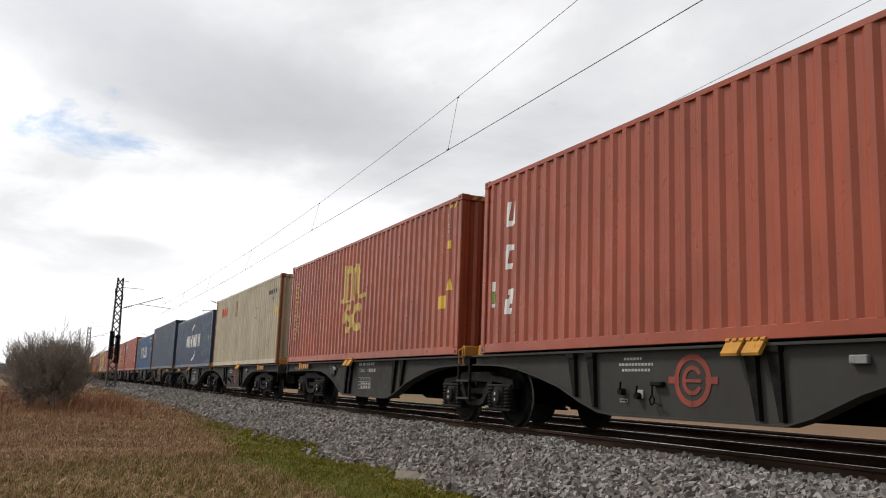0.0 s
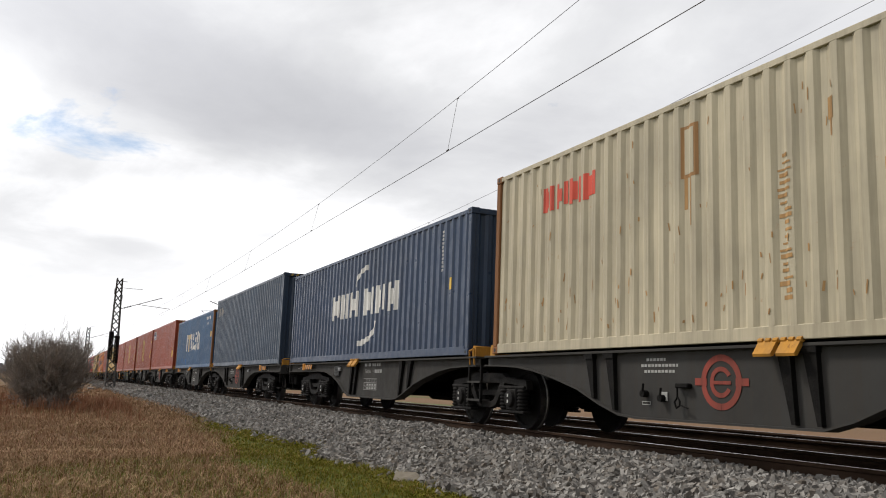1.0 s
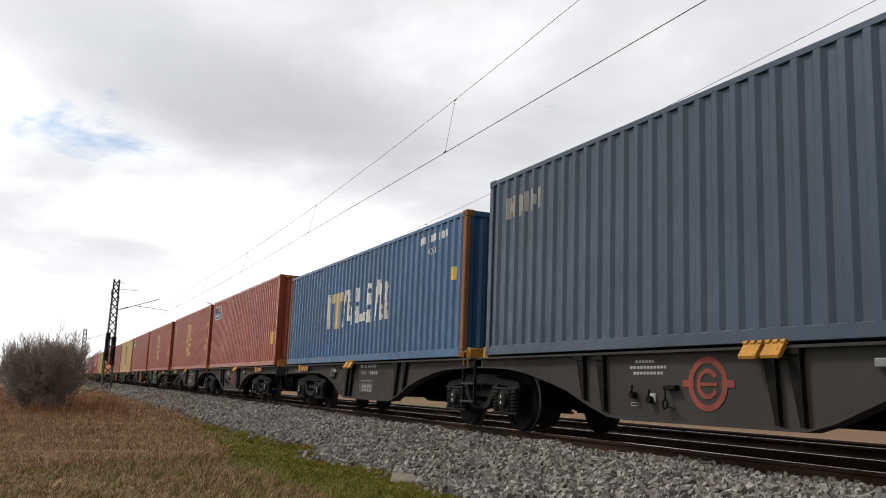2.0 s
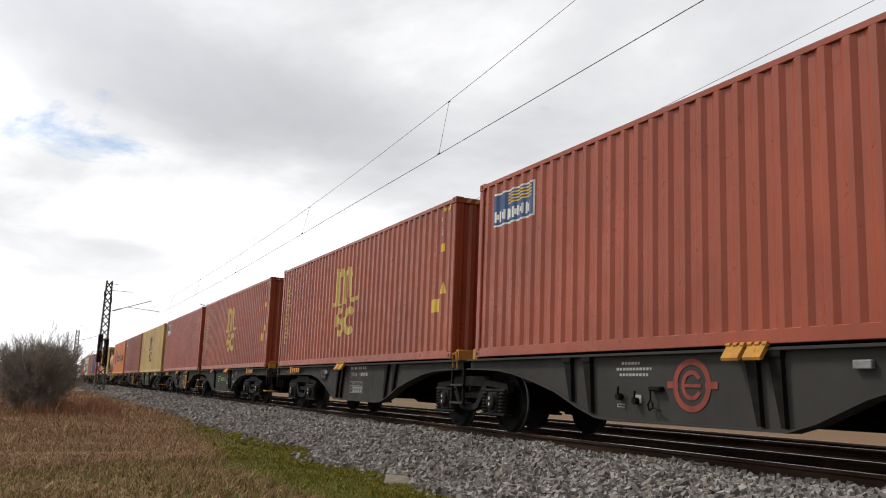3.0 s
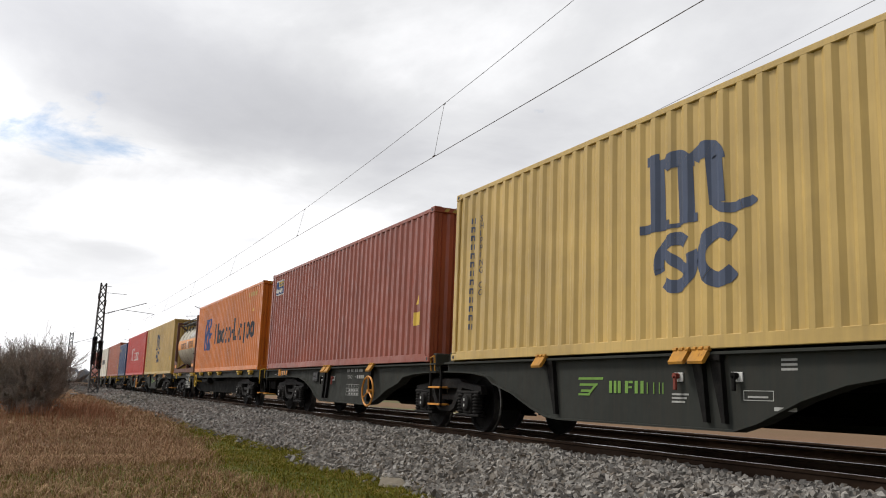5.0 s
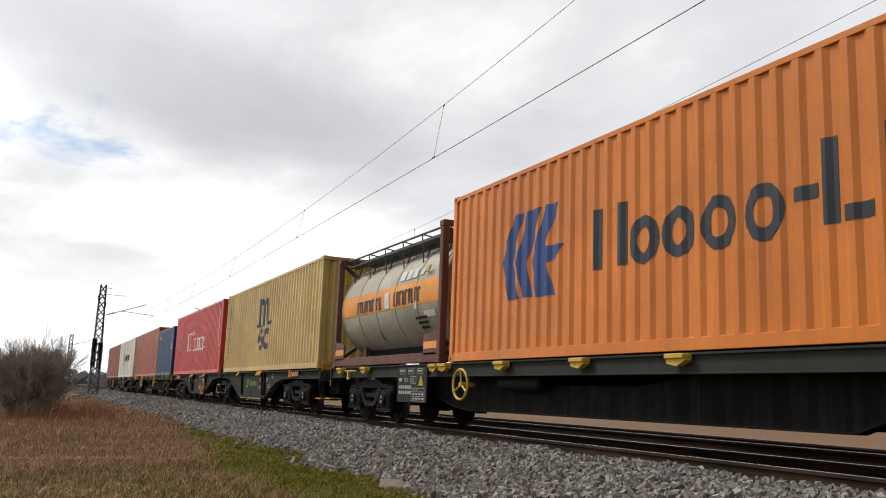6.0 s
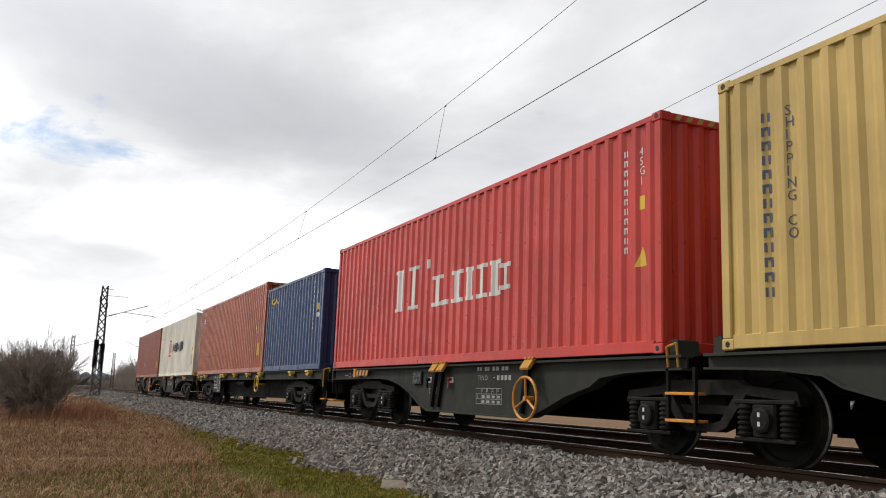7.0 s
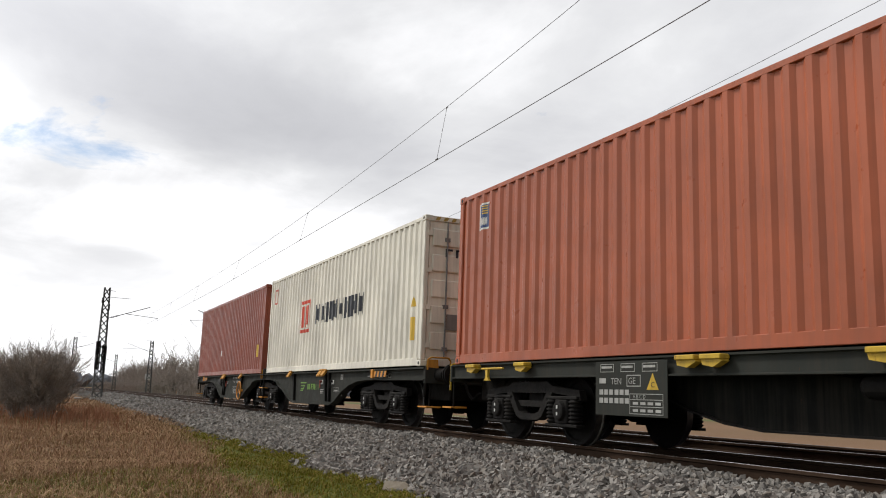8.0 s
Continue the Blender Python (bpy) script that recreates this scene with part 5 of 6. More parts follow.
def comb_emblem():
    """Three arched uprights on feet over two open rings."""
    p = rect(5.36, 1.50, 5.62, 2.26, -0.05) + rect(5.84, 1.52, 6.10, 2.12, -0.03) + rect(6.34, 1.56, 6.60, 2.10, -0.04)
    p += rect(5.27, 2.22, 5.50, 2.34) + arc(5.78, 2.06, 0.32, 0.25, 0.20, 0, 150, 12) + arc(6.28, 2.04, 0.32, 0.26, 0.20, 0, 150, 12)
    p += rect(5.16, 1.40, 5.70, 1.51) + rect(5.70, 1.40, 5.86, 1.45) + rect(5.84, 1.42, 6.14, 1.52) + arc(6.74, 1.62, 0.40, 0.20, 0.11, 185, 320, 12)
    p += arc(5.78, 1.00, 0.36, 0.35, 0.15, 48, 200, 14) + arc(5.78, 1.00, 0.36, 0.35, 0.15, 228, 380, 14) + [[(5.50, 1.10), (5.62, 1.18), (6.06, 0.92), (5.94, 0.84)]]
    p += arc(6.48, 1.00, 0.36, 0.35, 0.17, 42, 318, 24)
    return p


def glyphs(x0, x1, z0, z1, n, stem=0.3, seed=1):
    """A row of plain upright bars with a shorter block between."""
    r = random.Random(seed)
    w = (x1 - x0) / n
    out = []
    for k in range(n):
        a, g = x0 + k * w, w * 0.82
        s = g * stem
        out += rect(a, z0, a + s, z1)
        h = (z1 - z0)
        cut = r.uniform(0.12, 0.3)
        out += rect(a + s, z0 + h * cut, a + g * 0.62, z1 - h * cut) + rect(a + g * 0.70, z0 + h * r.choice((0.0, 0.1)), a + g, z1)
    return out


def column(x, top, low, n, w=0.06, gap=0.36):
    h = (top - low) / n
    out = []
    for k in range(n):
        z0, z1 = top - (k + 1 - gap) * h, top - k * h
        out += rect(x, z0, x + 0.32 * w, z1) + rect(x + 0.68 * w, z0, x + w, z1)
        if k % 3:
            out += rect(x + 0.32 * w, z1 - 0.3 * (z1 - z0), x + 0.68 * w, z1)
    return out


def triangle(x, z, s):
    return [[(x, z), (x + s, z), (x + s / 2, z + s)]]


def leasing_sign(i, x, z, w, h):
    sign = mark(i, "leasing_sign", rect(x, z, x + w, z + h), M_WHITE, "blue, white and yellow leasing sign")
    ob, pts, _, _ = BOXES[i]
    marking("sign_field", rect(x + 0.03, z + 0.03, x + w - 0.03, z + h - 0.03), M_SIGN, sign, pts, -HALF, "", 0.005)
    marking("sign_letters", glyphs(x + 0.08, x + w - 0.08, z + 0.07, z + h * 0.45, 6, 0.35, i), M_WHITE, sign, pts, -HALF, "", 0.007)
    marking("sign_flag", [q for k in range(4) for q in rect(x + w * 0.35, z + h * (0.58 + 0.09 * k), x + w - 0.07, z + h * (0.62 + 0.09 * k), 0.02)], M_LABEL, sign, pts, -HALF, "", 0.007)


def id_marks(i, mat, x, rows=2, top=2.62, low=1.25, code="45G1"):
    mark(i, "number_column", column(x, top, low, 11), mat, "column of small number bars")
    if rows > 1:
        mark(i, "type_code", letters(code, x + 0.30, top - 0.12, 0.11, 0.9, True), mat, "small stencilled type code")


# three slanting white patches
for z, shape in ((2.0, "hook"), (1.31, "step"), (0.60, "bend")):
    strip = rect(0.78, z, 0.88, z + 0.40, 0.07) if shape != "bend" else rect(0.92, z + 0.16, 1.02, z + 0.40, 0.05) + rect(0.82, z, 0.93, z + 0.24, 0.04)
    strip += rect(0.98, z + 0.02, 1.05, z + 0.40, 0.06) if shape == "hook" else rect(0.92, z + 0.30, 1.08, z + 0.39, 0.01)
    mark(0, "white_patch", strip + rect(0.84, z, 1.0, z + 0.09, 0.02), M_WHITE, "slanting white peeled strip")
mark(0, "sticker", rect(0.36, 1.0, 0.44, 1.16) + rect(0.36, 0.74, 0.44, 0.80), M_WHITE)
mark(0, "green_sticker", rect(0.36, 0.82, 0.44, 0.98), GREEN_MARK)
for i in (1, 7, 8):
    mark(i, "emblem", comb_emblem(), M_YELLOW, "faded yellow comb and rings emblem")
    id_marks(i, M_WHITE, 11.28)
    mark(i, "warning_label", triangle(11.62, 1.18, 0.22) + rect(11.2, 0.86, 11.62, 1.10), M_LABEL, "yellow warning labels")
    mark(i, "small_label", rect(11.62, 1.95, 11.74, 2.10), M_LABEL)
    mark(i, "stripes_at_edge", [q for k in range(4) for q in rect(11.55 + 0.12 * k, 2.70, 11.61 + 0.12 * k, 2.76, 0.03)], M_LABEL)
    mark(i, "word_column", column(0.62, 2.38, 0.60, 13, 0.085), M_YELLOW)
    mark(i, "side_word", letters("SHIPPING CO", 0.88, 2.20, 0.115, 0.9, True), M_YELLOW, "yellow lettering set downward")
mark(2, "red_letters", glyphs(1.5, 2.95, 2.05, 2.42, 4, 0.34, 4), M_RED, "red letter-like shapes")
for x, z, w, h in ((4.62, 1.92, 0.30, 0.62), (8.35, 1.62, 0.34, 0.40)):
    patch = mark(2, "rust_patch", rect(x, z, x + w, z + h), M_PATCH, "rusty welded patch")
    ob, pts, _, _ = BOXES[2]
    marking("patch_plate", rect(x + 0.05, z + 0.04, x + w - 0.06, z + h - 0.04), P_CREAM, patch, pts, -HALF, "", 0.006)
mark(2, "rust_run", rect(4.66, 1.55, 4.72, 1.92) + rect(4.78, 1.35, 4.81, 1.92) + rect(6.72, 2.06, 6.80, 2.28) + rect(6.75, 1.9, 6.78, 2.06), M_RUN, "rust run")
rr = random.Random(5)
mark(2, "scrape", [q for k in range(22) for q in rect(6.1 + rr.uniform(-0.03, 0.06), 0.4 + 0.068 * k, 6.2 + rr.uniform(0, 0.08), 0.4 + 0.068 * k + rr.uniform(0.02, 0.05))], M_RUN, "line of rusty scrapes")
mark(2, "chip", [q for k in range(150) for q in (lambda x, z: rect(x, z, x + rr.uniform(0.010, 0.026), z + rr.uniform(0.03, 0.13), rr.uniform(-0.02, 0.02)))(rr.uniform(0.3, 11.8), rr.choice((rr.uniform(0.25, 0.8), rr.uniform(0.3, 2.6))))], M_RUN, "scattered rust chips")
mark(2, "number_row", [q for k in range(9) for q in rect(10.4 + 0.15 * k, 2.32, 10.49 + 0.15 * k, 2.46)] + letters("45G1", 10.95, 2.08, 0.13), M_INK)
mark(2, "small_label", rect(11.62, 1.62, 11.82, 1.85), M_LABEL)
mark(3, "white_letters", glyphs(4.05, 6.2, 1.03, 1.64, 3, 0.36, 9) + glyphs(6.55, 8.85, 1.02, 1.64, 3, 0.36, 3), M_WHITE, "white letter-like shapes")
mark(3, "swoosh", arc(6.75, 1.72, 0.95, 0.48, 0.12, 95, 175, 12) + arc(6.45, 0.90, 1.0, 0.55, 0.12, -88, -5, 12) + rect(6.1, 0.33, 6.6, 0.45), M_WHITE, "white swooshes")
id_marks(3, M_WHITE, 10.9, 1, 2.35, 1.55)
mark(3, "small_label", rect(11.3, 1.2, 11.42, 1.42), M_LABEL)
mark(4, "small_mark", glyphs(0.6, 1.7, 2.15, 2.5, 3, 0.4, 2), M_GREY, "small pale mark")
id_marks(4, M_GREY, 11.3)
rp = random.Random(8)
peel = []
for x, w, z0, z1, lean in ((4.02, 0.14, 0.86, 1.75, -0.05), (5.20, 0.13, 0.86, 1.75, 0.24), (5.42, 0.10, 1.05, 1.12, 0.0), (5.62, 0.15, 0.88, 1.74, 0.02), (5.86, 0.12, 0.88, 1.30, 0.04), (5.98, 0.07, 0.88, 1.1, 0.0), (6.13, 0.06, 1.15, 1.72, 0.0), (6.28, 0.16, 0.90, 1.73, 0.0),
                           (6.58, 0.13, 0.92, 1.10, 0.0), (6.80, 0.11, 0.92, 1.12, 0.0), (6.99, 0.06, 0.87, 1.67, -0.04), (7.10, 0.18, 0.87, 1.76, -0.02), (7.52, 0.16, 0.88, 1.78, 0.18), (7.92, 0.16, 0.88, 1.75, -0.10), (8.25, 0.12, 0.88, 1.7, -0.03)):
    z = z0
    while z < z1:
        step = rp.uniform(0.04, 0.12)
        f = lean * (z - z0) / (z1 - z0)
        a = x + f + rp.uniform(-0.02, 0.025)
        c = x + f + w + rp.uniform(-0.04, 0.02)
        if rp.random() > 0.04:
            peel += rect(a, z, c, min(z1, z + step + 0.004), lean * step)
        z += step
mark(5, "peeling_letters", peel, M_WHITE, "peeling white letter-like strips")
mark(5, "cream_bar", rect(4.62, 0.84, 4.95, 1.52) + rect(4.32, 1.50, 5.21, 1.73), M_CREAM, "cream upright bar with a cross piece")
for x, z, w, h in ((2.55, 0.30, 0.16, 0.22), (2.98, 0.20, 0.22, 0.14), (3.5, 0.22, 0.15, 0.28), (3.92, 0.18, 0.24, 0.30)):
    mark(5, "blue_smear", rect(x, z, x + w, z + h, 0.05), M_SPRAY, "bright blue paint smear")
mark(5, "number_row", [q for k in range(8) for q in rect(10.05 + 0.18 * k, 2.22, 10.14 + 0.18 * k, 2.36)] + letters("42G1", 10.5, 1.98, 0.13), M_WHITE)
mark(5, "small_label", rect(11.62, 1.38, 11.78, 1.62), M_LABEL)
leasing_sign(6, 0.5, 2.08, 1.3, 0.55)
mark(6, "number_column", column(11.25, 2.6, 1.35, 10), M_WHITE)
mark(6, "warning_label", rect(11.4, 0.70, 11.75, 1.08) + triangle(11.5, 1.2, 0.2), M_LABEL, "yellow warning labels")
leasing_sign(9, 0.42, 2.05, 1.32, 0.58)
id_marks(9, M_WHITE, 11.28)
mark(9, "chalk_scrawl", arc(0.55, 0.085, 0.07, 0.05, 0.015, 60, 300, 10) + arc(0.78, 0.085, 0.06, 0.05, 0.015, 0, 360, 12) + arc(1.0, 0.085, 0.06, 0.05, 0.015, -120, 120, 10), M_WHITE, "", 0.012)
for i in (10, 14):
    mark(i, "emblem", comb_emblem(), M_BLUE, "blue-grey comb and rings emblem")
    mark(i, "word_column", column(0.62, 2.38, 0.45, 13, 0.085), M_BLUE)
    mark(i, "side_word", letters("SHIPPING CO", 0.92, 2.28, 0.11, 0.9, True), M_BLUE, "blue-grey lettering set downward")
    id_marks(i, M_YELLOW, 11.06)
    mark(i, "warning_label", triangle(11.28, 1.55, 0.20) + rect(11.25, 0.72, 11.58, 0.92) + rect(11.6, 1.9, 11.7, 2.1), M_LABEL, "yellow warning labels")
    mark(i, "dark_slot", rect(11.55, 2.45, 11.62, 2.7), M_INK)
leasing_sign(11, 0.42, 2.2, 0.9, 0.45)
mark(11, "warning_label", rect(11.4, 0.7, 11.7, 0.95) + triangle(11.45, 1.1, 0.18), M_LABEL)
mark(12, "blue_emblem", [[(2.05, 0.90), (2.36, 0.90), (2.12, 1.46), (2.45, 2.20), (2.17, 2.20), (1.80, 1.50)],
     [(2.44, 0.90), (2.72, 0.90), (2.58, 1.40), (2.95, 2.20), (2.58, 2.20), (2.24, 1.46)],
     [(2.86, 0.88), (3.33, 0.88), (3.12, 1.34), (3.40, 1.42), (3.55, 1.58), (3.05, 1.60), (3.44, 2.18), (3.06, 2.20), (2.70, 1.42)]], M_NAVY, "blue emblem of three leaning sail shapes", 0.004)
word = rect(4.29, 1.10, 4.45, 1.90) + rect(4.82, 1.10, 4.98, 1.90)
for x in (5.32, 5.94, 6.58, 7.22, 9.12, 10.38, 11.0):
    word += arc(x, 1.36, 0.27, 0.30, 0.14, 0, 360, 18)
for x, z0, z1 in ((7.96, 1.10, 1.92), (8.62, 1.10, 1.92), (9.70, 0.95, 1.66)):
    word += rect(x, z0, x + 0.16, z1)
word += rect(7.60, 1.38, 7.90, 1.52) + rect(8.18, 1.10, 8.50, 1.25)
mark(12, "dark_word", word, M_INK, "charcoal word of rings and bars", 0.004)
mark(12, "number_row", [q for k in range(8) for q in rect(10.2 + 0.16 * k, 2.5, 10.29 + 0.16 * k, 2.64)] + letters("45G1", 10.1, 2.28, 0.13), M_YELLOW)
mark(12, "warning_label", triangle(10.85, 1.98, 0.22), M_LABEL)
serif = []
for x0, z0, z1, w in ((3.9, 1.07, 1.9, 0.27), (4.65, 1.07, 1.9, 0.22), (5.78, 1.04, 1.6, 0.22), (6.6, 1.04, 1.6, 0.22), (7.1, 1.04, 1.6, 0.15), (7.55, 1.04, 1.6, 0.15), (7.98, 1.03, 1.6, 0.22), (8.36, 1.1, 1.52, 0.14)):
    serif += rect(x0, z0, x0 + w, z1) + rect(x0 - 0.1, z0, x0 + w + 0.1, z0 + 0.07) + rect(x0 - 0.1, z1 - 0.07, x0 + w + 0.1, z1)
mark(15, "white_letters", serif + rect(5.4, 1.78, 5.5, 1.95) + rect(6.05, 1.04, 6.35, 1.13), M_WHITE, "white upright bars with serifs")
id_marks(15, M_WHITE, 11.45, 2, 2.55, 1.2)
mark(15, "warning_label", triangle(11.68, 1.05, 0.24) + rect(11.75, 1.75, 11.85, 1.92), M_LABEL, "yellow warning labels")
mark(16, "yellow_word", [q for k in range(5) for q in arc(0.52 + 0.19 * k, 2.14, 0.095, 0.10, 0.045, 40 * k, 40 * k + 290, 10)], M_LABEL, "yellow word shape")
# pockets are flat black shapes, the shade inside them given as colour
mark(16, "fork_pocket", rect(1.85, 0.03, 2.2, 0.13) + rect(3.85, 0.03, 4.2, 0.13), BLACK, "dark fork pockets", 0.004)
mark(16, "red_line", rect(0.45, 1.95, 0.95, 1.97, 0.03), M_RED)
mark(16, "number_column", column(5.2, 2.32, 1.0, 11, 0.06), M_WHITE, "column of small number bars")
mark(16, "type_code", letters("22G1", 5.5, 2.2, 0.10, 0.9, True), M_WHITE, "small stencilled type code")
mark(16, "small_label", rect(5.52, 1.55, 5.66, 1.72), M_LABEL)
mark(16, "pale_label", rect(5.55, 1.36, 5.68, 1.48), M_WHITE)
leasing_sign(17, 0.72, 2.2, 0.36, 0.45)
id_marks(17, M_WHITE, 11.3)
mark(17, "warning_label", rect(11.35, 0.55, 11.65, 0.95) + triangle(11.0, 1.4, 0.16), M_LABEL, "yellow warning labels")
mark(18, "red_block", frame_box(3.55, 1.05, 1.0, 0.88, 0.09) + glyphs(3.75, 4.4, 1.2, 1.78, 2, 0.34, 6), M_RED, "red framed block emblem")
mark(18, "dark_word", glyphs(5.05, 8.9, 1.22, 1.72, 8, 0.32, 12), M_INK, "charcoal letter-like shapes")
mark(18, "warning_label", triangle(11.62, 1.15, 0.2) + rect(11.6, 0.5, 11.78, 0.95), M_LABEL, "yellow warning labels")
mark(18, "small_mark", frame_box(0.55, 2.1, 0.35, 0.45, 0.04), M_RED)
mark(19, "warning_label", rect(11.35, 0.55, 11.65, 0.95), M_LABEL)
mark(19, "sticker", rect(5.1, 0.75, 5.2, 0.95), M_WHITE)


def door_mark(i, name, y0, y1, z0, z1, mat, label=""):
    """A flat sign on the leading doors."""
    ob, _, length, _ = BOXES[i]
    bm = bmesh.new()
    box(bm, length + 0.006, length + 0.012, y0, y1, z0, z1)
    part(name, bm, mat, ob, label)


for k, (y0, y1) in enumerate(((-0.80, -0.70), (-0.62, -0.52), (-0.44, -0.34))):
    door_mark(10, "door_emblem", y0, y1, 2.02, 2.22, M_INK)
door_mark(10, "door_emblem", -0.80, -0.60, 1.86, 1.96, M_INK)
door_mark(10, "door_emblem", -0.54, -0.34, 1.86, 1.96, M_INK)
door_mark(10, "door_sign", -0.88, -0.25, 1.36, 1.56, M_INK, "dark leasing sign")
door_mark(10, "door_sign_word", -0.72, -0.30, 1.43, 1.49, M_WHITE)
for y0 in (-0.78, -0.56, -0.36):
    door_mark(18, "door_letter", y0, y0 + 0.05, 2.1, 2.25, M_INK)
    door_mark(18, "door_letter", y0, y0 + 0.15, 2.22, 2.26, M_INK)
door_mark(18, "door_plate", -0.72, -0.42, 0.70, 1.0, M_GREY, "dull metal data plate")
for i in (14, 7):
    ob, _, length, height = BOXES[i]
    bm = bmesh.new()
    for r in range(2):
        for k in range(7):
            if k != 4:
                box(bm, length - 0.004, length + 0.002, -0.62 + 0.09 * k, -0.55 + 0.09 * k, 2.28 - 0.09 * r, 2.34 - 0.09 * r)
    part("caution_plate", bm, M_LABEL, ob, "yellow caution letter bars")


# ---- ballast stones ----
def sharp_stones(n, rng):
    """Broken stone: jittered, wedge-like eight-cornered lumps with flat facets."""
    v = np.array([(x, y, z) for x in (-1, 1) for y in (-1, 1) for z in (-1, 1)], float)
    f = np.array([(0, 1, 3), (0, 3, 2), (4, 6, 7), (4, 7, 5), (0, 4, 5), (0, 5, 1), (2, 3, 7), (2, 7, 6), (0, 2, 6), (0, 6, 4), (1, 5, 7), (1, 7, 3)])
    out = []
    for _ in range(n):
        w = v * rng.uniform(0.45, 1.15, (8, 3)) * np.array([1.35, 0.85, 0.6])
        w[:, 0] += 0.4 * rng.normal() * w[:, 2]
        out.append(w)
    return out, f


def stone_shapes(n, rng):
    """Unit crushed stones: angular, flattened twelve-cornered lumps."""
    if n > 12:
        return sharp_stones(n, rng)
    t = (1 + 5 ** 0.5) / 2
    v = np.array([(-1, t, 0), (1, t, 0), (-1, -t, 0), (1, -t, 0), (0, -1, t), (0, 1, t), (0, -1, -t), (0, 1, -t), (t, 0, -1), (t, 0, 1), (-t, 0, -1), (-t, 0, 1)]) / 1.9
    f = np.array([(0, 11, 5), (0, 5, 1), (0, 1, 7), (0, 7, 10), (0, 10, 11), (1, 5, 9), (5, 11, 4), (11, 10, 2), (10, 7, 6), (7, 1, 8), (3, 9, 4), (3, 4, 2), (3, 2, 6), (3, 6, 8), (3, 8, 9), (4, 9, 5), (2, 4, 11), (6, 2, 10), (8, 6, 7), (9, 8, 1)])
    return [v * rng.uniform(0.62, 1.25, (12, 1)) * np.array([1.25, 0.9, 0.62]) for _ in range(n)], f


def rotations(rng, n):
    q = rng.normal(size=(n, 4))
    q /= np.linalg.norm(q, axis=1, keepdims=True)
    w, x, y, z = q.T
    return np.stack([np.stack([1 - 2 * (y * y + z * z), 2 * (x * y - z * w), 2 * (x * z + y * w)], 1),
                     np.stack([2 * (x * y + z * w), 1 - 2 * (x * x + z * z), 2 * (y * z - x * w)], 1),
                     np.stack([2 * (x * z - y * w), 2 * (y * z + x * w), 1 - 2 * (x * x + y * y)], 1)], 1)


def bed_z(y):
    return np.interp(y, [-3.9, -3.25, -1.95, -0.8, 6.0], [-0.53, -0.475, -0.20, -0.165, -0.165])


def toe(x):
    """The wavering foot of the ballast."""
    return (-3.55 + 0.07 * np.sin(x * 0.9) + 0.06 * np.sin(x * 0.37 + 1.0) + 0.26 * np.exp(-((x + 15.2) / 0.9) ** 2)
            - 0.45 * np.exp(-((x + 12.6) / 0.9) ** 2) + 0.10 * np.exp(-((x + 10.3) / 0.8) ** 2))


def joined(name, verts, faces, mat, label, category, parent=None, smooth=False):
    me = bpy.data.meshes.new(name)
    me.vertices.add(len(verts))
    me.vertices.foreach_set("co", np.asarray(verts, dtype=np.float32).ravel())
    k = faces.shape[1]
    me.loops.add(faces.size)
    me.loops.foreach_set("vertex_index", faces.ravel().astype(np.int32))
    me.polygons.add(len(faces))
    me.polygons.foreach_set("loop_start", np.arange(0, faces.size, k, dtype=np.int32))
    me.polygons.foreach_set("use_smooth", [smooth] * len(faces))
    me.update(calc_edges=True)
    me.materials.append(mat)
    ob = tagged(new(name, me), label, category, kind="stuff")
    ob.parent = parent
    return ob


def build_stones():
    rng = np.random.default_rng(7)
    shapes, tri = stone_shapes(24, rng)
    vs, fs, base = [], [], 0
    for x0, x1, density, size in ((-24, -3.5, 760, 0.0305), (-46, -24, 300, 0.041), (-100, -46, 95, 0.062)):
        n = int((x1 - x0) * 3.2 * density)
        x = rng.uniform(x0, x1, n)
        y = rng.uniform(-4.2, -0.84, n)
        keep = y > toe(x) - 0.05 * rng.random(n) ** 3
        strays = rng.random(n) < 0.03
        keep |= strays & (y > toe(x) - 0.35)
        x, y = x[keep], y[keep]
        n = len(x)
        s = size * rng.uniform(0.65, 1.45, n)
        z = bed_z(y) + s * rng.uniform(-0.4, 1.0, n) + 0.025 * np.sin(x * 2.1) * np.cos(y * 2.7 + x * 0.4)
        R = rotations(rng, n)
        kind = rng.integers(0, len(shapes), n)
        v = np.einsum("nij,nkj->nki", R, np.array(shapes)[kind]) * s[:, None, None] + np.stack([x, y, z], 1)[:, None, :]
        vs.append(v.reshape(-1, 3))
        fs.append((tri[None] + 8 * np.arange(n)[:, None, None]).reshape(-1, 3) + base)
        base += 8 * n
    # the stretch nearest to the path is laid stone by stone
    meshes = []
    for k in range(12):
        me = bpy.data.meshes.new("ballast_stone")
        me.from_pydata([tuple(p) for p in shapes[k]], [], [tuple(int(i) for i in t) for t in tri])
        me.polygons.foreach_set("use_smooth", [False] * len(me.polygons))
        me.materials.append(STONE_ONE)
        meshes.append(me)
    bed = bpy.data.objects["ballast_bed"]
    for k in range(300):
        x, y = rng.uniform(-10.4, -8.2), rng.uniform(-3.3, -2.2)
        s = 0.036 * rng.uniform(0.75, 1.4)
        ob = new("ballast_stone", meshes[k % 12])
        ob.parent = bed
        ob.matrix_basis = pose(x, y, float(bed_z(y)) + 0.012 + s * 0.4, *rng.uniform(0, 360, 3)) @ Matrix.Diagonal((s, s, s, 1))
    joined("ballast_stones", np.concatenate(vs), np.concatenate(fs), STONE, "grey crushed stone ballast, angular lumps", "ballast")


build_stones()


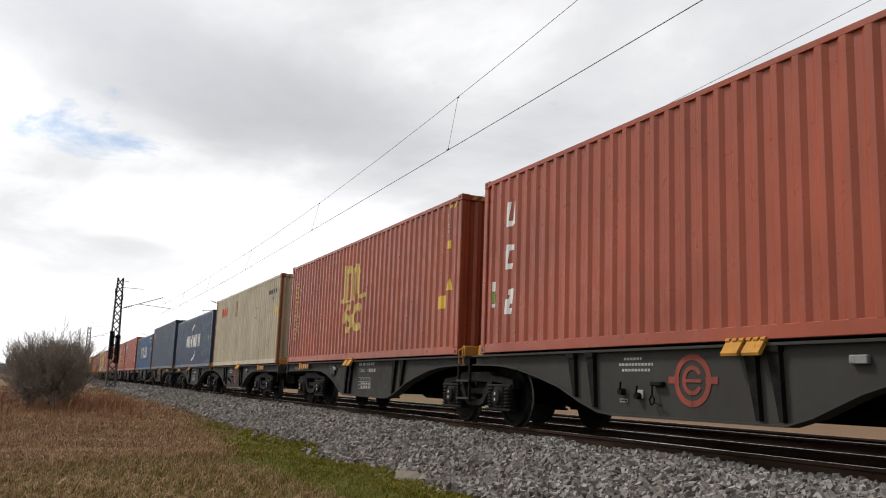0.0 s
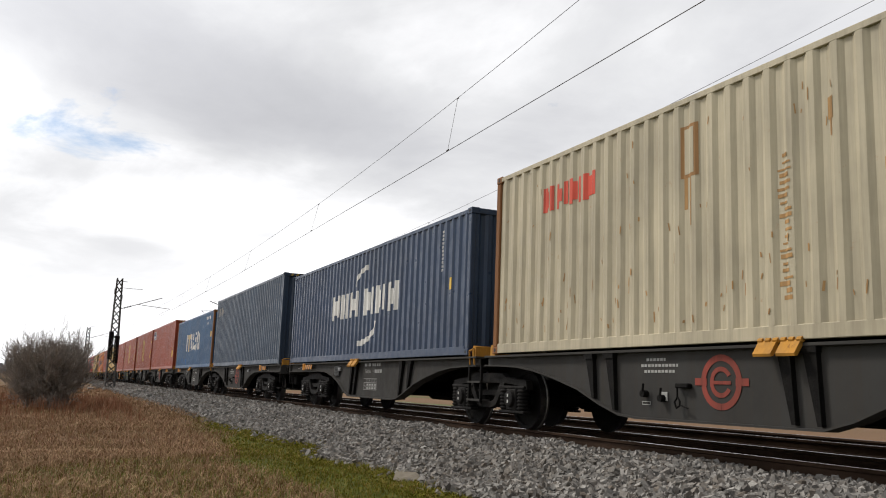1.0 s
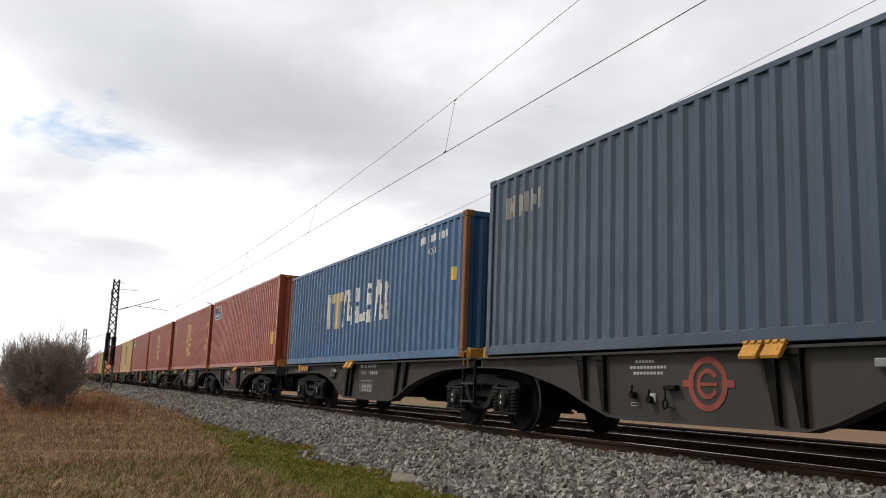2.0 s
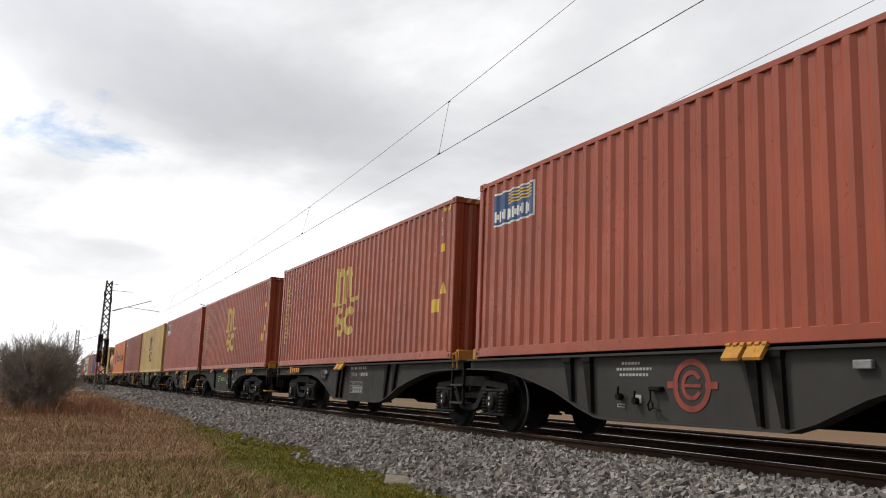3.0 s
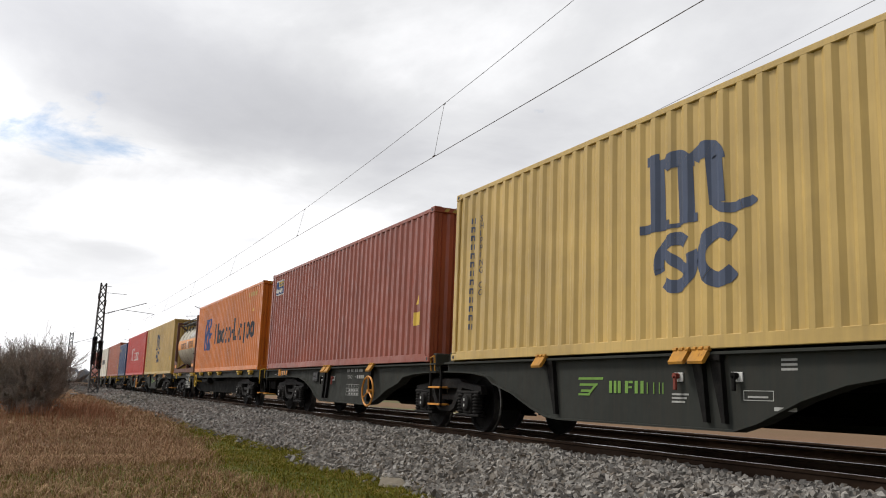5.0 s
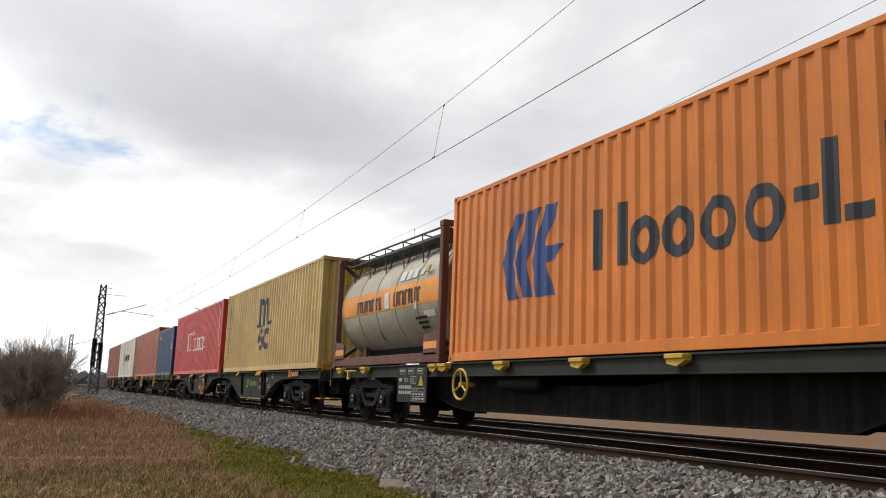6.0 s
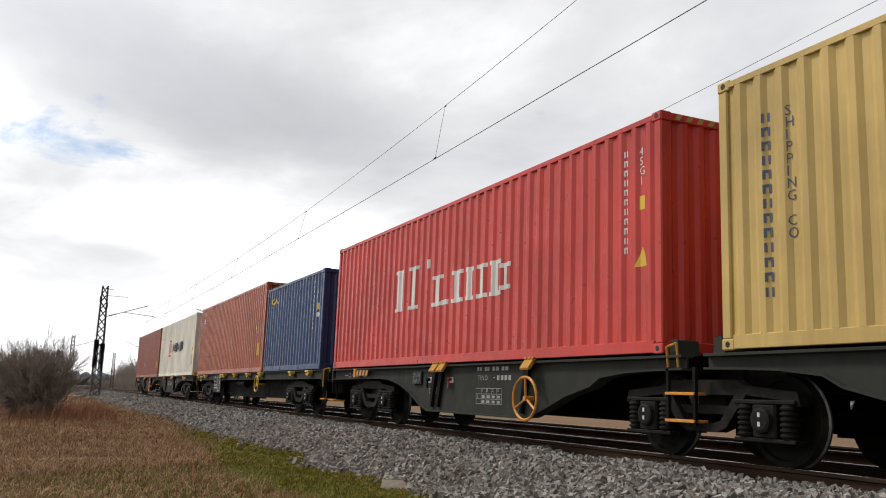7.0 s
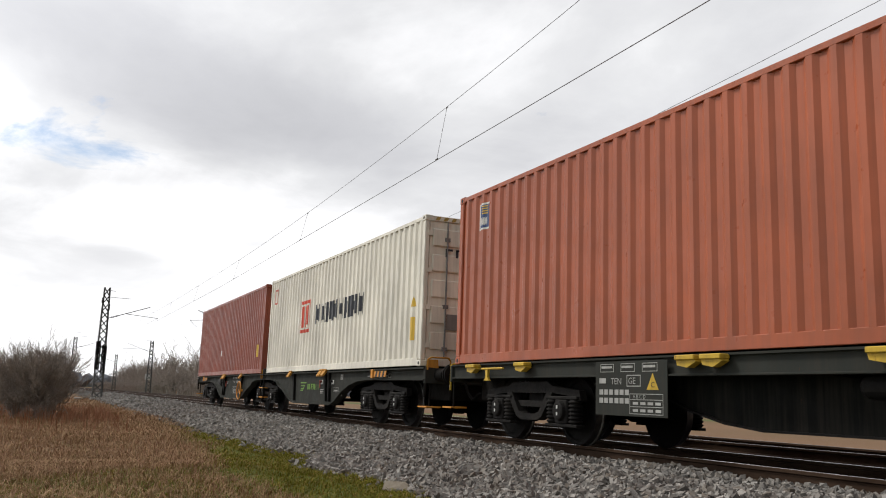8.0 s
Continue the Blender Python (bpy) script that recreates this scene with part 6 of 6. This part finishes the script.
# ---- grass, weeds, bush and far hedges ----
def blades(rng, x, y, z, height, width, bend):
    """Bent two-triangle blades with a pointed tip."""
    n = len(x)
    a = rng.uniform(0, 2 * np.pi, n)
    d = np.stack([np.cos(a), np.sin(a), np.zeros(n)], 1)
    side = np.stack([-np.sin(a), np.cos(a), np.zeros(n)], 1)
    base = np.stack([x, y, z], 1)
    mid = base + d * (bend * height * 0.25)[:, None] + np.array([0, 0, 1]) * (height * 0.55)[:, None]
    tip = base + d * (bend * height)[:, None] + np.array([0, 0, 1]) * (height * (1 - 0.25 * bend))[:, None]
    w = (side * width[:, None])
    v = np.stack([base - w, base + w, mid + w * 0.8, mid - w * 0.8, tip], 1).reshape(-1, 3)
    k = 5 * np.arange(n)[:, None]
    f = np.concatenate([k + np.array([[0, 1, 2]]), k + np.array([[0, 2, 3]]), k + np.array([[3, 2, 4]])])
    return v, f


G_GREEN = islands("grass_green", [(0.088, 0.092, 0.009), (0.122, 0.124, 0.011), (0.190, 0.162, 0.020), (0.103, 0.106, 0.010), (0.335, 0.212, 0.065)], 0.8, 6)
G_DRY = islands("grass_dry", [(0.174, 0.090, 0.053), (0.294, 0.170, 0.098), (0.460, 0.323, 0.189), (0.221, 0.110, 0.065), (0.368, 0.238, 0.141), (0.157, 0.127, 0.042)], 0.85, 6)
G_RED = islands("weed_red_brown", [(0.205, 0.089, 0.053), (0.302, 0.141, 0.081), (0.389, 0.212, 0.126), (0.162, 0.076, 0.045)], 0.85, 6)
TWIG = islands("twig_bark", [(0.246, 0.216, 0.195), (0.339, 0.303, 0.270), (0.430, 0.384, 0.345), (0.276, 0.233, 0.195)], 0.9, 8)


def greenness(x, y):
    """How green the verge is: lush along the ballast and in the foreground."""
    w = np.array([noise.noise((a * 0.35, c * 0.5, 3.0)) for a, c in zip(x, y)])
    strip = (y + 5.35 + 0.6 * w - 0.11 * np.clip(-x - 12, 0, 30)) * 1.6
    strip = np.where(x < -27 + 2 * w, -1.0, strip)
    front = np.minimum((x + 13.0 + 3.0 * w) * 0.5, 0.12)
    return np.clip(np.maximum(strip, front) + 0.35, 0, 1)


def field_z(x, y):
    return np.array([ground_z(a, c) for a, c in zip(x, y)])


def build_grass():
    rng = np.random.default_rng(11)
    parts_ = {"green": [], "dry": [], "red": []}
    for x0, x1, y0, y1, density in ((-16, -7, -9.5, -3.1, 1500), (-28, -16, -12.5, -2.6, 560), (-46, -28, -16, -3.0, 170), (-85, -46, -20, -3.0, 35)):
        n = int((x1 - x0) * (y1 - y0) * density)
        x, y = rng.uniform(x0, x1, n), rng.uniform(y0, y1, n)
        keep = y < toe(x) + 0.12 * rng.random(n)
        x, y = x[keep], y[keep]
        g = rng.random(len(x)) < greenness(x, y)
        scale = 1.0 if x0 > -20 else (1.35 if x0 > -30 else (2.2 if x0 > -50 else 4.0))
        for key, sel in (("green", g), ("dry", ~g)):
            xs, ys = x[sel], y[sel]
            m = len(xs)
            h = (rng.uniform(0.025, 0.075, m) if key == "green" else rng.uniform(0.03, 0.15, m)) * (0.8 + 0.3 * min(2, scale))
            parts_[key].append(blades(rng, xs, ys, np.maximum(field_z(xs, ys), np.where(ys > -3.3, bed_z(ys), -9)) - 0.01, h, 0.0032 * scale * rng.uniform(0.7, 1.4, m), rng.uniform(0.3, 1.6, m)))
    n = 26000
    x = rng.uniform(-27, -7, n)
    y = toe(x) + rng.uniform(-0.55, 0.14, n)
    zz = np.maximum(field_z(x, y), np.where(y > -3.3, bed_z(y), -9)) - 0.01
    parts_["green"].append(blades(rng, x, y, zz, rng.uniform(0.03, 0.10, n), 0.004 * rng.uniform(0.7, 1.4, n), rng.uniform(0.3, 1.6, n)))
    # upright dead stalks, thickest towards the bush
    n = 15000
    x, y = rng.uniform(-44, -16, n), rng.uniform(-14, -4.6, n)
    keep = (rng.random(n) < np.clip((-21 - x) / 10, 0, 1)) & (y < -4.9 - 0.02 * (x + 44)) & (greenness(x, y) < 0.6)
    clump = np.array([noise.noise((a * 0.5, c * 0.5, 9.0)) for a, c in zip(x, y)])
    keep &= clump > -0.15
    x, y = x[keep], y[keep]
    parts_["red"].append(blades(rng, x, y, field_z(x, y) - 0.01, rng.uniform(0.18, 0.62, len(x)), rng.uniform(0.004, 0.009, len(x)), rng.uniform(0.0, 0.5, len(x))))
    for key, mat, label, nm in (("green", G_GREEN, "short green verge grass beside the ballast", "green_grass"), ("dry", G_DRY, "matted dry brown grass on the verge", "dry_grass"), ("red", G_RED, "dead red-brown weed stalks", "dead_weeds")):
        vs, fs, base = [], [], 0
        for v, f in parts_[key]:
            vs.append(v)
            fs.append(f + base)
            base += len(v)
        joined(nm, np.concatenate(vs), np.concatenate(fs), mat, label, "grass" if key != "red" else "weeds")


build_grass()


def twigs(segs):
    """Three-sided tapered twigs from rows of p, q, r0, r1."""
    s = np.array(segs)
    p, q, r0, r1 = s[:, :3], s[:, 3:6], s[:, 6:7], s[:, 7:8]
    d = q - p
    d /= np.linalg.norm(d, axis=1, keepdims=True) + 1e-9
    ref = np.where(np.abs(d[:, 2:3]) > 0.9, np.array([[1.0, 0, 0]]), np.array([[0, 0, 1.0]]))
    a = np.cross(d, ref)
    a /= np.linalg.norm(a, axis=1, keepdims=True) + 1e-9
    c = np.cross(d, a)
    ring = [a * math.cos(t) + c * math.sin(t) for t in (0, 2.094, 4.189)]
    v = np.stack([p + k * r0 for k in ring] + [q + k * r1 for k in ring], 1).reshape(-1, 3)
    k = 6 * np.arange(len(s))[:, None]
    f = np.concatenate([k + np.array([[0, 1, 4, 3]]), k + np.array([[1, 2, 5, 4]]), k + np.array([[2, 0, 3, 5]])])
    return v, f


def grow(rng, out, p, d, length, r, depth, spread, lift, limit, fine):
    if depth == 0 or len(out) > limit:
        return
    n = 3
    for i in range(n):
        d = d + rng.normal(0, 0.16, 3) + np.array([0, 0, lift])
        d = d / np.linalg.norm(d)
        q = p + d * length / n
        out.append((*p, *q, max(fine, r * (1 - 0.28 * i)), max(fine * 0.8, r * (1 - 0.28 * (i + 1)))))
        if i > 0 or depth < 4:
            for _ in range(rng.integers(1, 3)):
                e = d + rng.normal(0, spread, 3)
                grow(rng, out, q, e / np.linalg.norm(e), length * rng.uniform(0.5, 0.75), r * 0.55, depth - 1, spread, lift, limit, fine)
        p = q


def shrub(name, x, y, width, height, seed, stems, label, mat=TWIG, thick=0.016, limit=14000, depth=4, fine=0.008, clusters=1, spread=0.42):
    rng = np.random.default_rng(seed)
    z = ground_z(x, y)
    ob = thing(name, label, "bush" if height < 4.5 else "tree", pose(x, y, z - 0.05))
    segs, first = [], 0
    for k in range(stems):
        a, rad = rng.uniform(0, 2 * np.pi), width * 0.42 * math.sqrt(rng.random())
        p = np.array([rad * math.cos(a) * 0.8, rad * math.sin(a) * 0.8, 0.0])
        d = np.array([math.cos(a) * 0.2, math.sin(a) * 0.2, 1.0]) + rng.normal(0, 0.15, 3)
        grow(rng, segs, p, d / np.linalg.norm(d), height * rng.uniform(0.34, 0.50), thick, depth, spread, 0.09, limit * (k + 1) // stems, fine)
        if (k + 1) % max(1, stems // clusters) == 0 or k == stems - 1:
            if len(segs) > first:
                v, f = twigs(segs[first:])
                joined("branch", v, f, mat, "", "", ob)
                first = len(segs)
    return ob


shrub("bush", -31.3, -7.72, 2.0, 1.5, 6, 120, "low bare tangle of grey-brown twigs on the verge", limit=50000, thick=0.014, depth=5, fine=0.0055, clusters=9, spread=0.5)
shrub("bush", -31.5, -7.72, 2.0, 2.4, 3, 200, "bare leafless grey-brown thorn bush on the verge", limit=84000, thick=0.018, depth=5, fine=0.0042, clusters=11, spread=0.19)


def far_hedge():
    """Bare trees and scrub beyond the second track, and along the left horizon."""
    rng = random.Random(21)
    for k in range(26):
        x = -112 - k * 7.5 + rng.uniform(-2, 2)
        y = 13.5 + rng.uniform(-1.5, 4) + k * 0.12
        h = rng.uniform(4.6, 9.0) * (1.0 if k < 16 else 1.2)
        shrub("far_tree", x, y, h * 0.75, h, 40 + k, 9, "bare leafless tree beside the far track", thick=0.13, limit=2300, depth=4, fine=0.026)
    for k in range(24):
        x, y = -118 - k * 9 + rng.uniform(-3, 3), 11.5 + rng.uniform(-0.6, 1.0)
        shrub("scrub", x, y, 5.6, rng.uniform(2.6, 3.8), 90 + k, 34, "low brown scrub beside the far track", thick=0.05, limit=3400, depth=4, fine=0.03)
    for k in range(22):
        x, y = -150 - rng.uniform(0, 90), -14 - 3.2 * k + rng.uniform(-3, 3)
        shrub("far_tree", x, y, 6.0, rng.uniform(4, 7.5), 140 + k, 10, "bare leafless tree on the far field edge", thick=0.11, limit=1300, depth=4, fine=0.03)


far_hedge()


def horizon_woods():
    """Hazy woodland on the horizon all round, thousands of small uneven crowns."""
    rng = np.random.default_rng(31)
    n = 5200
    a = rng.uniform(0, 2 * np.pi, n)
    r = rng.uniform(900, 1500, n)
    s = rng.uniform(5, 13, n)
    shapes, tri = stone_shapes(12, rng)
    R = rotations(rng, n)
    v = np.einsum("nij,nkj->nki", R, np.array(shapes)[rng.integers(0, 12, n)]) * (s * np.array([1.0]))[:, None, None] + np.stack([r * np.cos(a), r * np.sin(a), rng.uniform(-1, 5, n)], 1)[:, None, :]
    # distance haze is mixed into the crown colours
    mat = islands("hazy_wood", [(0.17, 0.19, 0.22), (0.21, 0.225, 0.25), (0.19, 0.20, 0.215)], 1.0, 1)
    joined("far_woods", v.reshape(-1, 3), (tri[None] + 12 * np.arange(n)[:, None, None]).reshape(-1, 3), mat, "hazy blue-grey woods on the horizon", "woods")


horizon_woods()


# ---- small things beside the line ----
def lineside():
    bm = bmesh.new()
    rng = np.random.default_rng(3)
    shapes, tri = stone_shapes(1, rng)
    me = bpy.data.meshes.new("boulder")
    me.from_pydata([tuple(p * np.array([0.24, 0.17, 0.15])) for p in shapes[0]], [], [tuple(int(i) for i in t) for t in tri])
    me.materials.append(mottled("pale_stone", [(0.15, 0.13, 0.10), (0.26, 0.23, 0.185)], 6, 0.9))
    ob = tagged(new("boulder", me), "pale weathered stone at the foot of the ballast", "stone")
    ob.matrix_basis = pose(-9.75, -3.62, -0.50, 12, 8, 35)
    bm.free()
    for x, y in ((-92.0, -5.2), (-79.0, -4.6)):
        b = bmesh.new()
        box(b, -0.45, 0.45, -0.25, 0.25, -0.1, 0.16, 0.03)
        o = tagged(solid("cable_pit", b, CONCRETE), "low grey concrete cable pit cover", "pit cover")
        o.location = (x, y, ground_z(x, y))
    for x in (-120.0, -131.0, -150.0):
        b = bmesh.new()
        box(b, -0.1, 0.1, -0.1, 0.1, -0.2, 0.95, 0.03)
        o = tagged(solid("marker_post", b, CONCRETE), "short pale concrete marker post", "post", "marker posts")
        o.location = (x, 9.2, ground_z(x, 9.2))
    sign = thing("track_sign", "small white square sign on a post by the track", "sign", pose(-152.0, 8.6, -0.6))
    b = bmesh.new()
    rod(b, (0, 0, -0.2), (0, 0, 2.6), 0.05)
    part("post", b, GALV, sign)
    b = bmesh.new()
    box(b, 0.06, 0.10, -0.5, 0.5, 2.5, 3.4, 0.02)
    part("panel", b, CHALK, sign, "white panel")


lineside()


# ---- passenger train on the far track ----
def express():
    """A white high-speed train that runs away on the farther track; its tail is the origin."""
    train = thing("express_train", "white streamlined express train with dark windows and red stripe", "train", pose(-133.0, 4.0, 0))
    white = paint("express_white", (0.72, 0.72, 0.72), 0.0, 0.15, 0.3)
    glass = mottled("dark_glass", [(0.01, 0.01, 0.012), (0.02, 0.02, 0.024)], 2, 0.1, relief=0)
    bm = bmesh.new()
    secs = [(0.0, 0.75, 1.1, 0.75), (-0.5, 1.15, 1.9, 0.55), (-1.6, 1.35, 2.9, 0.42), (-3.2, 1.42, 3.55, 0.40), (-6.0, 1.45, 3.75, 0.40), (-195.0, 1.45, 3.75, 0.40)]
    rings = []
    for x, w, top, low in secs:
        mid, hh = (top + low) / 2, (top - low) / 2
        ring = []
        for i in range(20):
            a = 2 * math.pi * i / 20
            c, s = math.cos(a), math.sin(a)
            ring.append(bm.verts.new((x, w * math.copysign(abs(c) ** 0.5, c), mid + hh * math.copysign(abs(s) ** 0.5, s))))
        rings.append(ring)
    for a, c in zip(rings, rings[1:]):
        for i in range(20):
            bm.faces.new((a[i], a[(i + 1) % 20], c[(i + 1) % 20], c[i]))
    bm.faces.new(rings[0])
    bm.faces.new(rings[-1][::-1])
    bmesh.ops.recalc_face_normals(bm, faces=bm.faces[:])
    part("body", bm, white, train, smooth=True)
    bm = bmesh.new()
    prism(bm, [(-0.75, 2.05), (-1.75, 2.98), (-1.85, 2.9), (-0.85, 1.95)], -0.85, 0.85)
    part("windscreen", bm, glass, train, "dark raked windscreen")
    for y in (-1.45, 1.45):
        bm = bmesh.new()
        box(bm, -194, -5, min(y, y * 1.006), max(y, y * 1.006), 2.0, 2.75)
        part("window_band", bm, glass, train, "dark window band")
        bm = bmesh.new()
        box(bm, -194, -3.5, min(y, y * 1.006), max(y, y * 1.006), 1.2, 1.32)
        part("stripe", bm, M_RED, train, "red stripe")
    for y in (-0.75, 0.75):
        bm = bmesh.new()
        lathe(bm, [(-0.40, 0.10), (-0.28, 0.09)], 12, "x", (0, y, 1.25))
        part("tail_lamp", bm, M_RED, train, "red tail lamp")
    bm = bmesh.new()
    box(bm, -194, -2.5, -1.2, 1.2, 0.12, 0.45)
    part("underframe", bm, DARK_STEEL, train)
    return train


EXPRESS = express()


# ---- what moves ----
def run(t):
    """Metres that the goods train has rolled by t seconds."""
    rows = ((0.0, 0.0), (0.1, 2.85), (0.2, 6.15), (1.0, 27.2), (2.5, 67.1), (3.5, 93.75), (4.5, 120.4), (6.0, 160.15), (7.0, 186.65), (8.0, 212.95))
    for (t0, s0), (t1, s1) in zip(rows, rows[1:]):
        if t <= t1:
            return s0 + (s1 - s0) * (t - t0) / (t1 - t0)
    return rows[-1][1]


def motions():
    times = [0.0, 0.1, 0.2] + [0.5 * i for i in range(1, 17)]
    for ob in TRAIN:
        p = ob.matrix_basis.translation.copy()
        walk(ob, [(t, pose(p.x + run(t), p.y, p.z)) for t in times])
    walk(EXPRESS, [(t, pose(-133.0 - 38.0 * t, 4.0, 0)) for t in (0.0, 4.0, 8.0)])
    # wheels turn forward, as fast as a key on every frame lets them
    for ob in TRAIN:
        for ws in [o for o in ob.children_recursive if o.name.startswith("wheelset")]:
            p = ws.matrix_basis.translation.copy()
            walk(ws, [(k / FPS, pose(p.x, p.y, p.z, 0, 80.0 * k, 0)) for k in range(241)])


motions()
